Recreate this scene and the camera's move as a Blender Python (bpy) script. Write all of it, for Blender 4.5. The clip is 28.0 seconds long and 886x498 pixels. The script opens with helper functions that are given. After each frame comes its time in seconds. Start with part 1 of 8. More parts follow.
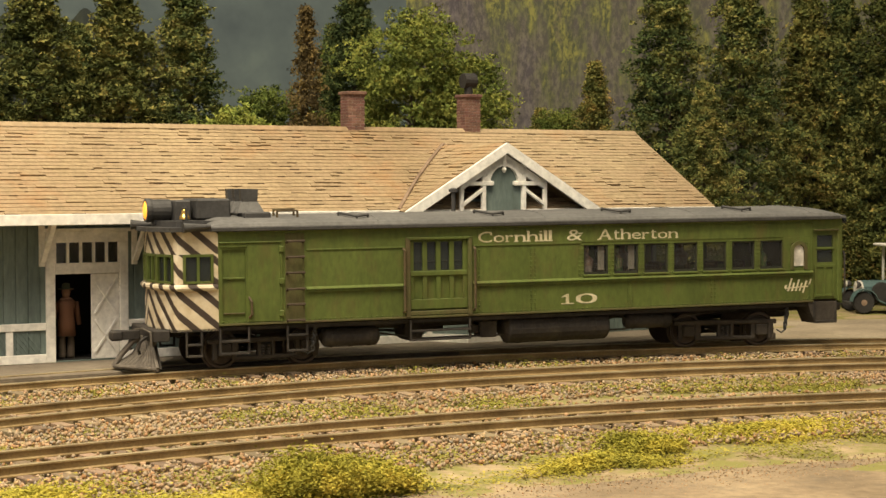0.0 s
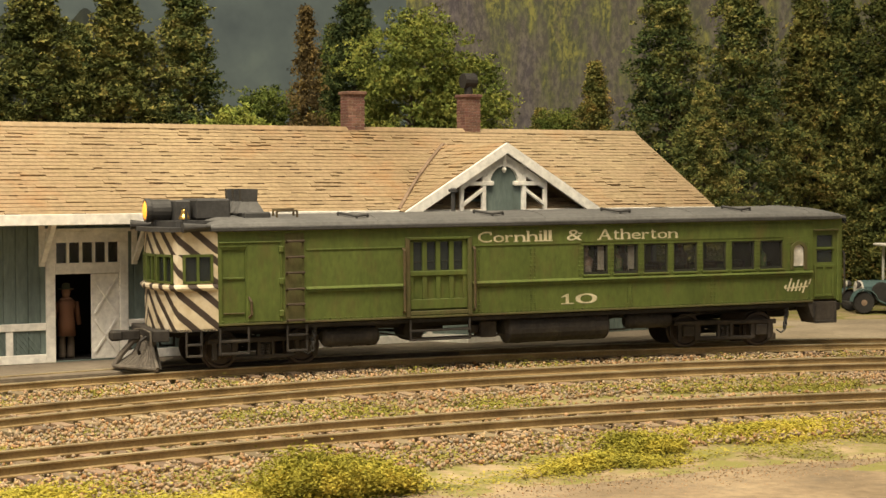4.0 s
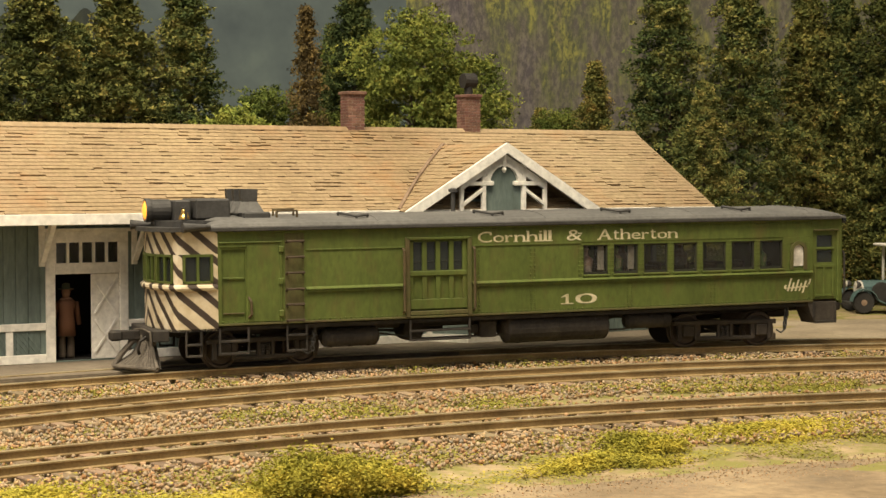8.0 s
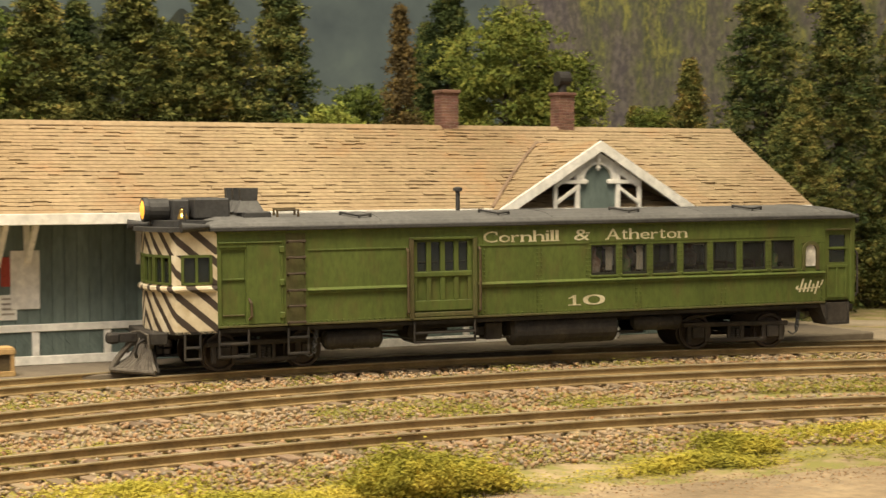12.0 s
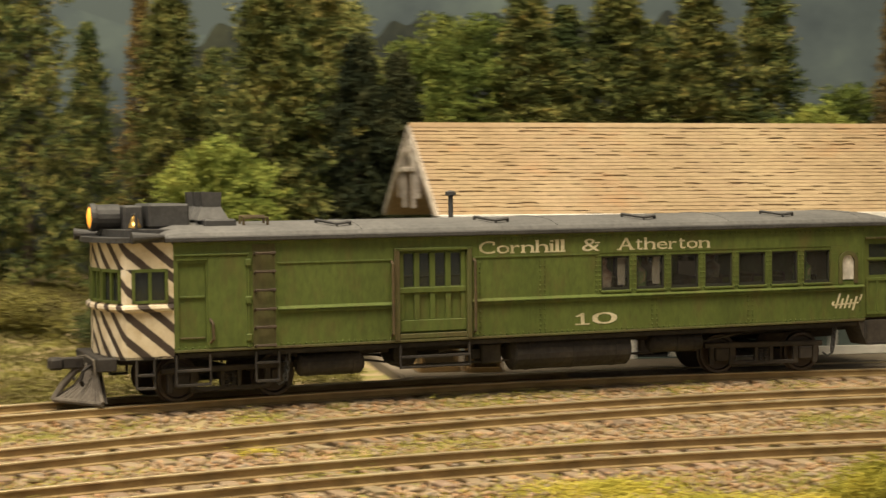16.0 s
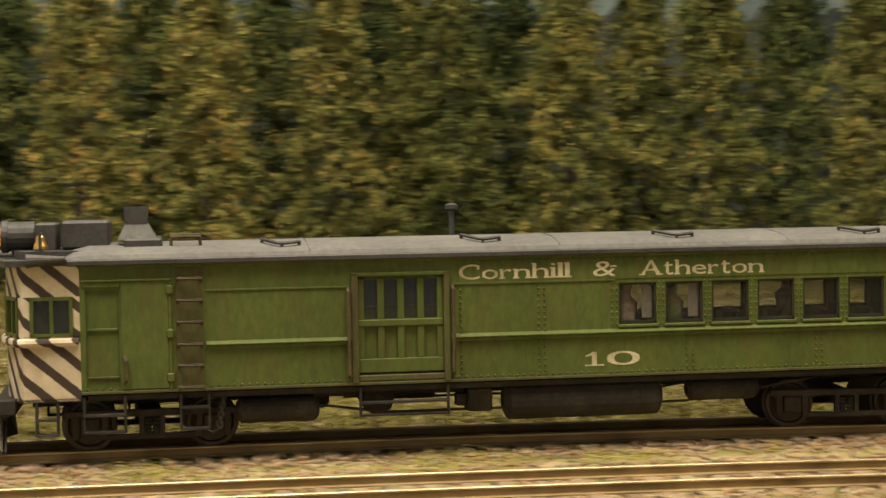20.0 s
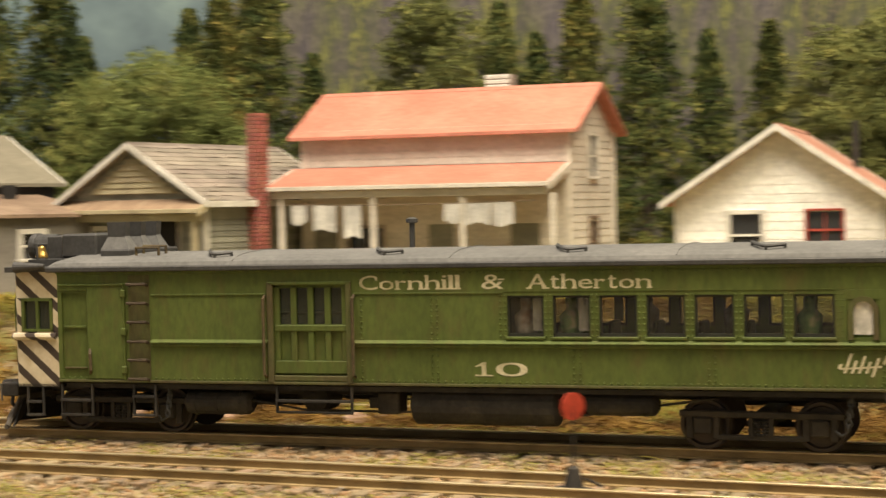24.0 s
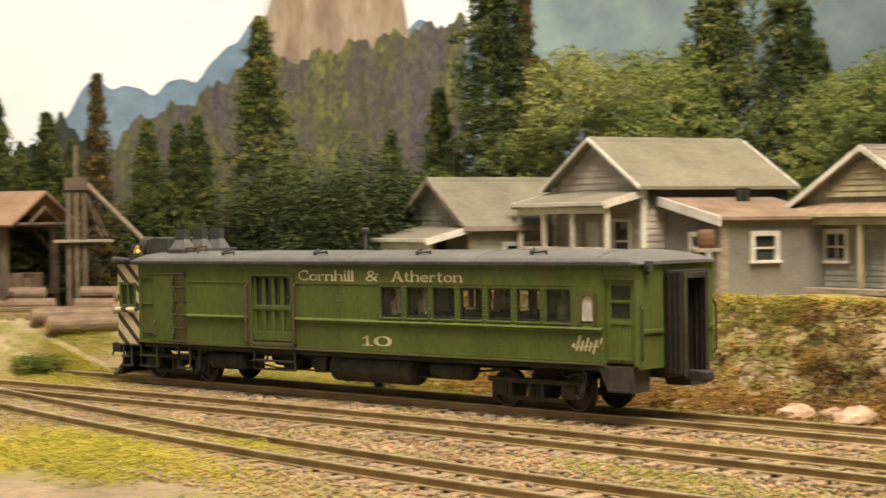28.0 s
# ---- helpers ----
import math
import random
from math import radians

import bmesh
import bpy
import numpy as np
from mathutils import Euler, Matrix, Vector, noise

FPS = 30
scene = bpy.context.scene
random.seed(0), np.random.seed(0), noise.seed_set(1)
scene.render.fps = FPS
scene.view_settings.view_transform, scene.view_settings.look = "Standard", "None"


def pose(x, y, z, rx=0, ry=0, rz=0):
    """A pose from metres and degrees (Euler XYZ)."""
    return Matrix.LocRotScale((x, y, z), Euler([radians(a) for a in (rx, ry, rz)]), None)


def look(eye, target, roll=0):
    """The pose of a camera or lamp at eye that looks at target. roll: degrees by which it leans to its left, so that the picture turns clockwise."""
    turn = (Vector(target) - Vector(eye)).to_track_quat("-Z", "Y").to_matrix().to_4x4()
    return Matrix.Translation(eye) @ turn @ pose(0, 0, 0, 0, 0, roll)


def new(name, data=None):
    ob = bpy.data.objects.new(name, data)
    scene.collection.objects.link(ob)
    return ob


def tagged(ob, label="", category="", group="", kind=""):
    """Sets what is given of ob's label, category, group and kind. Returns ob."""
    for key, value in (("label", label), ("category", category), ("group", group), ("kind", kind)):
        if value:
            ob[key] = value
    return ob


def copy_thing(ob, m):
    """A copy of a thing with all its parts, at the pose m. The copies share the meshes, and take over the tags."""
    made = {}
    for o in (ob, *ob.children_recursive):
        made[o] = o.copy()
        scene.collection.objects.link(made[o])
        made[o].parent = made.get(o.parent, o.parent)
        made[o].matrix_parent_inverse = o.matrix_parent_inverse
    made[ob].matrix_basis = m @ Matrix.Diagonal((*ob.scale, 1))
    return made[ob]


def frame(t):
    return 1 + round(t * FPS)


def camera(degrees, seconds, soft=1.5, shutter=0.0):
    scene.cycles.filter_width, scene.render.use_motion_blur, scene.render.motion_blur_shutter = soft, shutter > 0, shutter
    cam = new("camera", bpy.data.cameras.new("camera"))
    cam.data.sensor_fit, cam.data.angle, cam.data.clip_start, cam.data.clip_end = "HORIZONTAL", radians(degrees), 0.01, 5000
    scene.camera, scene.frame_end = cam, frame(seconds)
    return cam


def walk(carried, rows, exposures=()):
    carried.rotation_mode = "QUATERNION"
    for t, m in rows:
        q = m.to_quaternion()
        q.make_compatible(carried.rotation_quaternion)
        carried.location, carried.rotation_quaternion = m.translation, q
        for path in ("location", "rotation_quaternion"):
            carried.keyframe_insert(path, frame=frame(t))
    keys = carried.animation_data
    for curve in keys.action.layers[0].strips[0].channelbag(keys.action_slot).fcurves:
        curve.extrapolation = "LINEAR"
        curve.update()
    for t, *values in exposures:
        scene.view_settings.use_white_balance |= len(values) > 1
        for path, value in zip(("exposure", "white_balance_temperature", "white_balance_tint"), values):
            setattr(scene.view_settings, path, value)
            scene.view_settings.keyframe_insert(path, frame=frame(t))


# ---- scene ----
S = 1 / 87.1          # the layout is built to 1:87; lengths below are in full-size metres and scaled by S
EYE = (0.0, 0.0, 4.67)

# ---- camera: on a tripod, panning ----
cam = camera(28.77, 28.0, soft=1.5, shutter=1.0)
PAN = [(0.0, 0.0, -2.31, 0.10), (3.0, 0.0, -2.31, 0.10), (8.0, 0.0, -2.31, 0.10), (9.8, 0.0, -2.31, 0.10), (10.0, 0.0, -2.31, 0.10), (10.5, 0.4, -2.29, 0.10),
       (11.0, 1.37, -2.31, 0.12), (11.5, 2.14, -2.34, 0.12), (13.5, 7.15, -2.36, 0.13), (14.0, 8.7, -2.35, 0.05), (14.5, 10.78, -2.33, 0.07),
       (15.0, 13.03, -2.3, 0.11), (15.5, 15.78, -2.29, 0.07), (16.0, 19.04, -2.27, 0.21), (16.5, 21.89, -2.23, 0.25), (17.0, 25.84, -2.19, 0.36),
       (17.5, 30.45, -2.14, 0.39), (18.0, 35.32, -2.09, 0.38), (18.5, 39.09, -2.05, 0.48), (19.0, 42.78, -2.02, 0.47), (19.5, 46.52, -1.97, 0.51),
       (20.0, 50.57, -1.91, 0.59), (20.5, 55.22, -1.85, 0.64), (22.5, 73.01, -1.63, 0.55), (23.0, 77.18, -1.59, 0.84), (23.5, 81.67, -1.51, 0.94),
       (24.0, 85.38, -1.44, 0.97), (24.5, 89.25, -1.32, 0.92), (25.0, 93.37, -1.25, 0.92), (25.5, 96.5, -1.19, 0.82), (26.0, 99.25, -1.15, 0.76),
       (26.5, 101.94, -1.1, 0.72), (27.0, 104.54, -1.08, 0.68), (27.5, 107.1, -1.04, 0.61), (28.0, 109.32, -1.02, 0.64)]
walk(cam, [(t, pose(EYE[0] * S, EYE[1] * S, EYE[2] * S, 90 + p, r, y)) for t, y, p, r in PAN],
     exposures=[(0.0, 0.05), (14.0, 0.05), (18.0, -0.15), (21.0, -0.15), (23.5, 0.03), (26.0, 0.08), (28.0, 0.14)])

# ---- light: the layout room's overhead lamps and the soft light of its ceiling ----
world = bpy.data.worlds.new("room_light")
scene.world = world
world.use_nodes = True
world.node_tree.nodes["Background"].inputs[0].default_value = (1.0, 0.91, 0.78, 1)
world.node_tree.nodes["Background"].inputs[1].default_value = 0.32


def overhead_lamp(name, x, y, z, tx, ty, tz, size, power, colour):
    data = bpy.data.lights.new(name, "AREA")
    data.shape, data.size, data.size_y, data.energy, data.color = "RECTANGLE", size * S, size * 0.4 * S, power, colour
    ob = new(name, data)
    ob.matrix_basis = look((x * S, y * S, z * S), (tx * S, ty * S, tz * S))
    return ob


WARM = (1.0, 0.86, 0.60)
COOLER = (1.0, 0.88, 0.72)
overhead_lamp("overhead_lamp", 4, 18, 63, 0, 46, 2, 40, 6.7, WARM)
overhead_lamp("overhead_lamp", -24, 24, 63, -42, 34, 3, 40, 5.2, WARM)
overhead_lamp("overhead_lamp", -22, -7, 63, -50, -12, 2, 40, 9.0, COOLER)


# ---- materials ----
def node_mat(name):
    m = bpy.data.materials.new(name)
    m.use_nodes = True
    nt = m.node_tree
    return m, nt, nt.nodes["Principled BSDF"]


def link(nt, a, b):
    nt.links.new(a, b)


def noise_tex(nt, coord, scale, detail=4.0, rough=0.55, stretch=None):
    n = nt.nodes.new("ShaderNodeTexNoise")
    n.inputs["Scale"].default_value = scale / S
    n.inputs["Detail"].default_value = detail
    n.inputs["Roughness"].default_value = rough
    if stretch:
        mp = nt.nodes.new("ShaderNodeMapping")
        mp.inputs["Scale"].default_value = stretch
        link(nt, coord, mp.inputs["Vector"])
        link(nt, mp.outputs["Vector"], n.inputs["Vector"])
    else:
        link(nt, coord, n.inputs["Vector"])
    return n.outputs["Fac"]


def ramp(nt, fac, stops):
    r = nt.nodes.new("ShaderNodeValToRGB")
    el = r.color_ramp.elements
    el[0].position, el[0].color = stops[0][0], (*stops[0][1], 1)
    el[1].position, el[1].color = stops[-1][0], (*stops[-1][1], 1)
    for p, c in stops[1:-1]:
        e = el.new(p)
        e.color = (*c, 1)
    link(nt, fac, r.inputs["Fac"])
    return r.outputs["Color"]


def mix(nt, fac, a, b, mode="MIX"):
    m = nt.nodes.new("ShaderNodeMix")
    m.data_type, m.blend_type = "RGBA", mode
    for sock, v in ((m.inputs[0], fac), (m.inputs[6], a), (m.inputs[7], b)):
        if isinstance(v, (int, float)):
            sock.default_value = v
        elif isinstance(v, tuple):
            sock.default_value = (*v, 1)
        else:
            link(nt, v, sock)
    return m.outputs[2]


def math_node(nt, op, a, b=0.0, c=None):
    m = nt.nodes.new("ShaderNodeMath")
    m.operation = op
    for sock, v in zip(m.inputs, (a, b, c)):
        if v is None:
            continue
        if isinstance(v, (int, float)):
            sock.default_value = v
        else:
            link(nt, v, sock)
    return m.outputs[0]


def surface(name, base, dark=None, light=None, rough=0.7, metal=0.0, big=0.8, fine=14.0, bump=0.3, stain=None, stain_at=0.58, stain_soft=0.12, stain_most=1.0, piece=0.0, island=0.0, stretch=None, spec=0.3):
    """A weathered surface: two scales of noise between dark, base and light, fine relief, stains with shapes of their own, and a shift from piece to piece."""
    dark = dark or tuple(c * 0.72 for c in base)
    light = light or tuple(min(1, c * 1.22) for c in base)
    m, nt, b = node_mat(name)
    coord = nt.nodes.new("ShaderNodeTexCoord").outputs["Object"]
    n1 = noise_tex(nt, coord, big, 3.0, 0.6, stretch)
    n2 = noise_tex(nt, coord, fine, 5.0, 0.65, stretch)
    c1 = ramp(nt, n1, [(0.3, dark), (0.5, base), (0.72, light)])
    c2 = ramp(nt, n2, [(0.3, (0.72, 0.72, 0.72)), (0.7, (1.22, 1.22, 1.22))])
    col = mix(nt, 0.8, c1, c2, "MULTIPLY")
    if stain:
        n3 = noise_tex(nt, coord, big * 2.7, 6.0, 0.7, stretch)
        mask = ramp(nt, n3, [(stain_at, (0, 0, 0)), (stain_at + stain_soft, (stain_most, stain_most, stain_most))])
        col = mix(nt, mask, col, stain)
    rnd = None
    if piece:
        rnd = nt.nodes.new("ShaderNodeObjectInfo").outputs["Random"]
        amount = piece
    if island:
        rnd = nt.nodes.new("ShaderNodeNewGeometry").outputs["Random Per Island"]
        amount = island
    if rnd is not None:
        val = math_node(nt, "MULTIPLY_ADD", rnd, 2 * amount, 1 - amount)
        hs = nt.nodes.new("ShaderNodeHueSaturation")
        link(nt, col, hs.inputs["Color"])
        link(nt, val, hs.inputs["Value"])
        hue = math_node(nt, "MULTIPLY_ADD", math_node(nt, "FRACT", math_node(nt, "MULTIPLY", rnd, 7.31)), 0.10 * amount, 0.5 - 0.05 * amount)
        link(nt, hue, hs.inputs["Hue"])
        col = hs.outputs["Color"]
    link(nt, col, b.inputs["Base Color"])
    b.inputs["Roughness"].default_value = rough
    b.inputs["Metallic"].default_value = metal
    b.inputs["Specular IOR Level"].default_value = spec
    if bump:
        bp = nt.nodes.new("ShaderNodeBump")
        bp.inputs["Strength"].default_value = bump
        bp.inputs["Distance"].default_value = 0.03 * S
        link(nt, n2, bp.inputs["Height"])
        link(nt, bp.outputs["Normal"], b.inputs["Normal"])
    return m


def foliage(name, stops, vary=0.36, clump=2.4):
    """Leaf clumps whose colour shifts from clump to clump and across the crown."""
    m, nt, b = node_mat(name)
    geo = nt.nodes.new("ShaderNodeNewGeometry")
    obj = nt.nodes.new("ShaderNodeObjectInfo")
    coord = nt.nodes.new("ShaderNodeTexCoord").outputs["Object"]
    n = noise_tex(nt, coord, 0.55, 3.0, 0.6)
    tuft = noise_tex(nt, coord, clump, 2.0, 0.5)
    f = math_node(nt, "MULTIPLY_ADD", geo.outputs["Random Per Island"], vary * 0.5, -vary * 0.25)
    f = math_node(nt, "ADD", f, math_node(nt, "MULTIPLY_ADD", tuft, 0.75, math_node(nt, "MULTIPLY_ADD", n, 0.75, -0.25)))
    f = math_node(nt, "MULTIPLY_ADD", obj.outputs["Random"], 0.16, math_node(nt, "ADD", f, -0.08))
    col = ramp(nt, f, stops)
    link(nt, col, b.inputs["Base Color"])
    b.inputs["Roughness"].default_value = 0.85
    b.inputs["Specular IOR Level"].default_value = 0.12
    return m


def clear_glass(name, tint, rough=0.05, alpha=0.25):
    m, nt, b = node_mat(name)
    b.inputs["Base Color"].default_value = (*tint, 1)
    b.inputs["Roughness"].default_value = rough
    b.inputs["Alpha"].default_value = alpha
    b.inputs["Specular IOR Level"].default_value = 0.6
    return m


# ---- mesh helpers ----
class Geo:
    """Collects the corners and faces of one mesh, in full-size metres."""

    def __init__(self):
        self.v, self.f = [], []

    def add(self, verts, faces):
        n = len(self.v)
        self.v.extend(tuple(p) for p in verts)
        self.f.extend(tuple(n + i for i in f) for f in faces)
        return self

    def box(self, x0, x1, y0, y1, z0, z1, c=0.0, m=None):
        """A block; c is the width of its chamfered edges."""
        if c <= 0:
            vs = [(x, y, z) for z in (z0, z1) for y in (y0, y1) for x in (x0, x1)]
            fs = [(0, 2, 3, 1), (4, 5, 7, 6), (0, 1, 5, 4), (2, 6, 7, 3), (0, 4, 6, 2), (1, 3, 7, 5)]
        else:
            vs, fs = [], []
            lim = ((x0, x1), (y0, y1), (z0, z1))
            idx = {}
            for a in range(3):
                for corner in range(8):
                    p = []
                    for k in range(3):
                        hi = corner >> k & 1
                        q = lim[k][hi]
                        p.append(q if k == a else q + (-c if hi else c))
                    idx[a, corner] = len(vs)
                    vs.append(tuple(p))
            for a in range(3):
                b2, c2 = (a + 1) % 3, (a + 2) % 3
                for hi in (0, 1):
                    ring = [(hi << a) | (i << b2) | (j << c2) for i, j in ((0, 0), (1, 0), (1, 1), (0, 1))]
                    f = [idx[a, k] for k in ring]
                    fs.append(tuple(f if hi else f[::-1]))
                for i in (0, 1):
                    for j in (0, 1):
                        e0, e1 = (i << b2) | (j << c2), (1 << a) | (i << b2) | (j << c2)
                        f = [idx[b2, e0], idx[b2, e1], idx[c2, e1], idx[c2, e0]]
                        fs.append(tuple(f if i != j else f[::-1]))
            for corner in range(8):
                f = [idx[0, corner], idx[1, corner], idx[2, corner]]
                fs.append(tuple(f if bin(corner).count("1") % 2 else f[::-1]))
        if m is not None:
            vs = [m @ Vector(p) for p in vs]
        return self.add(vs, fs)

    def prism(self, poly, axis, a, b, m=None):
        """A flat outline (list of 2D points) swept along an axis from a to b."""
        n = len(poly)
        put = {"x": lambda p, t: (t, p[0], p[1]), "y": lambda p, t: (p[0], t, p[1]), "z": lambda p, t: (p[0], p[1], t)}[axis]
        vs = [put(p, a) for p in poly] + [put(p, b) for p in poly]
        fs = [tuple(range(n))[::-1], tuple(range(n, 2 * n))] + [(i, (i + 1) % n, n + (i + 1) % n, n + i) for i in range(n)]
        if m is not None:
            vs = [m @ Vector(p) for p in vs]
        return self.add(vs, fs)

    def rod(self, p0, p1, r0, r1=None, seg=10, caps=True):
        p0, p1 = Vector(p0), Vector(p1)
        r1 = r0 if r1 is None else r1
        d = (p1 - p0).normalized()
        u = d.orthogonal().normalized()
        w = d.cross(u)
        vs = []
        for p, r in ((p0, r0), (p1, r1)):
            for i in range(seg):
                a = 2 * math.pi * i / seg
                vs.append(p + r * (math.cos(a) * u + math.sin(a) * w))
        fs = [(i, (i + 1) % seg, seg + (i + 1) % seg, seg + i) for i in range(seg)]
        if caps:
            fs += [tuple(range(seg))[::-1], tuple(range(seg, 2 * seg))]
        return self.add(vs, fs)

    def path(self, pts, r, seg=6):
        """One bent tube through the points; r is one radius or one for each point."""
        pts = [Vector(p) for p in pts]
        n = len(pts)
        rs = r if isinstance(r, (list, tuple)) else [r] * n
        u, vs = None, []
        for i, p in enumerate(pts):
            d0 = (pts[i] - pts[i - 1]).normalized() if i else (pts[1] - p).normalized()
            d1 = (pts[i + 1] - p).normalized() if i < n - 1 else d0
            d = (d0 + d1).normalized()
            u = d.orthogonal().normalized() if u is None else (u - u.dot(d) * d).normalized()
            w = d.cross(u)
            k = 1 / max(0.5, d.dot(d1))
            for j in range(seg):
                a = 2 * math.pi * j / seg
                vs.append(p + rs[i] * k ** 0.5 * (math.cos(a) * u + math.sin(a) * w))
        fs = [(i * seg + j, i * seg + (j + 1) % seg, (i + 1) * seg + (j + 1) % seg, (i + 1) * seg + j) for i in range(n - 1) for j in range(seg)]
        fs += [tuple(range(seg))[::-1], tuple(range((n - 1) * seg, n * seg))]
        return self.add(vs, fs)

    def lathe(self, profile, centre, axis="z", seg=16):
        """Rings (radius, height) round an axis through centre."""
        vs, fs = [], []
        for r, h in profile:
            for i in range(seg):
                a = 2 * math.pi * i / seg
                c, s2 = r * math.cos(a), r * math.sin(a)
                p = {"z": (c, s2, h), "x": (h, c, s2), "y": (c, h, s2)}[axis]
                vs.append(tuple(centre[k] + p[k] for k in range(3)))
        for j in range(len(profile) - 1):
            for i in range(seg):
                fs.append((j * seg + i, j * seg + (i + 1) % seg, (j + 1) * seg + (i + 1) % seg, (j + 1) * seg + i))
        fs.append(tuple(range(seg))[::-1])
        fs.append(tuple(range((len(profile) - 1) * seg, len(profile) * seg)))
        return self.add(vs, fs)

    def quad(self, a, b, c, d):
        return self.add([a, b, c, d], [(0, 1, 2, 3)])

    def mesh(self, name, mat, smooth=False, weld=False):
        me = bpy.data.meshes.new(name)
        me.from_pydata([(p[0] * S, p[1] * S, p[2] * S) for p in self.v], [], self.f)
        bm = bmesh.new()
        bm.from_mesh(me)
        if weld:
            bmesh.ops.remove_doubles(bm, verts=bm.verts, dist=1e-6)
        bmesh.ops.recalc_face_normals(bm, faces=bm.faces)
        bm.to_mesh(me)
        bm.free()
        if smooth:
            me.polygons.foreach_set("use_smooth", [True] * len(me.polygons))
        me.materials.append(mat)
        return me


def part(name, geo, mat, parent=None, label="", smooth=False):
    ob = new(name, geo.mesh(name, mat, smooth) if isinstance(geo, Geo) else geo)
    ob.parent = parent
    if label:
        ob["label"] = label
    return ob


def thing(name, x, y, z, turn, label, category, group="", kind=""):
    """An Empty at the base of a thing in parts."""
    ob = new(name)
    ob.empty_display_size = 0.002
    ob.matrix_basis = pose(x * S, y * S, z * S, 0, 0, turn)
    return tagged(ob, label, category, group, kind)


def place(name, geo, mat, label, category, group="", kind="", smooth=False, x=0, y=0, z=0, turn=0):
    """A thing of one mesh."""
    ob = new(name, geo.mesh(name, mat, smooth))
    ob.matrix_basis = pose(x * S, y * S, z * S, 0, 0, turn)
    return tagged(ob, label, category, group, kind)


def fast_mesh(name, verts, faces, mat):
    """A mesh of many alike small faces from arrays; faces all have the same number of corners."""
    verts, faces = np.asarray(verts, dtype=np.float32) * S, np.asarray(faces, dtype=np.int32)
    me = bpy.data.meshes.new(name)
    k = faces.shape[1]
    me.vertices.add(len(verts))
    me.vertices.foreach_set("co", verts.ravel())
    me.loops.add(faces.size)
    me.loops.foreach_set("vertex_index", faces.ravel())
    me.polygons.add(len(faces))
    me.polygons.foreach_set("loop_start", np.arange(0, faces.size, k, dtype=np.int32))
    me.update(calc_edges=True)
    me.materials.append(mat)
    return me


def rand_frames(rng, n):
    q = rng.normal(size=(n, 4))
    q /= np.linalg.norm(q, axis=1)[:, None]
    w, x, y, z = q.T
    return np.stack([np.stack([1 - 2 * (y * y + z * z), 2 * (x * y - z * w), 2 * (x * z + y * w)], 1),
                     np.stack([2 * (x * y + z * w), 1 - 2 * (x * x + z * z), 2 * (y * z - x * w)], 1),
                     np.stack([2 * (x * z - y * w), 2 * (y * z + x * w), 1 - 2 * (x * x + y * y)], 1)], 1)


def leaves(points, size, rng, flat=1.0):
    """Small three-cornered leaf clumps at the points."""
    n = len(points)
    base = np.array([(-1, -0.35, 0), (0.25, -0.7, 0.2), (0.75, 0.75, -0.1)])
    fr = rand_frames(rng, n)
    sc = (size * rng.uniform(0.6, 1.35, n))[:, None, None]
    v = np.einsum("nij,kj->nki", fr, base) * sc
    v[..., 2] *= flat
    v += points[:, None, :]
    f = np.arange(n)[:, None] * 3 + np.array([0, 1, 2])
    return v.reshape(-1, 3), f


def stones(points, size, rng):
    """Rough eight-sided stones at the points."""
    n = len(points)
    base = np.array([(1, 0, 0), (-1, 0, 0), (0, 1, 0), (0, -1, 0), (0, 0, 1), (0, 0, -1)], float)
    fr = rand_frames(rng, n)
    sc = size * rng.uniform(0.55, 1.3, (n, 1, 1)) * rng.uniform(0.6, 1.15, (n, 6, 1))
    v = np.einsum("nij,kj->nki", fr, base) * sc + points[:, None, :]
    tri = np.array([(0, 2, 4), (2, 1, 4), (1, 3, 4), (3, 0, 4), (2, 0, 5), (1, 2, 5), (3, 1, 5), (0, 3, 5)])
    f = (np.arange(n)[:, None, None] * 6 + tri).reshape(-1, 3)
    return v.reshape(-1, 3), f


# ---- the tracks' lines ----
def line(x0, y0, degrees_at, step=10.0, fine=0.5):
    """A curve that starts at (x0, y0) and turns smoothly through the given headings, one every step metres."""
    n = len(degrees_at)
    s = np.arange(0, (n - 1) * step + 1e-6, fine)
    t = np.interp(s, np.arange(n) * step, np.radians(degrees_at))
    dx, dy = -np.cos(t) * fine, -np.sin(t) * fine
    x = x0 + np.concatenate([[0], np.cumsum((dx[1:] + dx[:-1]) / 2)])
    y = y0 + np.concatenate([[0], np.cumsum((dy[1:] + dy[:-1]) / 2)])
    return s, x, y, t


LINE_A = line(22.0, 47.4, [-4.6, 7.7, 20.0, 32.7, 45.3, 55.8, 62.2, 65.0, 66.3, 67.1, 67.8, 68.7, 69.7, 70.6, 71.5])
LINE_B = line(22.0, 42.6, [-4, 7.5, 22.5, 38.9, 52.2, 58.5, 61.7, 63.2, 65.3, 68, 70, 71, 72])
LINE_C = line(22.0, 36.5, [0, 9.5, 22.8, 36.8, 52.2, 64, 68.3, 65.6, 59.8, 55.0, 58.0])


def on_line(ln, u, side=0.0):
    """The point u metres along a line, side metres beyond it as seen from the camera, and the line's heading."""
    s, x, y, t = ln
    a = np.interp(u, s, t)
    return np.interp(u, s, x) - side * np.sin(a), np.interp(u, s, y) + side * np.cos(a), a


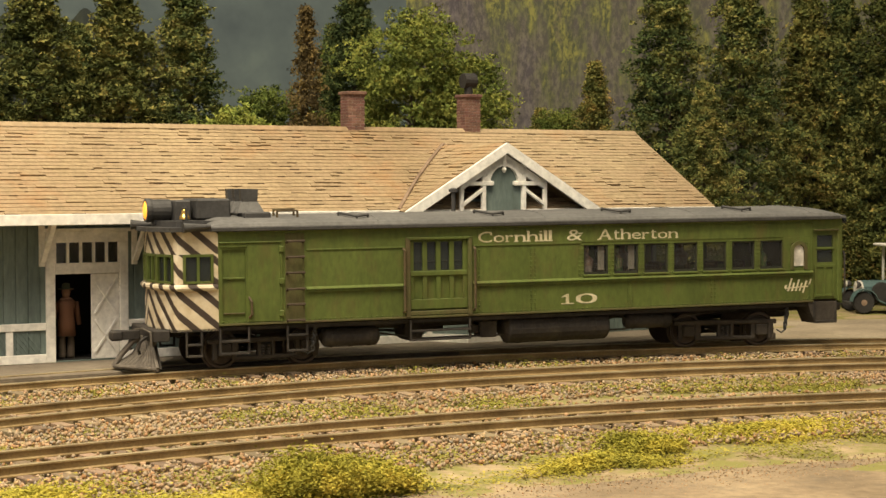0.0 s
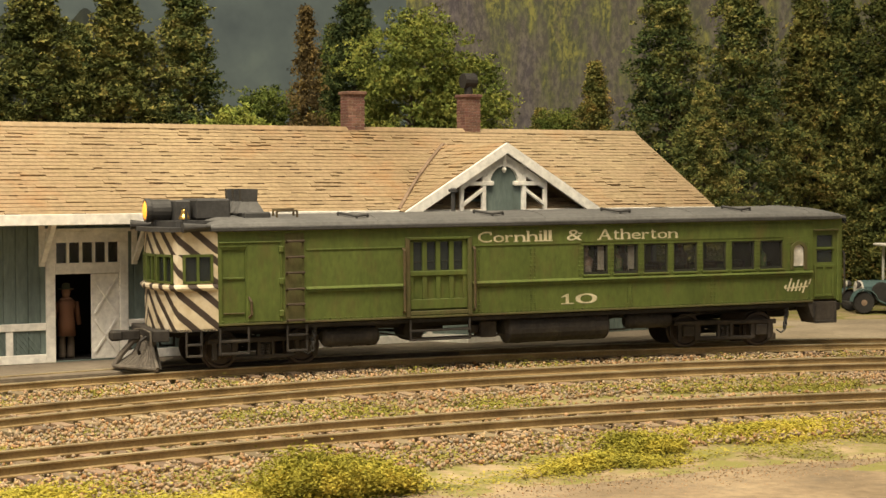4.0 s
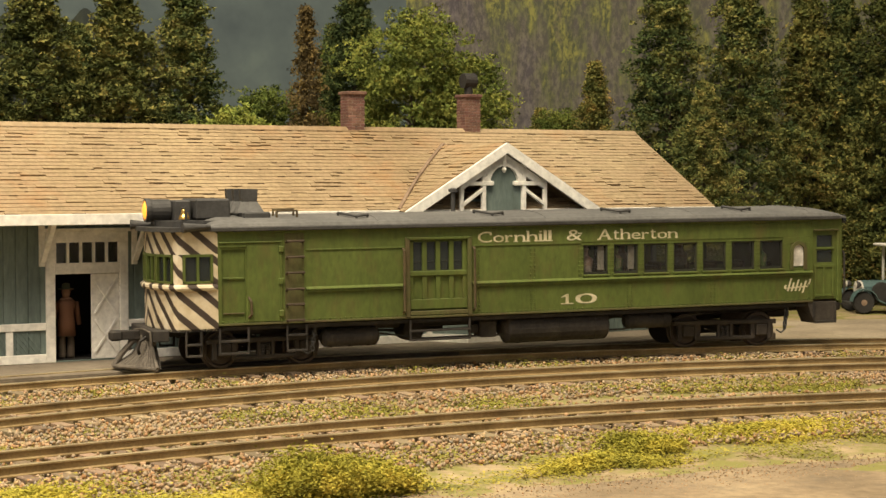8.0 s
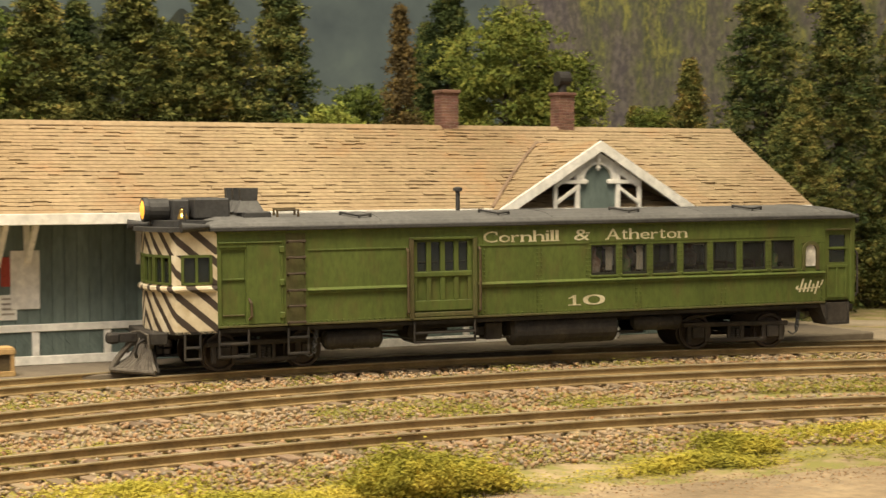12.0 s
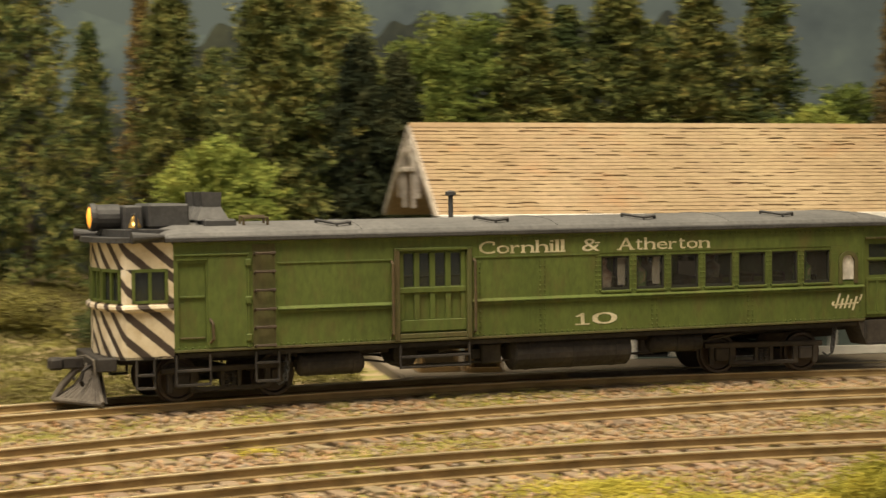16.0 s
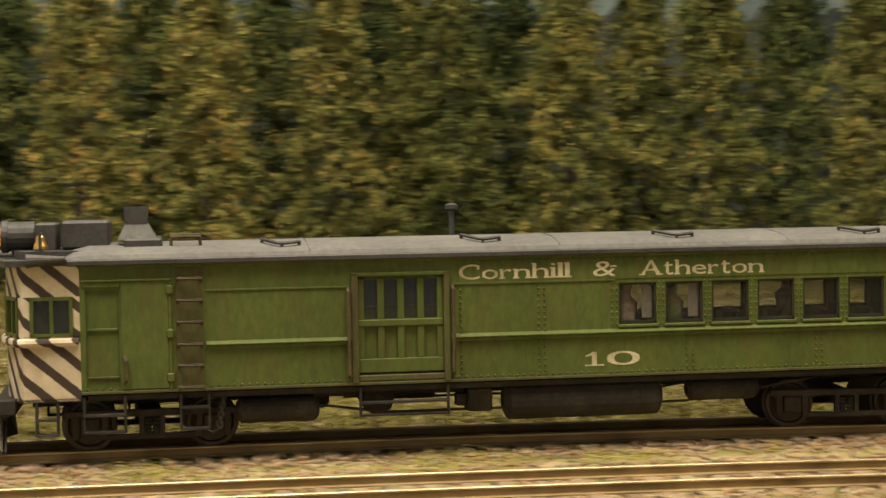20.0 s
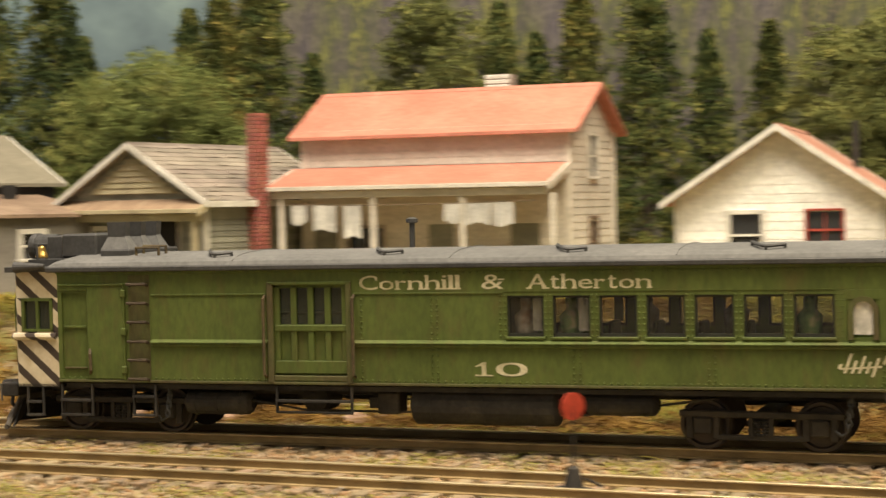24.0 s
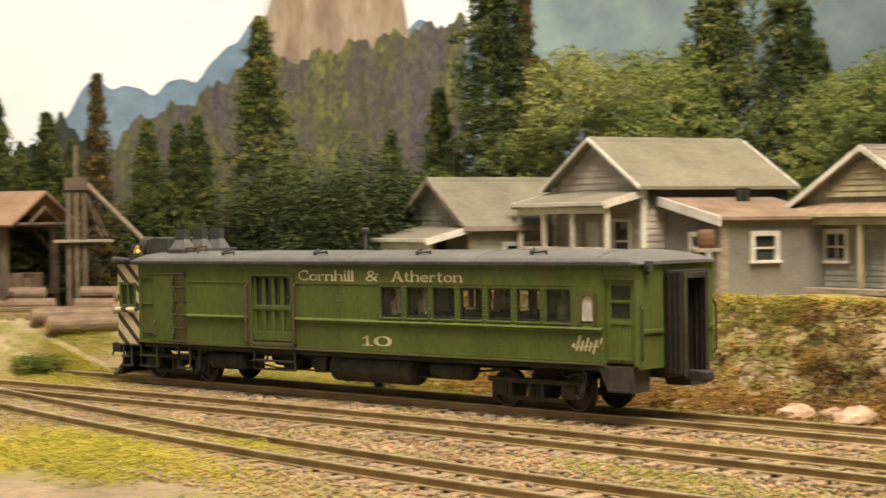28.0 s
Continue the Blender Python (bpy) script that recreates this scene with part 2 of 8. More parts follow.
def beyond(ln, px, py):
    """How far points lie beyond a line, seen from the camera (negative: on the near side)."""
    s, x, y, t = ln
    px, py = np.atleast_1d(px), np.atleast_1d(py)
    k = np.argmin((px[:, None] - x[None, ::2]) ** 2 + (py[:, None] - y[None, ::2]) ** 2, axis=1) * 2
    return -(px - x[k]) * np.sin(t[k]) + (py - y[k]) * np.cos(t[k])


def ease(x, a, b):
    k = np.clip((x - a) / (b - a), 0, 1)
    return k * k * (3 - 2 * k)


def height(px, py):
    """The ground's height."""
    px, py = np.atleast_1d(np.asarray(px, float)), np.atleast_1d(np.asarray(py, float))
    d = beyond(LINE_A, px, py)
    az = np.degrees(np.arctan2(-px, py))
    bank = 2.35 * ease(d, 4.2, 8.2) * ease(az, 63, 69) * (1 - ease(az, 108, 113))
    slope = 1.5 * ease(d, 5, 20) * ease(az, 24, 36) * (1 - ease(az, 106, 112)) + 1.9 * ease(d, 2, 12) * ease(az, 106, 112)
    bumps = np.array([noise.noise(Vector((a * 0.6, b * 0.6, 0))) for a, b in zip(px, py)]) * 0.10
    out = ease(np.abs(d + 4.5), 8.0, 11.0)
    r = np.hypot(px, py)
    yard = 1.55 * ease(r, 52.0, 58.5) * ease(az, 112, 116.5)
    return np.maximum(np.maximum(bank, slope), yard) + bumps * np.maximum(out, 0.25 * (bank > 0.1)) - 0.03


# ---- materials of the place ----
M_GROUND = surface("dirt_and_turf", (0.32, 0.24, 0.14), (0.21, 0.16, 0.095), (0.40, 0.31, 0.185), rough=0.95, big=0.35, fine=6.0, bump=0.8, stain=(0.20, 0.185, 0.055), stain_at=0.44)
M_ROAD = surface("sandy_road", (0.25, 0.185, 0.115), (0.175, 0.13, 0.082), (0.33, 0.25, 0.155), rough=0.95, big=0.55, fine=5.0, bump=0.8, stain=(0.14, 0.115, 0.085), stain_at=0.52, stain_soft=0.2, stain_most=0.7)
M_YARD = surface("gravel_yard", (0.29, 0.235, 0.165), (0.21, 0.17, 0.12), (0.37, 0.31, 0.22), rough=0.95, big=0.4, fine=6.0, bump=0.6)
def ballast_paint():
    """Broken stone in tan, rust, pinkish and blue-grey, one tone to each stone."""
    m, nt, b = node_mat("ballast")
    rnd = nt.nodes.new("ShaderNodeNewGeometry").outputs["Random Per Island"]
    coord = nt.nodes.new("ShaderNodeTexCoord").outputs["Object"]
    n = noise_tex(nt, coord, 0.5, 3, 0.6)
    tone = ramp(nt, rnd, [(0.0, (0.17, 0.125, 0.085)), (0.18, (0.40, 0.29, 0.17)), (0.36, (0.26, 0.235, 0.205)), (0.52, (0.45, 0.30, 0.19)), (0.68, (0.30, 0.17, 0.085)), (0.82, (0.42, 0.35, 0.26)), (1.0, (0.24, 0.19, 0.14))])
    wash = ramp(nt, n, [(0.35, (0.80, 0.76, 0.70)), (0.65, (1.15, 1.10, 1.0))])
    link(nt, mix(nt, 1.0, tone, wash, "MULTIPLY"), b.inputs["Base Color"])
    b.inputs["Roughness"].default_value = 0.95
    b.inputs["Specular IOR Level"].default_value = 0.05
    return m


M_STONE = ballast_paint()
M_RAIL = surface("weathered_rail", (0.32, 0.225, 0.105), (0.22, 0.155, 0.075), (0.41, 0.30, 0.15), rough=0.55, metal=0.35, big=1.5, fine=20, bump=0.2)
M_RAILTOP = surface("worn_railhead", (0.50, 0.40, 0.24), (0.36, 0.28, 0.17), (0.62, 0.52, 0.34), rough=0.35, metal=0.7, big=1.5, fine=20, bump=0.1)
M_TIE = surface("sleeper_wood", (0.225, 0.165, 0.105), rough=0.9, big=2, fine=18, bump=0.5, piece=0.35, stretch=(1, 4, 1))
M_TURF = foliage("yellow_green_turf", [(0.2, (0.21, 0.195, 0.035)), (0.45, (0.33, 0.295, 0.045)), (0.62, (0.44, 0.36, 0.055)), (0.85, (0.55, 0.44, 0.08))], vary=0.12)
M_TURF_OLIVE = foliage("olive_turf", [(0.2, (0.15, 0.145, 0.03)), (0.5, (0.26, 0.245, 0.043)), (0.8, (0.39, 0.34, 0.066))], vary=0.12)
M_YELLOWBUSH = foliage("yellow_green_foam", [(0.2, (0.149, 0.140, 0.020)), (0.42, (0.243, 0.224, 0.033)), (0.62, (0.392, 0.330, 0.050)), (0.85, (0.594, 0.448, 0.077))], vary=0.22)
M_BRUSH = foliage("rust_brush", [(0.2, (0.030, 0.018, 0.009)), (0.40, (0.10, 0.055, 0.018)), (0.58, (0.21, 0.115, 0.030)), (0.74, (0.30, 0.19, 0.045)), (0.9, (0.36, 0.28, 0.06))], vary=0.14, clump=1.0)
M_FLOOR = foliage("forest_floor", [(0.2, (0.049, 0.042, 0.018)), (0.45, (0.114, 0.099, 0.034)), (0.62, (0.173, 0.157, 0.043)), (0.85, (0.281, 0.244, 0.058))])
M_OLIVE_LEAF = foliage("olive_leaf", [(0.2, (0.038, 0.046, 0.018)), (0.45, (0.100, 0.113, 0.038)), (0.62, (0.169, 0.176, 0.057)), (0.85, (0.297, 0.270, 0.081))])
# dark undergrowth leaf; beside the station it also carries the deep shade
M_SHADE_LEAF = foliage("dark_leaf_with_shade", [(0.25, (0.013, 0.018, 0.009)), (0.45, (0.040, 0.055, 0.021)), (0.60, (0.084, 0.103, 0.036)), (0.8, (0.152, 0.152, 0.056))], vary=0.24)
M_DARK_LEAF = foliage("dark_conifer", [(0.2, (0.013, 0.023, 0.009)), (0.45, (0.058, 0.080, 0.027)), (0.60, (0.150, 0.155, 0.045)), (0.80, (0.300, 0.245, 0.078))])
M_AUTUMN = foliage("autumn_conifer", [(0.2, (0.016, 0.023, 0.007)), (0.42, (0.070, 0.083, 0.024)), (0.57, (0.165, 0.160, 0.046)), (0.70, (0.270, 0.210, 0.059)), (0.86, (0.410, 0.225, 0.067))])
M_RUST_TREE = foliage("rusty_conifer", [(0.2, (0.032, 0.026, 0.014)), (0.45, (0.087, 0.065, 0.029)), (0.62, (0.174, 0.123, 0.043)), (0.85, (0.290, 0.189, 0.065))])
M_GREEN = foliage("fresh_green", [(0.2, (0.041, 0.062, 0.014)), (0.45, (0.099, 0.130, 0.029)), (0.62, (0.176, 0.192, 0.041)), (0.85, (0.292, 0.281, 0.065))])
M_LIGHT_GREEN = foliage("light_green", [(0.2, (0.075, 0.106, 0.022)), (0.45, (0.175, 0.213, 0.044)), (0.65, (0.275, 0.288, 0.062)), (0.85, (0.400, 0.375, 0.088))])
M_SOFT_GREEN = foliage("soft_green", [(0.2, (0.085, 0.105, 0.030)), (0.42, (0.155, 0.185, 0.058)), (0.62, (0.26, 0.265, 0.082)), (0.85, (0.39, 0.355, 0.12))], vary=0.2)
# near-black leaf that puts the unlit gap by the station into colour
M_SHADE_FIR = foliage("gap_shade_fir", [(0.25, (0.008, 0.011, 0.007)), (0.45, (0.020, 0.027, 0.013)), (0.62, (0.042, 0.046, 0.020)), (0.85, (0.085, 0.078, 0.032))], vary=0.2)
M_BARK = surface("bark", (0.075, 0.058, 0.042), rough=0.95, big=2, fine=20, bump=0.6, stretch=(3, 3, 0.6))
M_TWIG = surface("bare_twig", (0.20, 0.15, 0.11), rough=0.9, bump=0.2)

# ---- ground ----
rng = np.random.default_rng(7)
rad = np.concatenate([np.arange(4, 56, 0.45), np.arange(56, 86, 1.5)])
azs = np.radians(np.arange(-75, 200, 0.9))
RR, AA = np.meshgrid(rad, azs, indexing="ij")
gx, gy = -RR * np.sin(AA), RR * np.cos(AA)
gz = height(gx.ravel(), gy.ravel())
gv = np.stack([gx.ravel(), gy.ravel(), gz], 1)
ni, nj = RR.shape
ii, jj = np.meshgrid(np.arange(ni - 1), np.arange(nj - 1), indexing="ij")
gf = np.stack([ii * nj + jj, ii * nj + jj + 1, (ii + 1) * nj + jj + 1, (ii + 1) * nj + jj], -1).reshape(-1, 4)
ground = new("ground", fast_mesh("ground", gv, gf, M_GROUND))
ground.data.polygons.foreach_set("use_smooth", [True] * len(gf))
tagged(ground, "brown dirt layout ground with patches of yellow-green turf", "ground", kind="structure")


def strip(ln, u0, u1, profile, step=1.0):
    """Sweeps an outline (side, height) along a line."""
    us = np.arange(u0, u1 + 1e-6, step)
    g = Geo()
    n = len(profile)
    for u in us:
        for sd, h in profile:
            x, y, a = on_line(ln, u, sd)
            g.v.append((x, y, h))
    for i in range(len(us) - 1):
        for j in range(n):
            k = (j + 1) % n
            g.f.append((i * n + j, i * n + k, (i + 1) * n + k, (i + 1) * n + j))
    g.f.append(tuple(range(n))[::-1])
    g.f.append(tuple(range((len(us) - 1) * n, len(us) * n)))
    return g


RAIL_PROFILE = [(-0.075, 0.07), (0.075, 0.07), (0.075, 0.09), (0.02, 0.11), (0.02, 0.20), (0.045, 0.215), (-0.045, 0.215), (-0.02, 0.20), (-0.02, 0.11), (-0.075, 0.09)]
HEAD_PROFILE = [(-0.045, 0.2155), (0.045, 0.2155), (0.045, 0.24), (0.03, 0.25), (-0.03, 0.25), (-0.045, 0.24)]
tie_mesh = Geo().box(-0.12, 0.12, -1.3, 1.3, -0.06, 0.085, 0.012).mesh("tie", M_TIE)


def shifted(profile, side):
    return [(s0 + side, h) for s0, h in profile]


def track(ln, u0, u1, label, ties=True, z=0.0):
    ob = thing("track", 0, 0, z, 0, label, "railway track", "tracks", "structure")
    for side in (-0.7175, 0.7175):
        r = part("rail", strip(ln, u0, u1, shifted(RAIL_PROFILE, side)), M_RAIL, ob, "rust-brown steel rail")
        part("railhead", strip(ln, u0, u1, shifted(HEAD_PROFILE, side)), M_RAILTOP, r, "worn shiny railhead")
    if ties:
        for k, u in enumerate(np.arange(u0 + 0.3, u1, 0.58)):
            x, y, a = on_line(ln, u)
            t = new("tie", tie_mesh)
            t.parent = ob
            jit = math.sin(k * 12.9898) * 1.3
            t.matrix_basis = pose(x * S, y * S, (0.010 * math.sin(k * 3.7) - 0.012) * S, 0, 0, math.degrees(a) + jit)
    return ob


track(LINE_A, 0, 139, "main track of brown rails on half-buried dark sleepers")
track(LINE_B, 0, 119, "second track of brown rails on half-buried sleepers")
track(LINE_C, 0, 99, "third track of brown rails on weathered sleepers joining at a turnout")


def scatter_along(ln, u0, u1, s0, s1, n):
    u, sd = rng.uniform(u0, u1, n), rng.uniform(s0, s1, n)
    x, y, a = on_line(ln, u, sd)
    return np.stack([x, y], 1)


def keep_clear(xy, ln, w):
    """Drops points that lie on the rails of a line."""
    d = np.abs(np.abs(beyond(ln, xy[:, 0], xy[:, 1])) - 0.7175)
    return xy[d > w]


def stuff(name, v, f, mat, label, category):
    ob = new(name, fast_mesh(name, v, f, mat))
    return tagged(ob, label, category, kind="stuff")


# ballast round the tracks
xy = np.concatenate([scatter_along(LINE_A, 2, 112, -2.3, 2.2, 30000), scatter_along(LINE_B, 2, 100, -3.0, 2.6, 42000), scatter_along(LINE_C, 2, 92, -3.4, 2.6, 46000)])
for ln in (LINE_A, LINE_B, LINE_C):
    xy = keep_clear(xy, ln, 0.12)
pz = rng.uniform(-0.01, 0.075, len(xy))
v, f = stones(np.column_stack([xy, pz]), 0.052, rng)
stuff("ballast", v, f, M_STONE, "loose pink-grey ballast stones strewn between the sleepers", "gravel")


# ---- houses ----
M_REDROOF = surface("salmon_sheet_roof", (0.44, 0.172, 0.118), (0.38, 0.145, 0.098), (0.50, 0.205, 0.145), rough=0.6, big=0.5, fine=6, bump=0.15)
M_GREYWALL = surface("grey_board_wall", (0.36, 0.315, 0.265), (0.27, 0.235, 0.20), (0.46, 0.40, 0.34), rough=0.9, big=0.9, fine=9, bump=0.4, stretch=(1, 1, 5), piece=0.12)
M_GREYROOF = surface("grey_felt_roof", (0.185, 0.165, 0.122), (0.15, 0.132, 0.098), (0.225, 0.20, 0.148), rough=0.9, big=0.7, fine=8, bump=0.3)
M_CREAM = surface("cream_clapboard", (0.82, 0.79, 0.735), (0.74, 0.70, 0.64), (0.86, 0.83, 0.785), rough=0.8, big=0.9, fine=8, bump=0.3, piece=0.07)
M_WHITE = surface("white_trim", (0.60, 0.57, 0.51), (0.46, 0.43, 0.38), (0.70, 0.67, 0.61), rough=0.75, big=1.2, fine=12, bump=0.2)
M_TANWALL = surface("tan_clapboard", (0.37, 0.315, 0.20), (0.27, 0.23, 0.15), (0.45, 0.385, 0.255), rough=0.9, big=0.9, fine=9, bump=0.3, piece=0.14)
M_DARKWALL = surface("green_grey_clapboard", (0.24, 0.235, 0.19), (0.18, 0.175, 0.145), (0.31, 0.30, 0.25), rough=0.9, big=0.9, fine=9, bump=0.3, piece=0.12)
M_BROWNROOF = surface("brown_sheet_roof", (0.21, 0.145, 0.10), (0.15, 0.10, 0.07), (0.28, 0.20, 0.14), rough=0.85, big=0.8, fine=8, bump=0.3)
M_SHAKE = surface("weathered_shake", (0.22, 0.185, 0.15), rough=0.9, big=1.0, fine=10, bump=0.4, piece=0.22)
M_BRICK = surface("red_brick", (0.26, 0.085, 0.065), (0.19, 0.06, 0.05), (0.34, 0.125, 0.10), rough=0.85, big=2.0, fine=16, bump=0.3, piece=0.18)
M_MORTAR = surface("mortar", (0.30, 0.24, 0.21), rough=0.95, big=2, fine=16, bump=0.3)
# near black: the shade of unlit insides put into the colour
M_DARK = surface("interior_shade", (0.018, 0.016, 0.015), rough=0.9, bump=0)
M_PANE = clear_glass("window_glass", (0.045, 0.045, 0.045), 0.12, 0.85)
M_CLOTH = surface("washed_cloth", (0.52, 0.50, 0.46), rough=0.9, big=1.5, fine=14, bump=0.3)


# ---- walls in courses, windows and roofs for all buildings ----
def wall_frame(ox, oy, angle):
    """A wall's own axes: along it, outward, up. angle: turn of its length from the building's x axis."""
    return pose(ox, oy, 0, 0, 0, angle)


def cut(z0, z1, u0, u1, openings):
    spans = [(u0, u1)]
    zm = (z0 + z1) / 2
    for a, b, lo, hi in openings:
        if lo < zm < hi:
            nxt = []
            for p, q in spans:
                if b <= p or a >= q:
                    nxt.append((p, q))
                else:
                    if a > p:
                        nxt.append((p, a))
                    if b < q:
                        nxt.append((b, q))
            spans = nxt
    return [s for s in spans if s[1] - s[0] > 0.02]


def wall(parent, m, u0, u1, z0, z1, openings, mat, pitch=0.2, gable=0.0, thick=0.14, vertical=False, board="clapboard", backing=None, lip=0.036):
    """A wall with openings through it. gable: the height of the triangle on top. Its boards are pieces of their own."""
    mid, half = (u0 + u1) / 2, (u1 - u0) / 2
    lims = lambda z: (u0, u1) if z <= z1 or not gable else (mid - half * max(0.0, 1 - (z - z1) / gable), mid + half * max(0.0, 1 - (z - z1) / gable))
    back = Geo()
    zs = sorted({z0, z1, z1 + gable} | {q for o in openings for q in o[2:]} | {z1 + gable * k / 12 for k in range(12)})
    zs = [z for z in zs if z0 <= z <= z1 + gable]
    for a, b in zip(zs, zs[1:]):
        if b - a < 1e-4:
            continue
        la, lb = lims(a + 1e-6), lims(b - 1e-6)
        for p, q in cut(a, b, min(la[0], lb[0]), max(la[1], lb[1]), openings):
            pa, pb = max(p, la[0]), max(p, lb[0])
            qa, qb = min(q, la[1]), min(q, lb[1])
            back.prism([(pa, a), (qa, a), (qb, b), (pb, b)], "y", 0, -thick, m)
    w = part("wall", back.mesh("wall", backing or mat, weld=True), None, parent)
    shared = {}
    if vertical:
        n = int(round((u1 - u0) / pitch))
        for k in range(n):
            p, q = u0 + (u1 - u0) * k / n, u0 + (u1 - u0) * (k + 1) / n
            um = (p + q) / 2
            top = z1 + (gable * (1 - abs(um - mid) / half) if gable else 0) - (0.04 if gable else 0)
            spans = [(z0, top)]
            for a, b, lo, hi in openings:
                if a < um < b:
                    spans = [s for x in spans for s in ((x[0], min(x[1], lo)), (max(x[0], hi), x[1])) if s[1] - s[0] > 0.03]
            for a, b in spans:
                part(board, Geo().box(p + 0.012, q - 0.012, -0.01, 0.025, a, b, 0.006, m), mat, w)
    else:
        z = z0
        while z < z1 + gable - 0.05:
            la = lims(z + pitch * 0.5)
            for p, q in cut(z + 0.001, z + pitch, la[0], la[1], openings):
                if q - p > 0.05:
                    part(board, Geo().prism([(0.0, z + 0.005), (lip, z + 0.005), (lip * 0.45, z + pitch), (0.0, z + pitch)], "x", p, q, m), mat, w)
            z += pitch
    return w


def window(parent, m, u0, u1, z0, z1, mat, nx=2, nz=2, trim=0.1, name="window", glass=None, sash=True):
    g = Geo()
    g.box(u0 - trim, u0, -0.05, 0.075, z0 - 0.02, z1 + trim, 0.01, m).box(u1, u1 + trim, -0.05, 0.075, z0 - 0.02, z1 + trim, 0.01, m)
    g.box(u0, u1, -0.05, 0.08, z1, z1 + trim, 0.01, m)
    win = part(name, g, mat, parent)
    part("sill", Geo().box(u0 - trim * 1.3, u1 + trim * 1.3, -0.05, 0.13, z0 - 0.1, z0 - 0.015, 0.012, m), mat, win)
    if sash:
        s2 = Geo()
        s2.box(u0, u1, -0.045, 0.0, (z0 + z1) / 2 - 0.03, (z0 + z1) / 2 + 0.03, 0, m)
        for k in range(1, nx):
            u = u0 + (u1 - u0) * k / nx
            s2.box(u - 0.018, u + 0.018, -0.043, -0.004, z0, z1, 0, m)
        part("sash", s2, mat, win)
    for i in range(nx):
        for j in range(nz):
            a, b = u0 + (u1 - u0) * i / nx, u0 + (u1 - u0) * (i + 1) / nx
            c, e = z0 + (z1 - z0) * j / nz, z0 + (z1 - z0) * (j + 1) / nz
            part("pane", Geo().box(a, b, -0.062, -0.05, c, e, 0, m), glass or M_PANE, win)
    return win


def slab(x0, x1, pa, pb, thick=0.12):
    """A roof slope from the low edge pa to the high edge pb, both (y, z), along x."""
    d = Vector((pb[0] - pa[0], pb[1] - pa[1])).normalized()
    n = Vector((-d[1], d[0]))
    if n[1] < 0:
        n = -n
    lo = (pa[0] - n[0] * thick, pa[1] - n[1] * thick)
    hi = (pb[0] - n[0] * thick, pb[1] - n[1] * thick)
    return Geo().prism([pa, pb, hi, lo], "x", x0, x1)


def shingle_course(rng, x0, x1, pa, pb, k, rows, width, edge=None):
    """One course of shingle tabs, uneven at the butt, on the slope from pa up to pb."""
    d = Vector((pb[0] - pa[0], pb[1] - pa[1]))
    ln = d.length
    d.normalize()
    n = Vector((-d[1], d[0]))
    if n[1] < 0:
        n = -n
    g = Geo()
    t0, t1 = ln * k / rows, ln * (k + 1) / rows
    xs, xe = (x0, x1) if edge is None else edge((t0 + t1) / 2 / ln)
    x = xs
    while x < xe - 0.02:
        w = min(width * rng.uniform(0.5, 1.6), xe - x)
        lift = rng.uniform(0.022, 0.030) + (0.025 if rng.random() < 0.12 else 0)
        low = t0 - rng.uniform(0, 0.018) + (0.04 if rng.random() < 0.05 else 0)
        q = [(low, lift), (t1 + 0.02, 0.010), (t1 + 0.02, 0.0), (low, 0.0)]
        poly = [(pa[0] + d[0] * a + n[0] * b, pa[1] + d[1] * a + n[1] * b) for a, b in q]
        g.prism(poly, "x", x + 0.0015, x + w - 0.0015)
        x += w
    return g


# ---- the station ----
M_SHINGLE = surface("tan_shingle", (0.29, 0.215, 0.130), (0.235, 0.165, 0.095), (0.345, 0.265, 0.165), rough=0.95, big=0.15, fine=7, bump=0.3, island=0.07, stain=(0.31, 0.165, 0.075), stain_at=0.54, stain_soft=0.22, stain_most=0.75, spec=0.15)
# dark brown for the shadow painted along the shingle courses
M_BUTT_SHADOW = surface("shingle_butt_shadow", (0.085, 0.052, 0.03), rough=0.95, bump=0)
M_TEAL = surface("grey_teal_paint", (0.145, 0.184, 0.168), (0.118, 0.152, 0.138), (0.172, 0.216, 0.196), rough=0.8, big=0.9, fine=9, bump=0.3, piece=0.08, stretch=(1, 1, 0.3))
M_STATION_WHITE = surface("station_white_paint", (0.80, 0.77, 0.71), (0.74, 0.70, 0.63), (0.84, 0.81, 0.76), rough=0.7, big=0.7, fine=5, bump=0.08)
M_PLATFORM = surface("grey_platform", (0.165, 0.135, 0.10), (0.12, 0.098, 0.075), (0.215, 0.18, 0.135), rough=0.95, big=0.35, fine=5, bump=0.5)
M_CHIMNEY = surface("chimney_brick", (0.17, 0.09, 0.07), (0.12, 0.065, 0.052), (0.22, 0.125, 0.095), rough=0.85, big=2.0, fine=16, bump=0.3, piece=0.2)
M_SOOT_AND_SHADE = surface("sooty_iron_and_shade", (0.04, 0.037, 0.035), rough=0.6, metal=0.3, bump=0.3)

DEPOT = thing("station", -8.5, 42.6, 0.22, 30, "long single-storey station with tan shingle roof and grey-teal board walls", "station building")
XL, XR, XVL, XVR = -5.1, 17.1, -6.3, 18.3     # walls and roof ends along the front
YB, YR = 5.5, 2.75                            # back wall and ridge
ZE, ZR = 3.62, 5.88                           # eave and ridge above the platform
front = wall_frame(0, 0, 180)
ops = [(-0.52, 1.12, 0.02, 3.05), (-8.2, -7.1, 0.9, 2.5), (-6.0, -4.9, 0.9, 2.5), (-15.4, -14.3, 0.9, 2.5), (-13.4, -12.2, 0.02, 2.4)]
wall(DEPOT, front, -XR, -XL, 0, ZE + 0.3, ops, M_TEAL, pitch=0.3, vertical=True, board="board")
wall(DEPOT, wall_frame(XL, 0, 90), 0, YB, 0, ZE + 0.5, [], M_TEAL, pitch=0.3, vertical=True, board="board", gable=1.55)
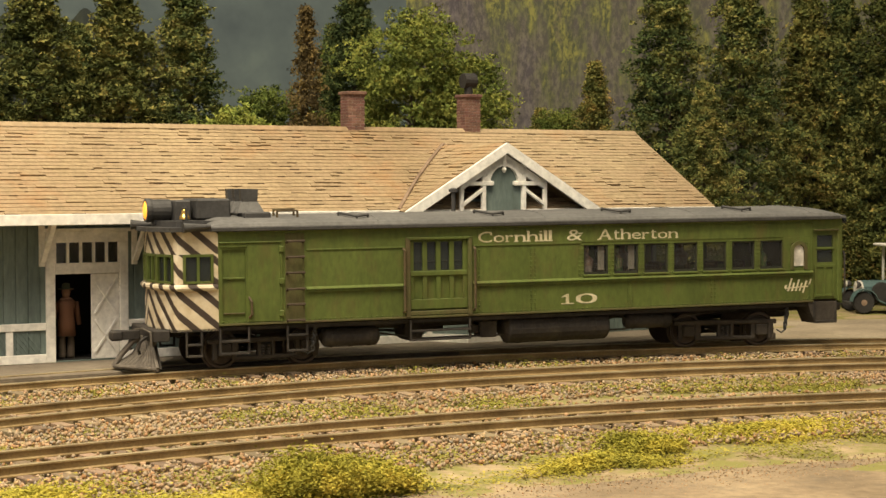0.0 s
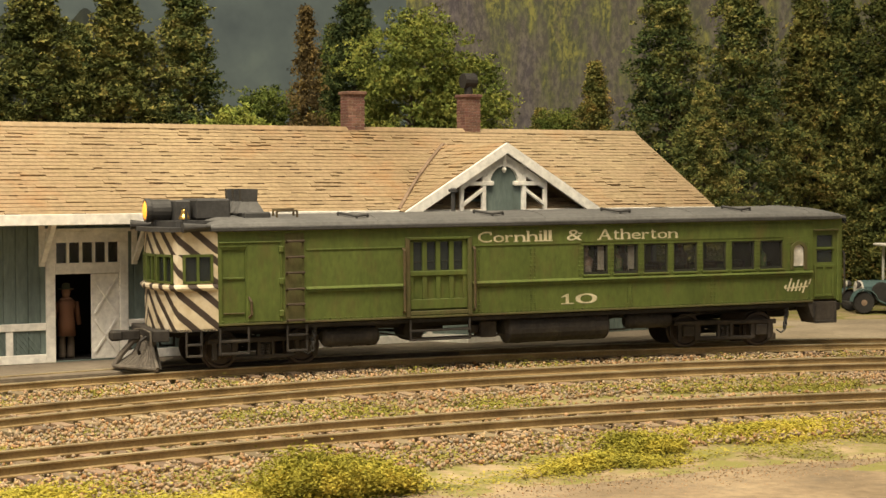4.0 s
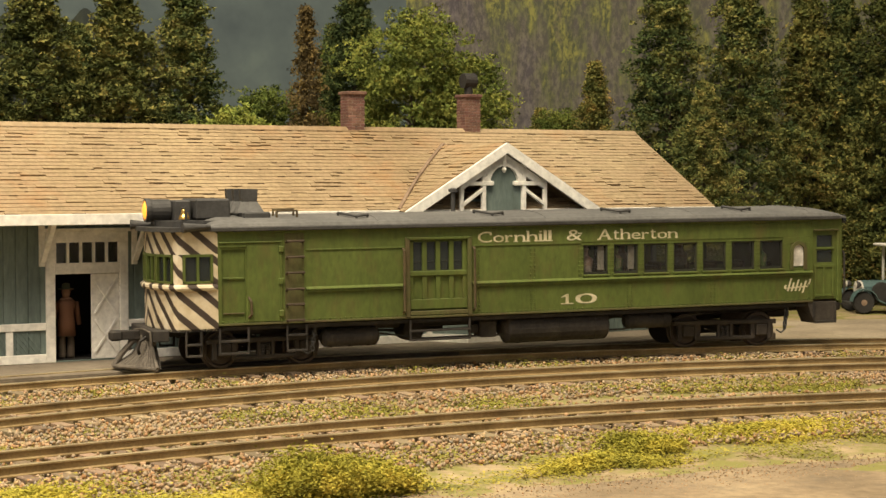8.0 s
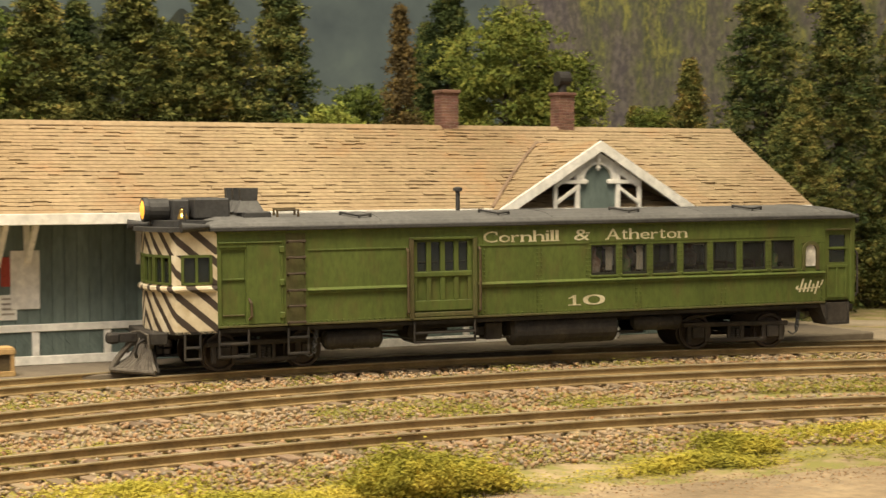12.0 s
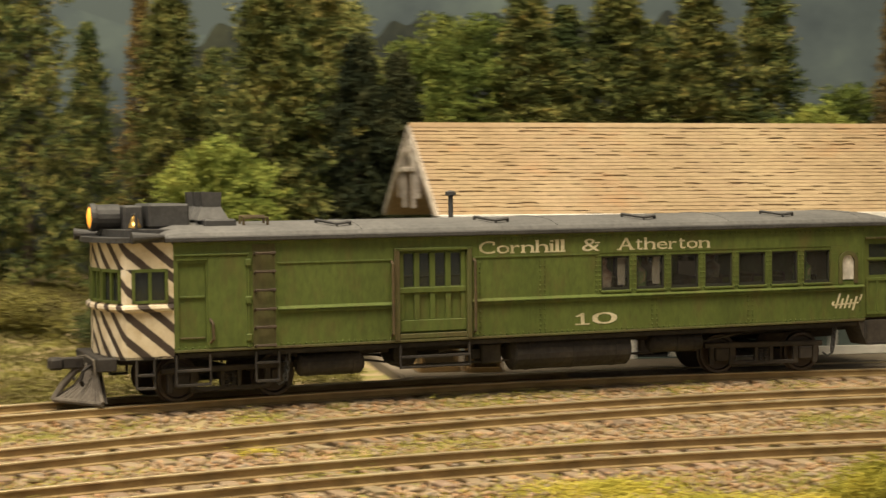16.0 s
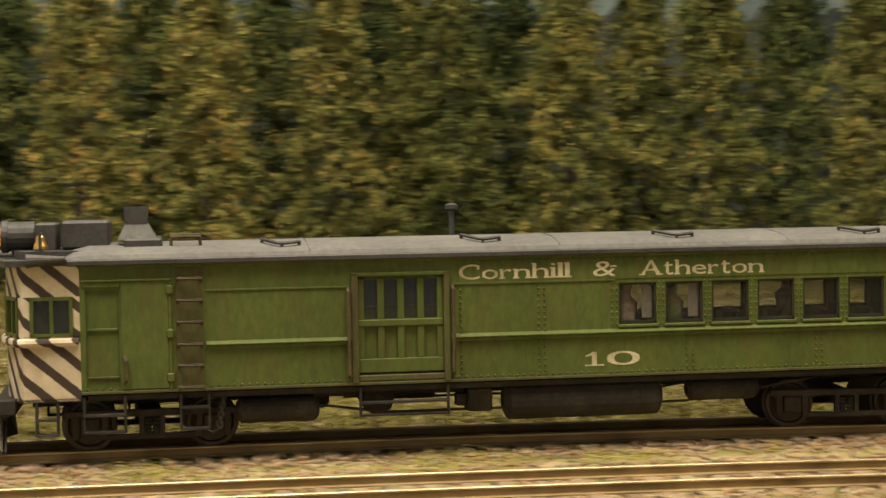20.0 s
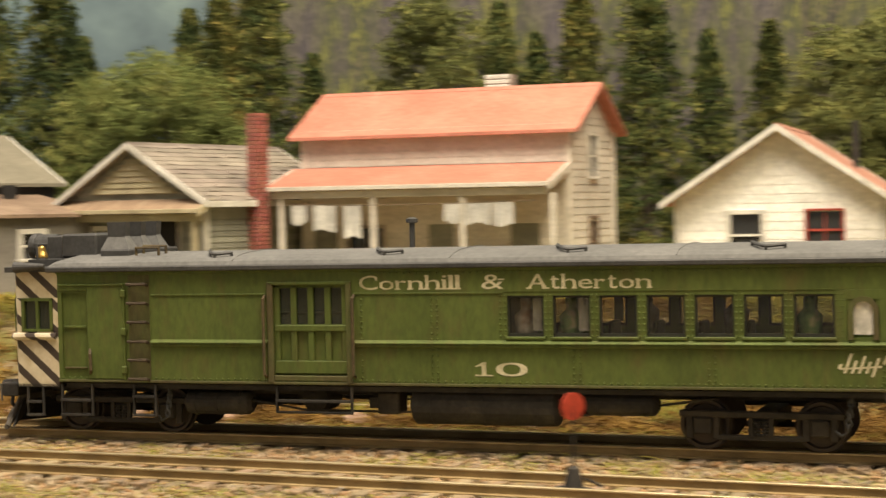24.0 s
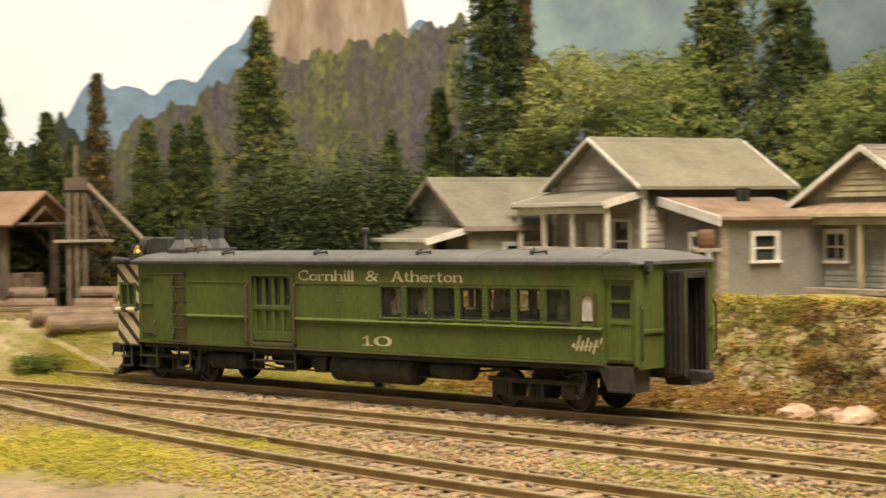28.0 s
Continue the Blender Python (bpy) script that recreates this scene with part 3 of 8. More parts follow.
wall(DEPOT, wall_frame(XR, 0, -90), -YB, 0, 0, ZE + 0.5, [], M_TEAL, pitch=0.3, vertical=True, board="board", gable=1.55)
wall(DEPOT, wall_frame(0, YB, 0), XL, XR, 0, ZE + 0.5, [], M_TEAL, pitch=0.6, vertical=True, board="board")
# floor and partition painted near black for the station's inner shade
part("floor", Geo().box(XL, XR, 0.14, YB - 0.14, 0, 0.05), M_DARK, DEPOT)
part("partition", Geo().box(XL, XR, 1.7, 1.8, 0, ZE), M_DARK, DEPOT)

# roof: slopes, shingle courses, ridge cap, eaves boards
rr = random.Random(4)
FE, RG, BE = (-1.2, ZE), (YR, ZR), (6.7, ZE)
roof = part("roof", slab(XVL, XVR, FE, RG, 0.14), M_STATION_WHITE, DEPOT)
part("back_slope", slab(XVL, XVR, BE, RG, 0.14), M_SHINGLE, roof)
for k in range(25):
    tagged(part("shingle_course", shingle_course(rr, XVL, XVR, FE, RG, k, 25, 0.42), M_SHINGLE, roof), kind="stuff")


def butt_shadows(rng, x0, x1, rows, n):
    """Dark strips in short runs along the courses, painting the shadow under shingle butts."""
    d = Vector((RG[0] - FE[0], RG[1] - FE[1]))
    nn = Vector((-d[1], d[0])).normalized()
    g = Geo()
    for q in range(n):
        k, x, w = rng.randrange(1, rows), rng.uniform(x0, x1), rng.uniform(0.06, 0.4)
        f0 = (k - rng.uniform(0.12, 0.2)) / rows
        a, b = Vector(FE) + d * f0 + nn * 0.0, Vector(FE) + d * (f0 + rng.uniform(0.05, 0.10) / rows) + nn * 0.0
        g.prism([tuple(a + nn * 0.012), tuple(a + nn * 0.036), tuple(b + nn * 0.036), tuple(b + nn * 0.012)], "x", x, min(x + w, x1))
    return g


tagged(part("worn_shingle", butt_shadows(rr, XVL, XVR, 25, 250), M_BUTT_SHADOW, roof, "dark strips painting the shadow under shingle butts"), kind="stuff")
part("ridge_cap", Geo().prism([(YR - 0.16, ZR - 0.05), (YR, ZR + 0.07), (YR + 0.16, ZR - 0.05)], "x", XVL - 0.02, XVR + 0.02), M_SHINGLE, roof)
part("fascia", Geo().box(XVL, XVR, -1.27, -1.2, ZE - 0.24, ZE + 0.02, 0.01), M_STATION_WHITE, roof, "white painted eaves board")
for xv, s0 in ((XVL, -1), (XVR, 1)):
    for pa in (FE, BE):
        d = Vector((RG[0] - pa[0], RG[1] - pa[1])).normalized()
        n = Vector((-d[1], d[0])) if d[0] > 0 else Vector((d[1], -d[0]))
        # shade put into the paint: grey left boards, shingle-toned right boards
        part("bargeboard", Geo().prism([(pa[0] - n[0] * a, pa[1] - n[1] * a) for a in (0.16, 0.0)] + [(RG[0] - n[0] * a, RG[1] - n[1] * a) for a in (0.0, 0.16)], "x", xv, xv + 0.08 * s0), M_GREYWALL if s0 < 0 else M_SHINGLE, roof)


def gable_truss(parent, m, half, rise, paint):
    """White stick-style ornament: arch, king post, brackets and ties, in the plane of a gable."""
    g = Geo()
    n = 14
    for k in range(n + 1):
        c0, s0 = math.cos(math.pi * k / n), math.sin(math.pi * k / n)
        for rx, rz, y in ((0.60, 0.64, -0.05), (0.60, 0.64, 0.07), (0.45, 0.46, 0.07), (0.45, 0.46, -0.05)):
            g.v.append(m @ Vector((rx * c0, y, rz * s0)))
    for k in range(n):
        for q in range(4):
            g.f.append((4 * k + q, 4 * k + (q + 1) % 4, 4 * k + 4 + (q + 1) % 4, 4 * k + 4 + q))
    g.f += [(0, 1, 2, 3), (4 * n + 3, 4 * n + 2, 4 * n + 1, 4 * n)]
    part("arch", g, paint, parent)
    part("pendant", Geo().lathe([(0.03, -0.38), (0.07, -0.30), (0.04, -0.22), (0.08, -0.1), (0.06, 0.2)], m @ Vector((0, -0.02, 0.66)), "z", 8), paint, parent)
    for s0 in (-1, 1):
        b = Geo()
        b.box(min(s0 * 0.58, s0 * 0.70), max(s0 * 0.58, s0 * 0.70), -0.05, 0.06, -1.0, 0.55, 0.01, m)
        b.box(min(s0 * 1.28, s0 * 1.38), max(s0 * 1.28, s0 * 1.38), -0.05, 0.06, -0.75, 0.30, 0.01, m)
        part("post", b, paint, parent)
        part("tie_beam", Geo().box(min(s0 * 0.38, s0 * 1.36), max(s0 * 0.38, s0 * 1.36), -0.06, 0.09, -0.07, 0.04, 0.01, m), paint, parent)
        part("knob", Geo().lathe([(0.02, -0.06), (0.075, -0.03), (0.075, 0.05), (0.02, 0.08)], m @ Vector((s0 * 0.38, 0.02, -0.02)), "z", 8), paint, parent)
        slope = math.degrees(math.atan2(1.8, 3.15))
        L1 = math.hypot(1.38, 1.38 * 1.8 / 3.15)
        part("raking_board", Geo().box(0, L1, -0.05, 0.06, -0.20, 0.0, 0.01, m @ pose(0, 0, 0.80, 0, slope if s0 > 0 else 180 - slope, 0)) if s0 > 0 else Geo().box(-L1, 0, -0.05, 0.06, -0.20, 0.0, 0.01, m @ pose(0, 0, 0.80, 0, -slope, 0)), paint, parent)
        ang = 33 * s0
        part("strut", Geo().box(-0.42, 0.42, -0.05, 0.05, -0.045, 0.045, 0.01, m @ pose(s0 * 1.02, 0, -0.40, 0, -ang * -1, 0)), paint, parent)


# cross gable over the trackside bay
GX, GH, GZ = 10.95, 3.15, 5.42
gf_y = -1.45
gable = part("cross_gable", Geo().prism([(GX - GH, ZE - 0.14), (GX, GZ - 0.14), (GX, GZ), (GX - GH, ZE)], "y", gf_y, YR - 0.5).prism([(GX + GH, ZE - 0.14), (GX, GZ - 0.14), (GX, GZ), (GX + GH, ZE)], "y", gf_y, YR - 0.5), M_SHINGLE, DEPOT, "projecting cross gable with tan shingles")
for s0 in (-1, 1):
    dx, dz = GH * s0, GZ - ZE
    L = math.hypot(GH, dz)
    for k in range(19):
        g = Geo()
        t0, t1 = k / 19, (k + 1) / 19
        zc = ZE + dz * (t0 + t1) / 2
        ymax = -1.2 + (zc - ZE) / (ZR - ZE) * (YR + 1.2) + 0.25
        y = gf_y
        while y < ymax:
            w = min(0.42 * rr.uniform(0.5, 1.6), ymax - y + 0.05)
            lift = rr.uniform(0.022, 0.03) + (0.025 if rr.random() < 0.12 else 0)
            a0, a1 = t0 - rr.uniform(0, 0.012), t1 + 0.004
            nx, nz = s0 * dz / L, GH / L
            P = lambda t, h: (GX + s0 * GH * (1 - t) + nx * h, ZE + dz * t + nz * h)
            g.prism([P(a0, 0.0), P(a0, lift), P(a1, 0.010), P(a1, 0.0)], "y", y + 0.0015, y + w - 0.0015)
            y += w
        tagged(part("shingle_course", g, M_SHINGLE, gable), kind="stuff")
    nx, nz = s0 * dz / L, GH / L
    part("bargeboard", Geo().prism([(GX + s0 * (GH + 0.06), ZE - 0.06), (GX, GZ + 0.02), (GX, GZ - 0.26), (GX + s0 * (GH + 0.06) - s0 * 0.10, ZE - 0.30)], "y", gf_y - 0.09, gf_y), M_STATION_WHITE, gable, "broad white bargeboard")
for s0 in (-1, 1):
    ys = [-1.2 + q * 3.15 for q in (0.0, 0.2, 0.45, 0.7, 0.9, 1.0)]
    part("valley_strip", Geo().path([(GX + s0 * GH * (1 - q) + s0 * 0.10 * math.sin(math.pi * q), -1.2 + q * 3.15 + 0.02, ZE + (GZ - ZE) * q + 0.035) for q in (0.0, 0.2, 0.45, 0.7, 0.9, 1.0)], 0.055, 6), M_BROWNROOF, gable, "brown valley flashing strip")
gable_truss(gable, pose(GX, gf_y + 0.12, 4.35), GH, 1.8, M_STATION_WHITE)
part("gable_panel", Geo().prism([(GX - 0.60, 2.6), (GX + 0.60, 2.6), (GX + 0.60, 4.72), (GX, 5.06), (GX - 0.60, 4.72)], "y", -1.275, -1.20), M_TEAL, gable, "grey-teal arched panel")
# bay under the cross gable
bay = part("bay", Geo().prism([(GX - 1.5, 0.0), (GX - 0.85, -0.85), (GX + 0.85, -0.85), (GX + 1.5, 0.0)], "z", 0, ZE + 0.3), M_TEAL, DEPOT, "grey-teal bay with white base")
part("bay_base", Geo().prism([(GX - 1.56, 0.0), (GX - 0.88, -0.90), (GX + 0.88, -0.90), (GX + 1.56, 0.0)], "z", 0, 0.22), M_STATION_WHITE, bay)
mb = wall_frame(GX, -0.85, 180)
for u in (-0.45, 0.45):
    window(bay, mb, u - 0.3, u + 0.3, 0.95, 2.5, M_STATION_WHITE, 1, 2, 0.09)
for a, b in ((7.1, 8.2), (4.9, 6.0), (14.3, 15.4)):
    window(DEPOT, front, -b, -a, 0.9, 2.5, M_STATION_WHITE, 2, 2, 0.1)
# left gable ornament, its shade put into grey paint instead of white
gable_truss(roof, pose(XVL - 0.02, YR, 4.75, 0, 0, 90), 3.0, 2.0, M_GREYWALL)

# freight door with transom, open leaf
dm = front
doorway = part("doorway", Geo().box(-0.74, 1.36, -0.05, 0.058, 2.92, 3.18, 0.012, dm), M_STATION_WHITE, DEPOT, "white freight doorway with a five-light transom")
part("jamb", Geo().box(-0.74, -0.52, -0.05, 0.06, 0, 2.92, 0.012, dm), M_STATION_WHITE, doorway)
part("jamb", Geo().box(1.12, 1.36, -0.05, 0.06, 0, 2.92, 0.012, dm), M_STATION_WHITE, doorway)
part("transom_bar", Geo().box(-0.52, 1.12, -0.05, 0.06, 2.15, 2.42, 0.012, dm), M_STATION_WHITE, doorway)
for k in range(6):
    u = -0.52 + 1.64 * k / 5
    part("mullion", Geo().box(u - 0.035, u + 0.035, -0.04, 0.045, 2.42, 2.92, 0.008, dm), M_STATION_WHITE, doorway)
for k in range(5):
    u = -0.52 + 1.64 * k / 5
    part("pane", Geo().box(u + 0.035, u + 0.293, -0.03, -0.02, 2.42, 2.92, 0, dm), M_PANE, doorway)
part("cornice", Geo().box(-0.80, 1.42, -0.05, 0.11, 3.18, 3.27, 0.012, dm), M_STATION_WHITE, doorway)
leaf = part("door_leaf", Geo().box(-0.52, 0.20, -0.06, -0.01, 0.03, 2.14, 0.012, dm), M_STATION_WHITE, doorway, "white panelled door leaf")
for z0, z1 in ((0.2, 1.0), (1.15, 2.0)):
    g = Geo()
    for s0 in (1, -1):
        L2 = math.hypot(0.56, z1 - z0)
        g.box(-L2 / 2, L2 / 2, -0.005, 0.03, -0.03, 0.03, 0.006, dm @ pose(-0.16, 0, (z0 + z1) / 2, 0, s0 * math.degrees(math.atan2(z1 - z0, 0.56)), 0))
    part("cross_brace", g, M_STATION_WHITE, leaf)
for u0, u1 in ((1.36, 5.1), (-12.0, -0.74)):
    tr = part("baseboard", Geo().box(u0, u1, 0, 0.07, 0, 0.22, 0.012, dm), M_STATION_WHITE, DEPOT)
    part("chair_rail", Geo().box(u0, u1, 0, 0.08, 0.80, 0.98, 0.012, dm), M_STATION_WHITE, DEPOT)
    k = u0 + 0.9
    while k < u1:
        part("stile", Geo().box(k - 0.09, k + 0.09, 0, 0.06, 0.22, 0.80, 0.01, dm), M_STATION_WHITE, DEPOT)
        k += 1.75
for k in range(30):
    u = 1.44 + 0.118 * k
    part("slat", Geo().prism([(u, 0.24), (u + 0.05, 0.24), (u + 0.45, 0.78), (u + 0.40, 0.78)], "y", 0.024, 0.045, dm), M_TEAL, DEPOT)
# eaves brackets
for u in (-4.9, -4.2, -1.45, 0.9, 3.2, 6.6, 16.6):
    mm = wall_frame(u, 0, 180)
    br = part("bracket", Geo().box(-0.07, 0.07, 0.0, 0.10, 2.35, 3.5, 0.01, mm), M_STATION_WHITE, DEPOT)
    part("brace", Geo().prism([(0.05, 2.45), (0.16, 2.45), (1.1, 3.4), (1.1, 3.55), (0.98, 3.55)], "x", -0.06, 0.06, mm), M_STATION_WHITE, br)
# notices on the left end and front
for m2, u0, u1, z0, z1, mat, lab in ((front, 3.9, 4.6, 1.35, 2.75, M_STATION_WHITE, "white notice board with dark bars"),):
    part("notice_board", Geo().box(u0, u1, 0.025, 0.07, z0, z1, 0.01, m2), mat, DEPOT, lab)

# chimneys
for cx, lab in ((8.5, ""), (12.35, "capped")):
    ch = part("chimney", Geo().box(cx - 0.25, cx + 0.25, 2.62, 3.12, 5.2, 6.85), M_MORTAR, DEPOT, "dark red brick chimney")
    for r in range(16):
        z = 5.55 + r * 0.082
        off = 0.12 if r % 2 else 0.0
        for a, b in ((cx - 0.262, cx - 0.02 - off), (cx - 0.005 - off, cx + 0.235 - off), (cx + 0.25 - off, cx + 0.262)):
            if b - a > 0.03:
                part("brick", Geo().box(a, b, 2.608, 2.66, z, z + 0.072, 0.005), M_CHIMNEY, ch)
        part("brick", Geo().box(cx - 0.262, cx - 0.22, 2.665, 2.9 - off, z, z + 0.072, 0.005), M_CHIMNEY, ch)
        part("brick", Geo().box(cx - 0.262, cx - 0.22, 2.915 - off, 3.12, z, z + 0.072, 0.005), M_CHIMNEY, ch)
    part("chimney_cap", Geo().box(cx - 0.30, cx + 0.30, 2.55, 3.19, 6.85, 6.95, 0.02), M_CHIMNEY, ch)
    if lab:
        part("flue", Geo().rod((cx, 2.87, 6.93), (cx, 2.87, 7.2), 0.13, seg=12), M_SOOT_AND_SHADE, ch)
        part("cowl", Geo().rod((cx - 0.2, 2.87, 7.36), (cx + 0.2, 2.87, 7.36), 0.22, seg=14), M_SOOT_AND_SHADE, ch, "black iron chimney cowl")

# platform along the station front
pl = Geo()
pl.box(-7.4, 19.5, -2.6, 6.5, -0.35, 0.0, 0.03)
PLAT = new("platform", pl.mesh("platform", M_PLATFORM))
PLAT.matrix_basis = pose(-8.5 * S, 42.6 * S, 0.215 * S, 0, 0, 30)
tagged(PLAT, "grey gravel-topped station platform", "platform", kind="structure")


# ---- the railcar ----
M_CARGREEN = surface("weathered_green_paint", (0.086, 0.112, 0.024), (0.070, 0.090, 0.020), (0.104, 0.132, 0.030), rough=0.6, big=0.8, fine=9, bump=0.12, stain=(0.105, 0.072, 0.028), stain_at=0.50, stain_soft=0.25, stain_most=0.6, stretch=(1, 1, 0.4), spec=0.3)
M_CARRUST = surface("rust_streaked_green_paint", (0.088, 0.082, 0.030), (0.080, 0.058, 0.028), (0.092, 0.104, 0.030), rough=0.75, big=1.6, fine=14, bump=0.25, stretch=(1, 1, 0.4))
M_CARDARK = surface("grimy_green_paint", (0.075, 0.105, 0.025), (0.065, 0.070, 0.025), (0.090, 0.125, 0.030), rough=0.7, big=1.2, fine=12, bump=0.15)
M_RUSTY = surface("rust_brown_iron", (0.085, 0.060, 0.030), (0.06, 0.045, 0.025), (0.11, 0.085, 0.04), rough=0.75, big=2, fine=16, bump=0.3)
M_ROOFGREY = surface("grey_canvas_roof", (0.115, 0.112, 0.108), (0.092, 0.090, 0.088), (0.145, 0.14, 0.135), rough=0.75, big=0.45, fine=8, bump=0.25)
M_ROOFDARK = surface("dark_grey_iron", (0.060, 0.058, 0.057), rough=0.6, metal=0.2, big=1.5, fine=14, bump=0.25)
M_BLACK = surface("grimy_black_underframe", (0.036, 0.031, 0.027), (0.024, 0.021, 0.019), (0.062, 0.052, 0.042), rough=0.75, big=1.5, fine=12, bump=0.3)
M_RUNG = surface("dark_rusty_rung", (0.052, 0.036, 0.022), rough=0.7, big=2, fine=16, bump=0.3)
M_STEP = surface("grey_brown_step_paint", (0.055, 0.046, 0.038), rough=0.75, big=1.5, fine=12, bump=0.3)
M_TRUCK = surface("dusty_truck_frame", (0.046, 0.038, 0.031), (0.030, 0.025, 0.021), (0.072, 0.058, 0.045), rough=0.8, big=2, fine=14, bump=0.3)
M_WHEEL = surface("wheel_steel", (0.07, 0.055, 0.045), rough=0.5, metal=0.5, bump=0.2)
M_CREAMLET = surface("cream_lettering", (0.60, 0.535, 0.36), (0.40, 0.35, 0.21), (0.70, 0.64, 0.47), rough=0.7, big=2.2, fine=16, bump=0, stain=(0.20, 0.17, 0.07), stain_at=0.60, stain_soft=0.15, stain_most=0.6)
M_CARGLASS = clear_glass("car_window_glass", (0.055, 0.053, 0.048), 0.06, 0.20)
M_CABGLASS = clear_glass("cab_window_glass", (0.03, 0.035, 0.03), 0.06, 0.7)
M_MILK = surface("milky_glass", (0.62, 0.58, 0.52), rough=0.25, big=2, fine=12, bump=0.05)
M_BRASS = surface("brass", (0.72, 0.45, 0.13), rough=0.3, metal=0.9, big=2, fine=16, bump=0.05)
M_INSIDE = surface("cream_car_interior", (0.62, 0.57, 0.46), rough=0.9, bump=0.1)
M_SASH = surface("dark_sash", (0.030, 0.030, 0.022), rough=0.6, big=2, fine=14, bump=0.1)
M_SEAT = surface("brown_seat", (0.055, 0.036, 0.024), rough=0.8, big=2, fine=14, bump=0.2)
M_CURTAIN = surface("dusty_curtain", (0.34, 0.31, 0.25), rough=0.9, big=2, fine=14, bump=0.2, stretch=(4, 1, 1))
M_PILOT = surface("dusty_grey_pilot", (0.115, 0.098, 0.080), (0.075, 0.063, 0.052), (0.16, 0.14, 0.115), rough=0.85, big=2, fine=14, bump=0.3)
M_BELLOWS = surface("black_bellows", (0.022, 0.017, 0.016), rough=0.9, big=2, fine=14, bump=0.3)


def striped_paint(name, shift):
    """Cream and dark brown warning stripes, sloping down from the nose's middle, chipped and dirty."""
    m, nt, b = node_mat(name)
    coord = nt.nodes.new("ShaderNodeTexCoord").outputs["Object"]
    sep = nt.nodes.new("ShaderNodeSeparateXYZ")
    link(nt, coord, sep.inputs[0])
    w = math_node(nt, "ADD", math_node(nt, "ABSOLUTE", sep.outputs[1]), math_node(nt, "ADD", sep.outputs[0], 9.43 * S))
    p = math_node(nt, "MULTIPLY_ADD", w, 0.85, sep.outputs[2])
    fr = math_node(nt, "FRACT", math_node(nt, "DIVIDE", math_node(nt, "ADD", p, shift * S), 0.50 * S))
    n = noise_tex(nt, coord, 9, 5, 0.65)
    fr2 = math_node(nt, "MULTIPLY_ADD", n, 0.10, math_node(nt, "ADD", fr, -0.05))
    mask = ramp(nt, fr2, [(0.36, (0, 0, 0)), (0.39, (1, 1, 1)), (0.97, (1, 1, 1)), (1.0, (0, 0, 0))])
    n2 = noise_tex(nt, coord, 2.5, 5, 0.6)
    cream = ramp(nt, n2, [(0.3, (0.46, 0.36, 0.22)), (0.6, (0.66, 0.57, 0.42)), (0.8, (0.74, 0.67, 0.54))])
    col = mix(nt, mask, (0.045, 0.030, 0.022), cream)
    link(nt, col, b.inputs["Base Color"])
    b.inputs["Roughness"].default_value = 0.65
    return m


M_STRIPE = striped_paint("warning_stripes", 0.197)
M_STRIPE_TOP = striped_paint("upper_warning_stripes", -0.05)


def glyph(text):
    """The corners and faces of one letter of the built-in font, fitted to a unit square."""
    cu = bpy.data.curves.new("letter", "FONT")
    cu.body, cu.size, cu.resolution_u = text, 1.0, 4
    tmp = new("letter", cu)
    me = bpy.data.meshes.new_from_object(tmp.evaluated_get(bpy.context.evaluated_depsgraph_get()))
    bpy.data.objects.remove(tmp)
    co = np.array([tuple(v.co) for v in me.vertices])
    fs = [tuple(f.vertices) for f in me.polygons]
    bpy.data.meshes.remove(me)
    lo, hi = co.min(0), co.max(0)
    return (co - lo) / np.maximum(hi - lo, 1e-6), fs


# for each letter: width, height as a share of the capitals, where its serifs stand (place, height, reach) and its heavy stems (place, from, to)
LETTERS = {
    "C": (1.30, 1.0, [], [(0.10, 0.25, 0.75), (0.93, 0.66, 0.92)]), "o": (1.0, 0.64, [], [(0.10, 0.2, 0.8), (0.90, 0.2, 0.8)]),
    "r": (0.72, 0.64, [(0.16, 0, 0.26), (0.08, 1, 0.16)], [(0.16, 0, 1)]), "n": (1.02, 0.64, [(0.12, 0, 0.20), (0.88, 0, 0.18), (0.06, 1, 0.12)], [(0.12, 0, 1), (0.88, 0, 0.7)]),
    "h": (1.02, 1.0, [(0.12, 0, 0.20), (0.88, 0, 0.18), (0.06, 1, 0.12)], [(0.12, 0, 1), (0.88, 0, 0.45)]), "i": (0.30, 0.98, [(0.5, 0, 0.85), (0.3, 0.62, 0.5)], [(0.5, 0, 0.64)]),
    "l": (0.30, 1.0, [(0.5, 0, 0.85), (0.3, 1, 0.5)], [(0.5, 0, 1)]), "&": (1.0, 1.0, [(0.88, 0.62, 0.14)], [(0.12, 0.12, 0.4)]),
    "A": (1.45, 1.0, [(0.07, 0, 0.14), (0.90, 0, 0.17)], []), "t": (0.66, 0.86, [(0.72, 0, 0.22)], [(0.40, 0.1, 1)]), "e": (0.98, 0.64, [], [(0.10, 0.2, 0.8)]),
    "1": (0.66, 1.0, [(0.58, 0, 0.50)], [(0.58, 0, 1)]), "0": (1.18, 1.0, [], [(0.10, 0.25, 0.75), (0.90, 0.25, 0.75)])}


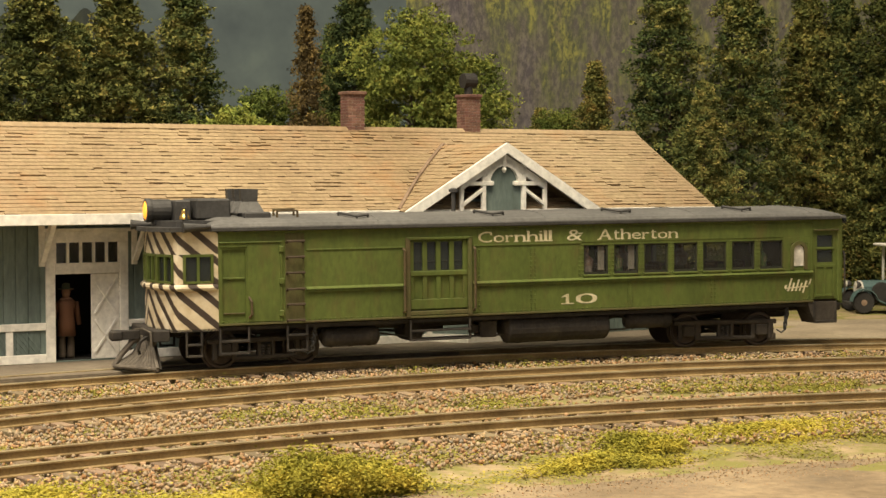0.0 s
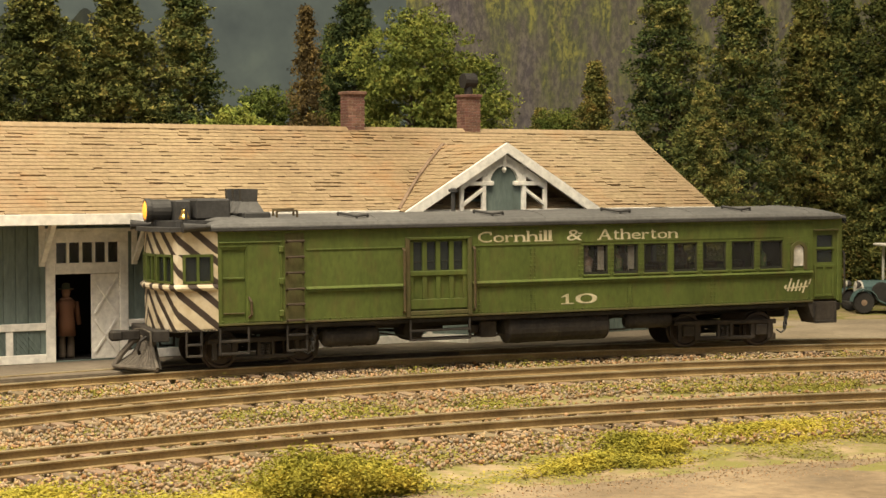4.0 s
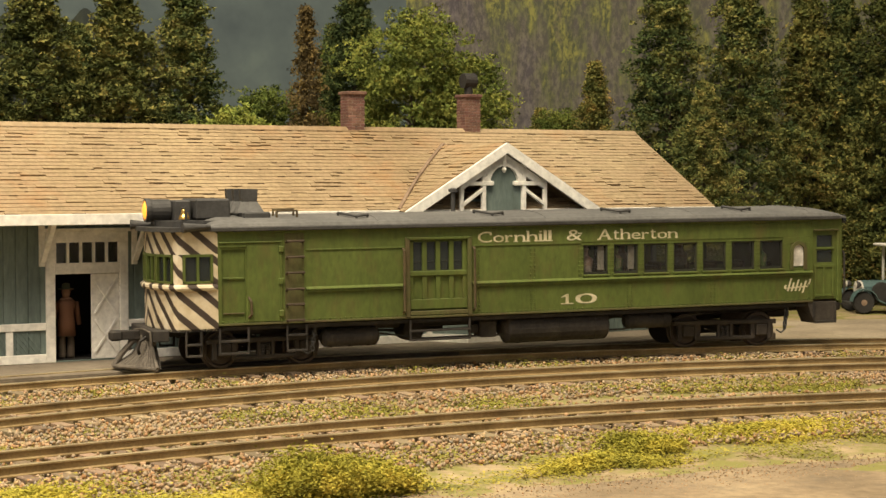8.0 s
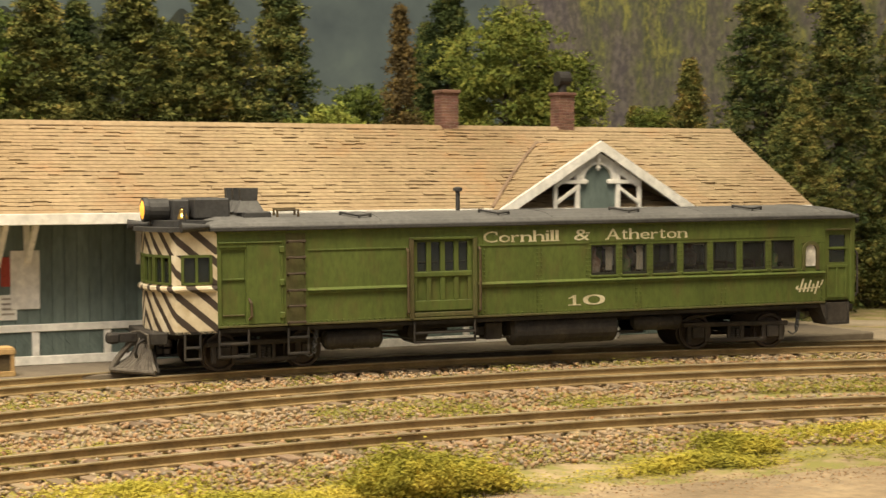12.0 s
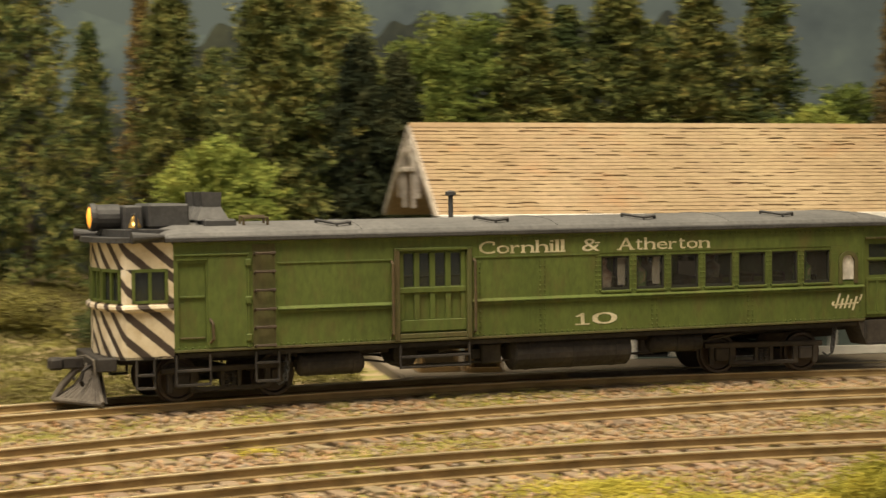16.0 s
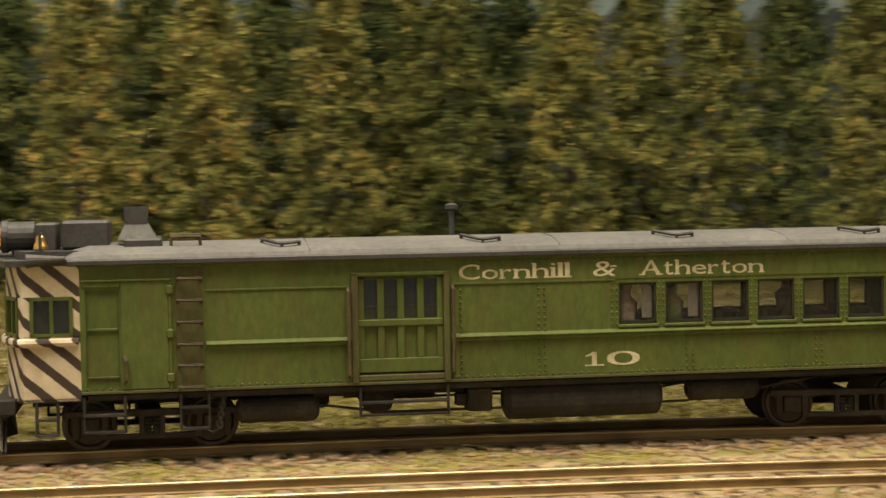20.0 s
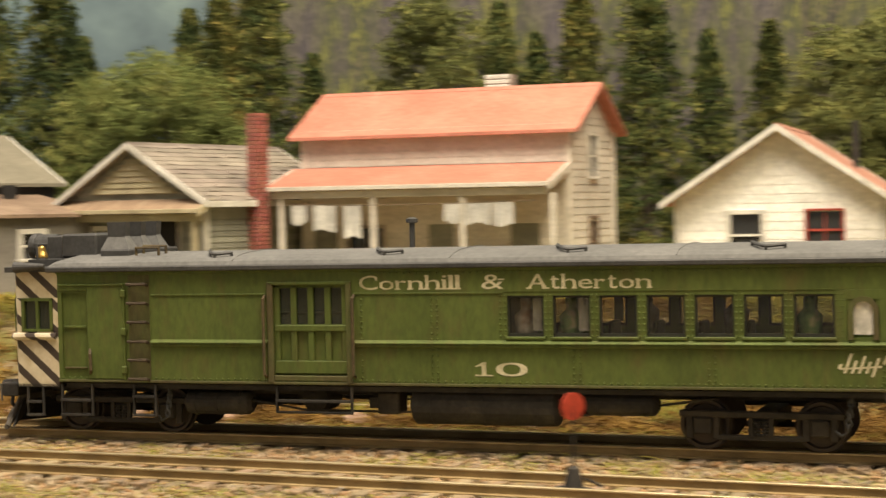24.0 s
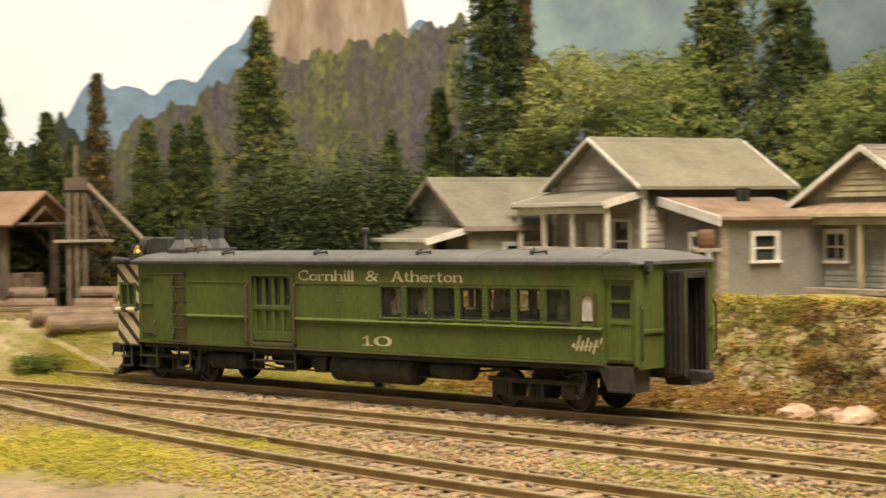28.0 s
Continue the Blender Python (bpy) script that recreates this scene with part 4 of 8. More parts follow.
def lettering(name, text, width, high, mat, parent, m, label="", stem=0.055):
    """Painted serif letters, fitted to a width and height, on the plane given by m (x along, y up, z out)."""
    gap = 0.16
    total = sum(LETTERS[c][0] for c in text) + gap * (len(text) - 1)
    k, x, g = width / total, 0.0, Geo()
    for c in text:
        w, tall, serifs, stems = LETTERS[c]
        co, fs = glyph(c) if c != "1" else (np.zeros((0, 3)), [])
        w, tall = w * k, tall * high
        g.add([m @ Vector((x + w * q[0], tall * q[1], 0.004)) for q in co], fs)
        for at, up, reach in serifs:
            y0 = tall * up - (0.024 if up == 1 else 0.0)
            g.box(x + w * (at - reach), x + w * (at + reach), y0, y0 + 0.024, 0.0, 0.0045, 0, m)
        for at, y0, y1 in stems:
            g.box(x + w * at - stem / 2, x + w * at + stem / 2, tall * y0, tall * y1, 0.0, 0.005, 0, m)
        if c == "1":
            g.prism([(x + w * 0.58, tall), (x + w * 0.58, tall * 0.80), (x + w * 0.10, tall * 0.66), (x + w * 0.10, tall * 0.74)], "z", 0.0, 0.005, m)
        if c == "A":
            g.prism([(x + w * 0.44, tall), (x + w * 0.58, tall), (x + w * 0.97, 0), (x + w * 0.76, 0)], "z", 0.0, 0.005, m)
        x += w + gap * k
    return part(name, g, mat, parent, label)


HW = 1.45          # half the body's width
SILL, EAVE, CROWN = 1.05, 3.26, 3.58
CAR = thing("railcar", 0, 0, 0.25, 0, "green gas-electric model railcar with striped cab and cream lettering", "railcar")
X0, XE = -8.1, 8.03    # body from behind the cab to the vestibule
WIN0, WPITCH, WWIDE, WLOW, WTOP = 1.27, 0.856, 0.69, 1.97, 2.71
BD0, BD1 = -3.38, -1.88            # baggage door opening


def car_wall(side):
    """One side of the body in full thickness, with its window and door openings."""
    y0, y1 = (-HW, -HW + 0.10) if side < 0 else (HW - 0.10, HW)
    ops2 = [(BD0, BD1, 1.12, 2.94)] + [(WIN0 + WPITCH * k, WIN0 + WWIDE + WPITCH * k, WLOW, WTOP) for k in range(7)] + [(7.36, 7.78, 1.97, 2.60), (-8.01, -7.45, 1.12, 2.81)]
    g = Geo()
    zs = sorted({SILL, EAVE, 1.12, 2.94, 2.81, WLOW, WTOP, 2.60})
    for a, b in zip(zs, zs[1:]):
        for p, q in cut(a, b, X0, XE, ops2):
            g.box(p, q, y0, y1, a, b)
    return g


side_near = part("side_panel", car_wall(-1), M_CARGREEN, CAR, "weathered green side with rivets")
side_far = part("side_panel", car_wall(1), M_CARGREEN, CAR, "weathered green side")
for sg, sp in ((-1, side_near), (1, side_far)):
    def yb(d0, d1):
        return (min(sg * (HW + d0), sg * (HW + d1)), max(sg * (HW + d0), sg * (HW + d1)))

    # belt rail with a thin lip, letterboard moulding, sill strip
    for a, b in ((-5.98, -3.53), (-1.74, 7.97)):
        y0, y1 = yb(0, 0.055)
        rail = part("belt_rail", Geo().box(a, b, y0, y1, 1.765, 1.835, 0.014), M_CARGREEN, sp)
        part("belt_lip", Geo().prism([(sg * HW, 1.835), (sg * (HW + 0.085), 1.835), (sg * (HW + 0.085), 1.848), (sg * HW, 1.90)], "x", a - 0.02, b + 0.02), M_CARGREEN, rail)
    for a, b in ((-5.98, -3.53), (-1.74, 1.20)):
        y0, y1 = yb(0, 0.022)
        part("moulding", Geo().box(a, b, y0, y1, 2.75, 2.785, 0.006), M_CARGREEN, sp)
    y0, y1 = yb(0, 0.014)
    part("letterboard", Geo().box(-1.62, 7.97, y0, y1, 2.785, 3.17, 0.004), M_CARGREEN, sp)
    part("end_panel", Geo().box(7.10, 7.97, y0, y1, 2.62, 2.785, 0.004).box(7.10, 7.30, y0, y1, 1.90, 2.62, 0.004).box(7.84, 7.97, y0, y1, 1.90, 2.62, 0.004), M_CARGREEN, sp)
    y0, y1 = yb(0, 0.03)
    part("sill_strip", Geo().box(X0, XE, y0, y1, SILL, SILL + 0.05, 0.008), M_CARRUST, sp)
    part("letterboard_strip", Geo().box(X0, XE, y0, y1, 3.18, EAVE, 0.008), M_CARGREEN, sp)
    # rivet rows, joined: too small to pick apart
    g = Geo()

    def rivet(x, z, d=0.0):
        ys = [d, d + 0.018, d + 0.024]
        g.lathe([(r, sg * q) for r, q in zip((0.023, 0.016, 0.004), ys)], (x, sg * HW, z), "y", 6)
    for x in np.arange(X0 + 0.1, XE, 0.13):
        rivet(x, 1.14)
        if x > -1.5:
            rivet(x, 3.14, 0.014)
    for xx in (-1.58, -0.19, -0.08, 2.50, 2.62, 4.93, 5.04, 7.90):
        for z in np.arange(1.2, 1.74, 0.105):
            rivet(xx, z)
        if xx < 1:
            for z in np.arange(1.92, 2.74, 0.105):
                rivet(xx, z)
    for k in range(8):
        for z in np.arange(1.98, 2.74, 0.105):
            for dx in (-0.045, 0.045):
                rivet(WIN0 - 0.085 + WPITCH * k + dx, z)
    tagged(part("rivets", g, M_CARGREEN, sp), kind="stuff")
    # passenger windows: dark sash, glass, green sill on the belt
    for k in range(7):
        a, b = WIN0 + WPITCH * k, WIN0 + WWIDE + WPITCH * k
        y0, y1 = yb(-0.085, -0.03)
        w = part("window", Geo().box(a, a + 0.04, y0, y1, WLOW, WTOP).box(b - 0.04, b, y0, y1, WLOW, WTOP).box(a, b, y0, y1, WTOP - 0.04, WTOP).box(a, b, y0, y1, WLOW, WLOW + 0.06), M_SASH, sp, "dark window sash")
        y0, y1 = yb(-0.07, -0.06)
        part("pane", Geo().box(a + 0.04, b - 0.04, y0, y1, WLOW + 0.06, WTOP - 0.04), M_CARGLASS, w)
        y0, y1 = yb(-0.03, 0.04)
        part("sill", Geo().box(a - 0.03, b + 0.03, y0, y1, WLOW - 0.05, WLOW, 0.01), M_CARGREEN, w)
        if k in (0, 1):
            y0, y1 = yb(-0.13, -0.12)
            part("blind", Geo().box(b - 0.24, b - 0.06, y0, y1, WLOW + 0.10, WTOP - 0.02), M_CURTAIN, w, "pale window curtain")
    # lavatory window with arched head
    y0, y1 = yb(-0.09, -0.03)
    aw = part("window", Geo().box(7.36, 7.78, y0, y1, 1.97, 2.60), M_CARDARK, sp, "arched milky window")
    cx0, cz0, ro, ri = 7.57, 2.42, 0.255, 0.165
    arch = [(cx0 - ri, 2.02), (cx0 + ri, 2.02)] + [(cx0 + ri * math.cos(a), cz0 + ri * math.sin(a)) for a in np.linspace(0, math.pi, 9)]
    y0, y1 = yb(-0.025, -0.005)
    part("pane", Geo().prism(arch, "y", y0, y1), M_MILK, aw, "milky white glass")
    ring = Geo()
    y0, y1 = yb(-0.02, 0.045)
    for a0, a1 in zip(np.linspace(0, math.pi, 11), np.linspace(0, math.pi, 11)[1:]):
        ring.prism([(cx0 + r * math.cos(a), cz0 + r * math.sin(a)) for r, a in ((ri, a0), (ro, a0), (ro, a1), (ri, a1))], "y", y0, y1)
    for s2 in (-1, 1):
        ring.box(min(cx0 + s2 * ri, cx0 + s2 * ro), max(cx0 + s2 * ri, cx0 + s2 * ro), y0, y1, 1.93, cz0)
    part("frame", ring, M_CARRUST, aw, "rust-stained arched frame")
    # baggage door: recessed, four tall panes over four panels
    y0, y1 = yb(-0.115, -0.09)
    bd = part("baggage_door", Geo().box(BD0, BD1, y0, y1, 1.12, 2.19).box(BD0, BD1, y0, y1, 2.88, 2.94), M_CARGREEN, sp, "sliding baggage door with four tall panes")
    dw = (BD1 - BD0 - 0.10) / 4
    for k in range(5):
        x = BD0 + 0.05 + dw * k
        y0, y1 = yb(-0.09, -0.035)
        part("stile", Geo().box(x - 0.06 if k else BD0, x + 0.06 if k < 4 else BD1, y0, y1, 1.50, 2.90, 0.010), M_CARGREEN, bd)
        if k < 4:
            y0, y1 = yb(-0.10, -0.09)
            part("pane", Geo().box(x + 0.05, x + dw - 0.05, y0, y1, 2.19, 2.88), M_CABGLASS, bd)
            part("glazing_bar", Geo().box(x + 0.05, x + dw - 0.05, yb(-0.09, -0.075)[0], yb(-0.09, -0.075)[1], 2.40, 2.42), M_SASH, bd)
    y0, y1 = yb(-0.09, -0.015)
    part("lock_rail", Geo().box(BD0, BD1, y0, y1, 2.06, 2.18, 0.014), M_CARGREEN, bd)
    part("bottom_rail", Geo().box(BD0, BD1, y0, y1, 1.26, 1.50, 0.010), M_CARGREEN, bd)
    part("threshold", Geo().box(BD0, BD1, yb(-0.09, 0.02)[0], yb(-0.09, 0.02)[1], 1.12, 1.22, 0.012), M_CARRUST, bd)
    y0, y1 = yb(0.0, 0.045)
    part("door_frame", Geo().box(BD0 - 0.12, BD0, y0, y1, 1.08, 3.00, 0.012).box(BD1, BD1 + 0.11, y0, y1, 1.08, 3.00, 0.012), M_CARRUST, sp, "rust-streaked door posts")
    part("door_header", Geo().box(BD0 - 0.10, BD1 + 0.10, y0, yb(0.0, 0.07)[1] if sg > 0 else y1, 2.94, 3.00, 0.010), M_CARGREEN, sp)
    for x in (BD0 - 0.17, BD1 + 0.16):
        part("grab_iron", Geo().path([(x, sg * (HW + 0.01), 1.20), (x, sg * (HW + 0.10), 1.25), (x, sg * (HW + 0.10), 2.68), (x, sg * (HW + 0.01), 2.74)], 0.03), M_RUSTY, sp, "rusty grab iron")
    # engine-room door set into the side, with its two cross bars
    y0, y1 = yb(-0.09, -0.045)
    ed = part("engine_door", Geo().box(-8.01, -7.45, y0, y1, 1.12, 2.81), M_CARGREEN, sp)
    part("door_bar", Geo().box(-7.98, -7.47, yb(-0.045, -0.005)[0], yb(-0.045, -0.005)[1], 2.12, 2.165, 0.008), M_CARGREEN, ed)
    part("door_bar", Geo().box(-7.98, -7.47, yb(-0.045, -0.01)[0], yb(-0.045, -0.01)[1], 1.31, 1.345, 0.008), M_CARRUST, ed)
    part("handle", Geo().path([(-7.38, sg * (HW + 0.01), 1.22), (-7.33, sg * (HW + 0.09), 1.30), (-7.34, sg * (HW + 0.09), 1.60), (-7.38, sg * (HW + 0.01), 1.70)], 0.032), M_RUSTY, sp, "rusty door handle")
    y0, y1 = yb(0.0, 0.028)
    part("hinged_panel", Geo().box(-7.42, -6.62, y0, y1, 1.12, 2.955, 0.010).box(-8.06, -7.42, y0, y1, 2.86, 2.955, 0.010), M_CARGREEN, sp)
    part("door_header", Geo().box(-8.08, -6.58, yb(0, 0.055)[0], yb(0, 0.055)[1], 2.955, 2.99, 0.008), M_CARGREEN, sp)
    part("panel_edge", Geo().box(-6.62, -6.575, yb(0, 0.04)[0], yb(0, 0.04)[1], 1.10, 2.955, 0.008), M_CARGREEN, sp)
    for z in (1.30, 2.05, 2.80):
        part("hinge", Geo().box(-6.66, -6.54, yb(0, 0.07)[0], yb(0, 0.07)[1], z - 0.075, z + 0.075, 0.018), M_CARGREEN, sp)
    # ladder
    lad = part("ladder", Geo().box(-6.50, -6.03, yb(0, 0.012)[0], yb(0, 0.012)[1], 1.1, 3.16, 0.004), M_CARRUST, sp, "grimy ladder of iron rungs")
    for z in (1.13, 1.50, 1.86, 2.24, 2.61, 2.98):
        y = sg * (HW + 0.12)
        part("rung", Geo().path([(-6.46, sg * HW, z - 0.03), (-6.46, y, z), (-6.07, y, z), (-6.07, sg * HW, z - 0.03)], 0.028), M_RUNG, lad)
    # vestibule with its door, two panes over two panels
    y0, y1 = yb(-0.12, -0.05)
    vd = part("vestibule_door", Geo().box(8.03, 8.80, y0, y1, 1.12, 2.09).box(8.03, 8.18, y0, y1, 2.09, 2.94).box(8.68, 8.80, y0, y1, 2.09, 2.94).box(8.18, 8.68, y0, y1, 2.42, 2.50).box(8.18, 8.68, y0, y1, 2.81, 2.94), M_CARGREEN, CAR, "green vestibule door with two panes")
    for z0, z1 in ((2.09, 2.42), (2.50, 2.81)):
        part("pane", Geo().box(8.18, 8.68, yb(-0.10, -0.09)[0], yb(-0.10, -0.09)[1], z0, z1), M_CABGLASS, vd)
    q0, q1 = yb(-0.05, -0.025)
    part("panel_moulding", Geo().box(8.10, 8.72, q0, q1, 1.18, 1.24, 0.006).box(8.10, 8.72, q0, q1, 1.96, 2.03, 0.006).box(8.10, 8.16, q0, q1, 1.24, 1.96, 0.006).box(8.38, 8.44, q0, q1, 1.24, 1.96, 0.006).box(8.66, 8.72, q0, q1, 1.24, 1.96, 0.006), M_CARGREEN, vd)
    part("window_rail", Geo().box(8.14, 8.72, q0, q1, 2.44, 2.48, 0.006), M_CARGREEN, vd)
    part("header", Geo().box(8.03, 8.92, yb(-0.10, 0.0)[0], yb(-0.10, 0.0)[1], 2.94, EAVE), M_CARGREEN, vd)
    part("door_head", Geo().box(8.05, 8.82, yb(-0.05, 0.03)[0], yb(-0.05, 0.03)[1], 2.93, 2.98, 0.008), M_CARRUST, vd)
    part("corner_post", Geo().box(8.80, 8.92, yb(-0.14, 0.0)[0], yb(-0.14, 0.0)[1], 1.05, 2.94, 0.02), M_CARGREEN, vd)
    yi, yo2 = yb(-0.65, 0.0)
    st = part("step", Geo().prism([(7.86, 1.05), (8.76, 1.05), (8.74, 0.48), (8.10, 0.48), (7.98, 0.72)], "y", yi, yo2), M_STEP, CAR, "grey-brown boxed rear step")
    yr = yb(0.0, 0.025)
    part("step_rim", Geo().box(8.10, 8.76, yr[0], yr[1], 0.48, 0.55, 0.008).box(8.69, 8.76, yr[0], yr[1], 0.55, 1.05, 0.008).box(8.02, 8.10, yr[0], yr[1], 0.62, 1.05, 0.008), M_BLACK, st)
    part("grab_iron", Geo().path([(8.97, sg * (HW - 0.05), 1.2), (9.03, sg * (HW - 0.02), 1.3), (9.03, sg * (HW - 0.02), 2.3), (8.97, sg * (HW - 0.05), 2.4)], 0.025), M_BLACK, CAR)

# lettering on both sides
for sg in (-1, 1):
    base = pose(0, sg * (HW + 0.015), 0, 90, 0, 0) if sg < 0 else pose(0, HW + 0.015, 0, 90, 0, 180)
    sp = side_near if sg < 0 else side_far
    off = (lambda x, w: x) if sg < 0 else (lambda x, w: -x - w)
    for word, xx, ww in (("Cornhill", -1.60, 1.98), ("&", 0.80, 0.42), ("Atherton", 1.67, 2.27)):
        lettering("lettering", word, ww, 0.265, M_CREAMLET, sp, base @ pose(off(xx, ww), 2.835, 0), "cream serif railroad name lettering", 0.046)
    lettering("number", "10", 1.03, 0.25, M_CREAMLET, sp, base @ pose(off(0.61, 1.03), 1.25, -0.012), "cream serif road number", 0.085)
    # the small script on the rear quarter becomes slanting bars
    g = Geo()
    ya, yc = sg * HW + (-0.008 if sg < 0 else 0), sg * HW + (0 if sg < 0 else 0.008)
    for dx, h0, h1, w in ((0.0, 0.08, 0.16, 0.06), (0.12, 0.0, 0.34, 0.05), (0.24, 0.0, 0.22, 0.05), (0.36, 0.0, 0.30, 0.05), (0.48, 0.0, 0.20, 0.05), (0.60, -0.06, 0.26, 0.05), (0.72, 0.14, 0.30, 0.05)):
        g.prism([(7.10 + dx + h0 * 0.35, 1.36 + h0), (7.10 + dx + w + h0 * 0.35, 1.36 + h0), (7.10 + dx + w + h1 * 0.35, 1.36 + h1), (7.10 + dx + h1 * 0.35, 1.36 + h1)], "y", ya, yc)
    g.prism([(7.16, 1.42), (7.86, 1.46), (7.86, 1.49), (7.16, 1.45)], "y", ya, yc)
    part("script", g, M_CREAMLET, sp, "cream slanting bars of a small script")

# interior
part("floor", Geo().box(X0 + 0.05, 8.84, -HW + 0.15, HW - 0.15, 1.06, 1.12), M_SEAT, CAR)
part("bulkhead", Geo().box(0.9, 0.98, -HW + 0.1, HW - 0.1, 1.1, 3.2), M_INSIDE, CAR)
part("bulkhead", Geo().box(7.95, 8.0, -HW + 0.1, HW - 0.1, 1.1, 3.2), M_INSIDE, CAR)
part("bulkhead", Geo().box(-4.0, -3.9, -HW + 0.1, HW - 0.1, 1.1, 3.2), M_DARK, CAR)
for k in range(7):
    for y in (-1.0, 0.35):
        x = 1.45 + 0.856 * k
        part("seat", Geo().box(x, x + 0.42, y, y + 0.65, 1.12, 1.55, 0.03).box(x + 0.38, x + 0.48, y, y + 0.65, 1.5, 2.12, 0.03), M_SEAT, CAR)

# roof: a shallow arch with rounded rear end
def roof_arc(half, eave, crown, n=12):
    return [(half * math.cos(a), eave + (crown - eave) * math.sin(a) ** 0.9) for a in np.linspace(0, math.pi, n + 1)]


arc = roof_arc(HW + 0.11, EAVE + 0.08, CROWN)
ring0 = [(HW + 0.11, EAVE), *arc, (-HW - 0.11, EAVE)]
rg = Geo()
stations = [(-8.46, 0.97, 0.25), (-8.2, 1.0, 0.80), (-7.95, 1.0, 1.0), (8.05, 1.0, 1.0), (8.5, 1.0, 0.88), (8.88, 0.98, 0.60), (9.06, 0.95, 0.24)]
for x, ky, kz in stations:
    rg.v += [(x, y * ky, EAVE + (z - EAVE) * kz if z > EAVE + 0.02 else EAVE) for y, z in ring0]
n = len(ring0)
for i in range(len(stations) - 1):
    for j in range(n):
        rg.f.append((i * n + j, i * n + (j + 1) % n, (i + 1) * n + (j + 1) % n, (i + 1) * n + j))
rg.f += [tuple(range(n))[::-1], tuple(range((len(stations) - 1) * n, len(stations) * n))]
roofp = part("roof", rg, M_ROOFGREY, CAR, "matt grey canvas roof")
for sg in (-1, 1):
    part("gutter", Geo().box(-8.3, 8.80, min(sg * (HW + 0.06), sg * (HW + 0.13)), max(sg * (HW + 0.06), sg * (HW + 0.13)), EAVE - 0.03, EAVE + 0.075, 0.02), M_ROOFDARK, roofp)
def roof_z(y):
    a = math.acos(max(-1, min(1, y / (HW + 0.11))))
    return EAVE + 0.08 + (CROWN - EAVE - 0.08) * math.sin(a) ** 0.9
for x in (-4.98, -1.45, 2.08, 5.62):
    ys = [-0.85 - 0.45 * math.sin(math.pi / 2 * min(1, k / 4)) + 0.10 * max(0, k - 5) / 3 for k in range(9)]
    rail = part("roof_handrail", Geo().path([(x + 0.078 * k, ys[k], roof_z(ys[k]) + 0.06) for k in range(9)], 0.034), M_ROOFDARK, roofp, "dark curved roof handrail")
    for k in (0, 4, 8):
        part("stanchion", Geo().rod((x + 0.078 * k, ys[k], roof_z(ys[k]) - 0.02), (x + 0.078 * k, ys[k], roof_z(ys[k]) + 0.075), 0.03, seg=6), M_ROOFDARK, rail)
for x in (-6.55,):
    part("roof_ladder", Geo().path([(x, -1.0, roof_z(-1.0)), (x, -1.0, roof_z(-1.0) + 0.15), (x + 0.5, -1.0, roof_z(-1.0) + 0.15), (x + 0.5, -1.0, roof_z(-1.0))], 0.03).path([(x, -0.7, roof_z(-0.7)), (x, -0.7, roof_z(-0.7) + 0.15), (x + 0.5, -0.7, roof_z(-0.7) + 0.15), (x + 0.5, -0.7, roof_z(-0.7))], 0.03), M_RUSTY, roofp)
vp = part("vent_pipe", Geo().rod((-1.35, 0.75, roof_z(0.75) - 0.05), (-1.35, 0.75, 4.06), 0.055, seg=10), M_ROOFDARK, roofp, "thin dark roof vent pipe")
part("cap", Geo().lathe([(0.05, 4.04), (0.12, 4.06), (0.12, 4.13), (0.04, 4.16)], (-1.35, 0.75, 0), "z", 12), M_ROOFDARK, vp)
for x in (-4.2, 0.2, 4.4, 7.9):
    seam = [(x, y, roof_z(y) + 0.004) for y in np.linspace(-1.5, 1.5, 13)]
    part("roof_seam", Geo().path(seam, 0.012, 5), M_ROOFGREY, roofp)

# cab: striped, rounded nose with windows
def nose(z, k=1.0):
    return [(-8.1, -HW), (-9.04, -HW), (-9.12, -1.36), (-9.36, -0.68), (-9.43, 0.0), (-9.36, 0.68), (-9.12, 1.36), (-9.04, HW), (-8.1, HW)]


plan = nose(0)
ins = [(x + (0.1 if abs(y) < 1.44 else (0.0 if x > -8.5 else 0.08)), y * 0.93) for x, y in plan]
WZ0, WZ1 = 2.05, 2.72
lowc, upc = Geo(), Geo()
for g, z0, z1 in ((lowc, 0.95, WZ0), (upc, WZ1, EAVE + 0.02)):
    n = len(plan)
    for z in (z0, z1):
        g.v += [(x, y, z) for x, y in plan] + [(x, y, z) for x, y in ins]
    for i in range(n - 1):
        g.f += [(i, i + 1, 2 * n + i + 1, 2 * n + i), (n + i + 1, n + i, 3 * n + i, 3 * n + i + 1), (i + 1, i, n + i, n + i + 1), (2 * n + i, 2 * n + i + 1, 3 * n + i + 1, 3 * n + i)]
    g.f += [(0, 2 * n, 3 * n, n), (n - 1, 2 * n - 1, 4 * n - 1, 3 * n - 1)]
cab = part("cab", lowc, M_STRIPE, CAR, "cream and dark brown striped cab front")
part("cab_upper", upc, M_STRIPE_TOP, cab)
# flared lower lip and belt of the cab
part("cab_belt", Geo().path([(x * 1.003, y * 1.012, 1.95) for x, y in plan], 0.075, 8), M_STRIPE, cab)
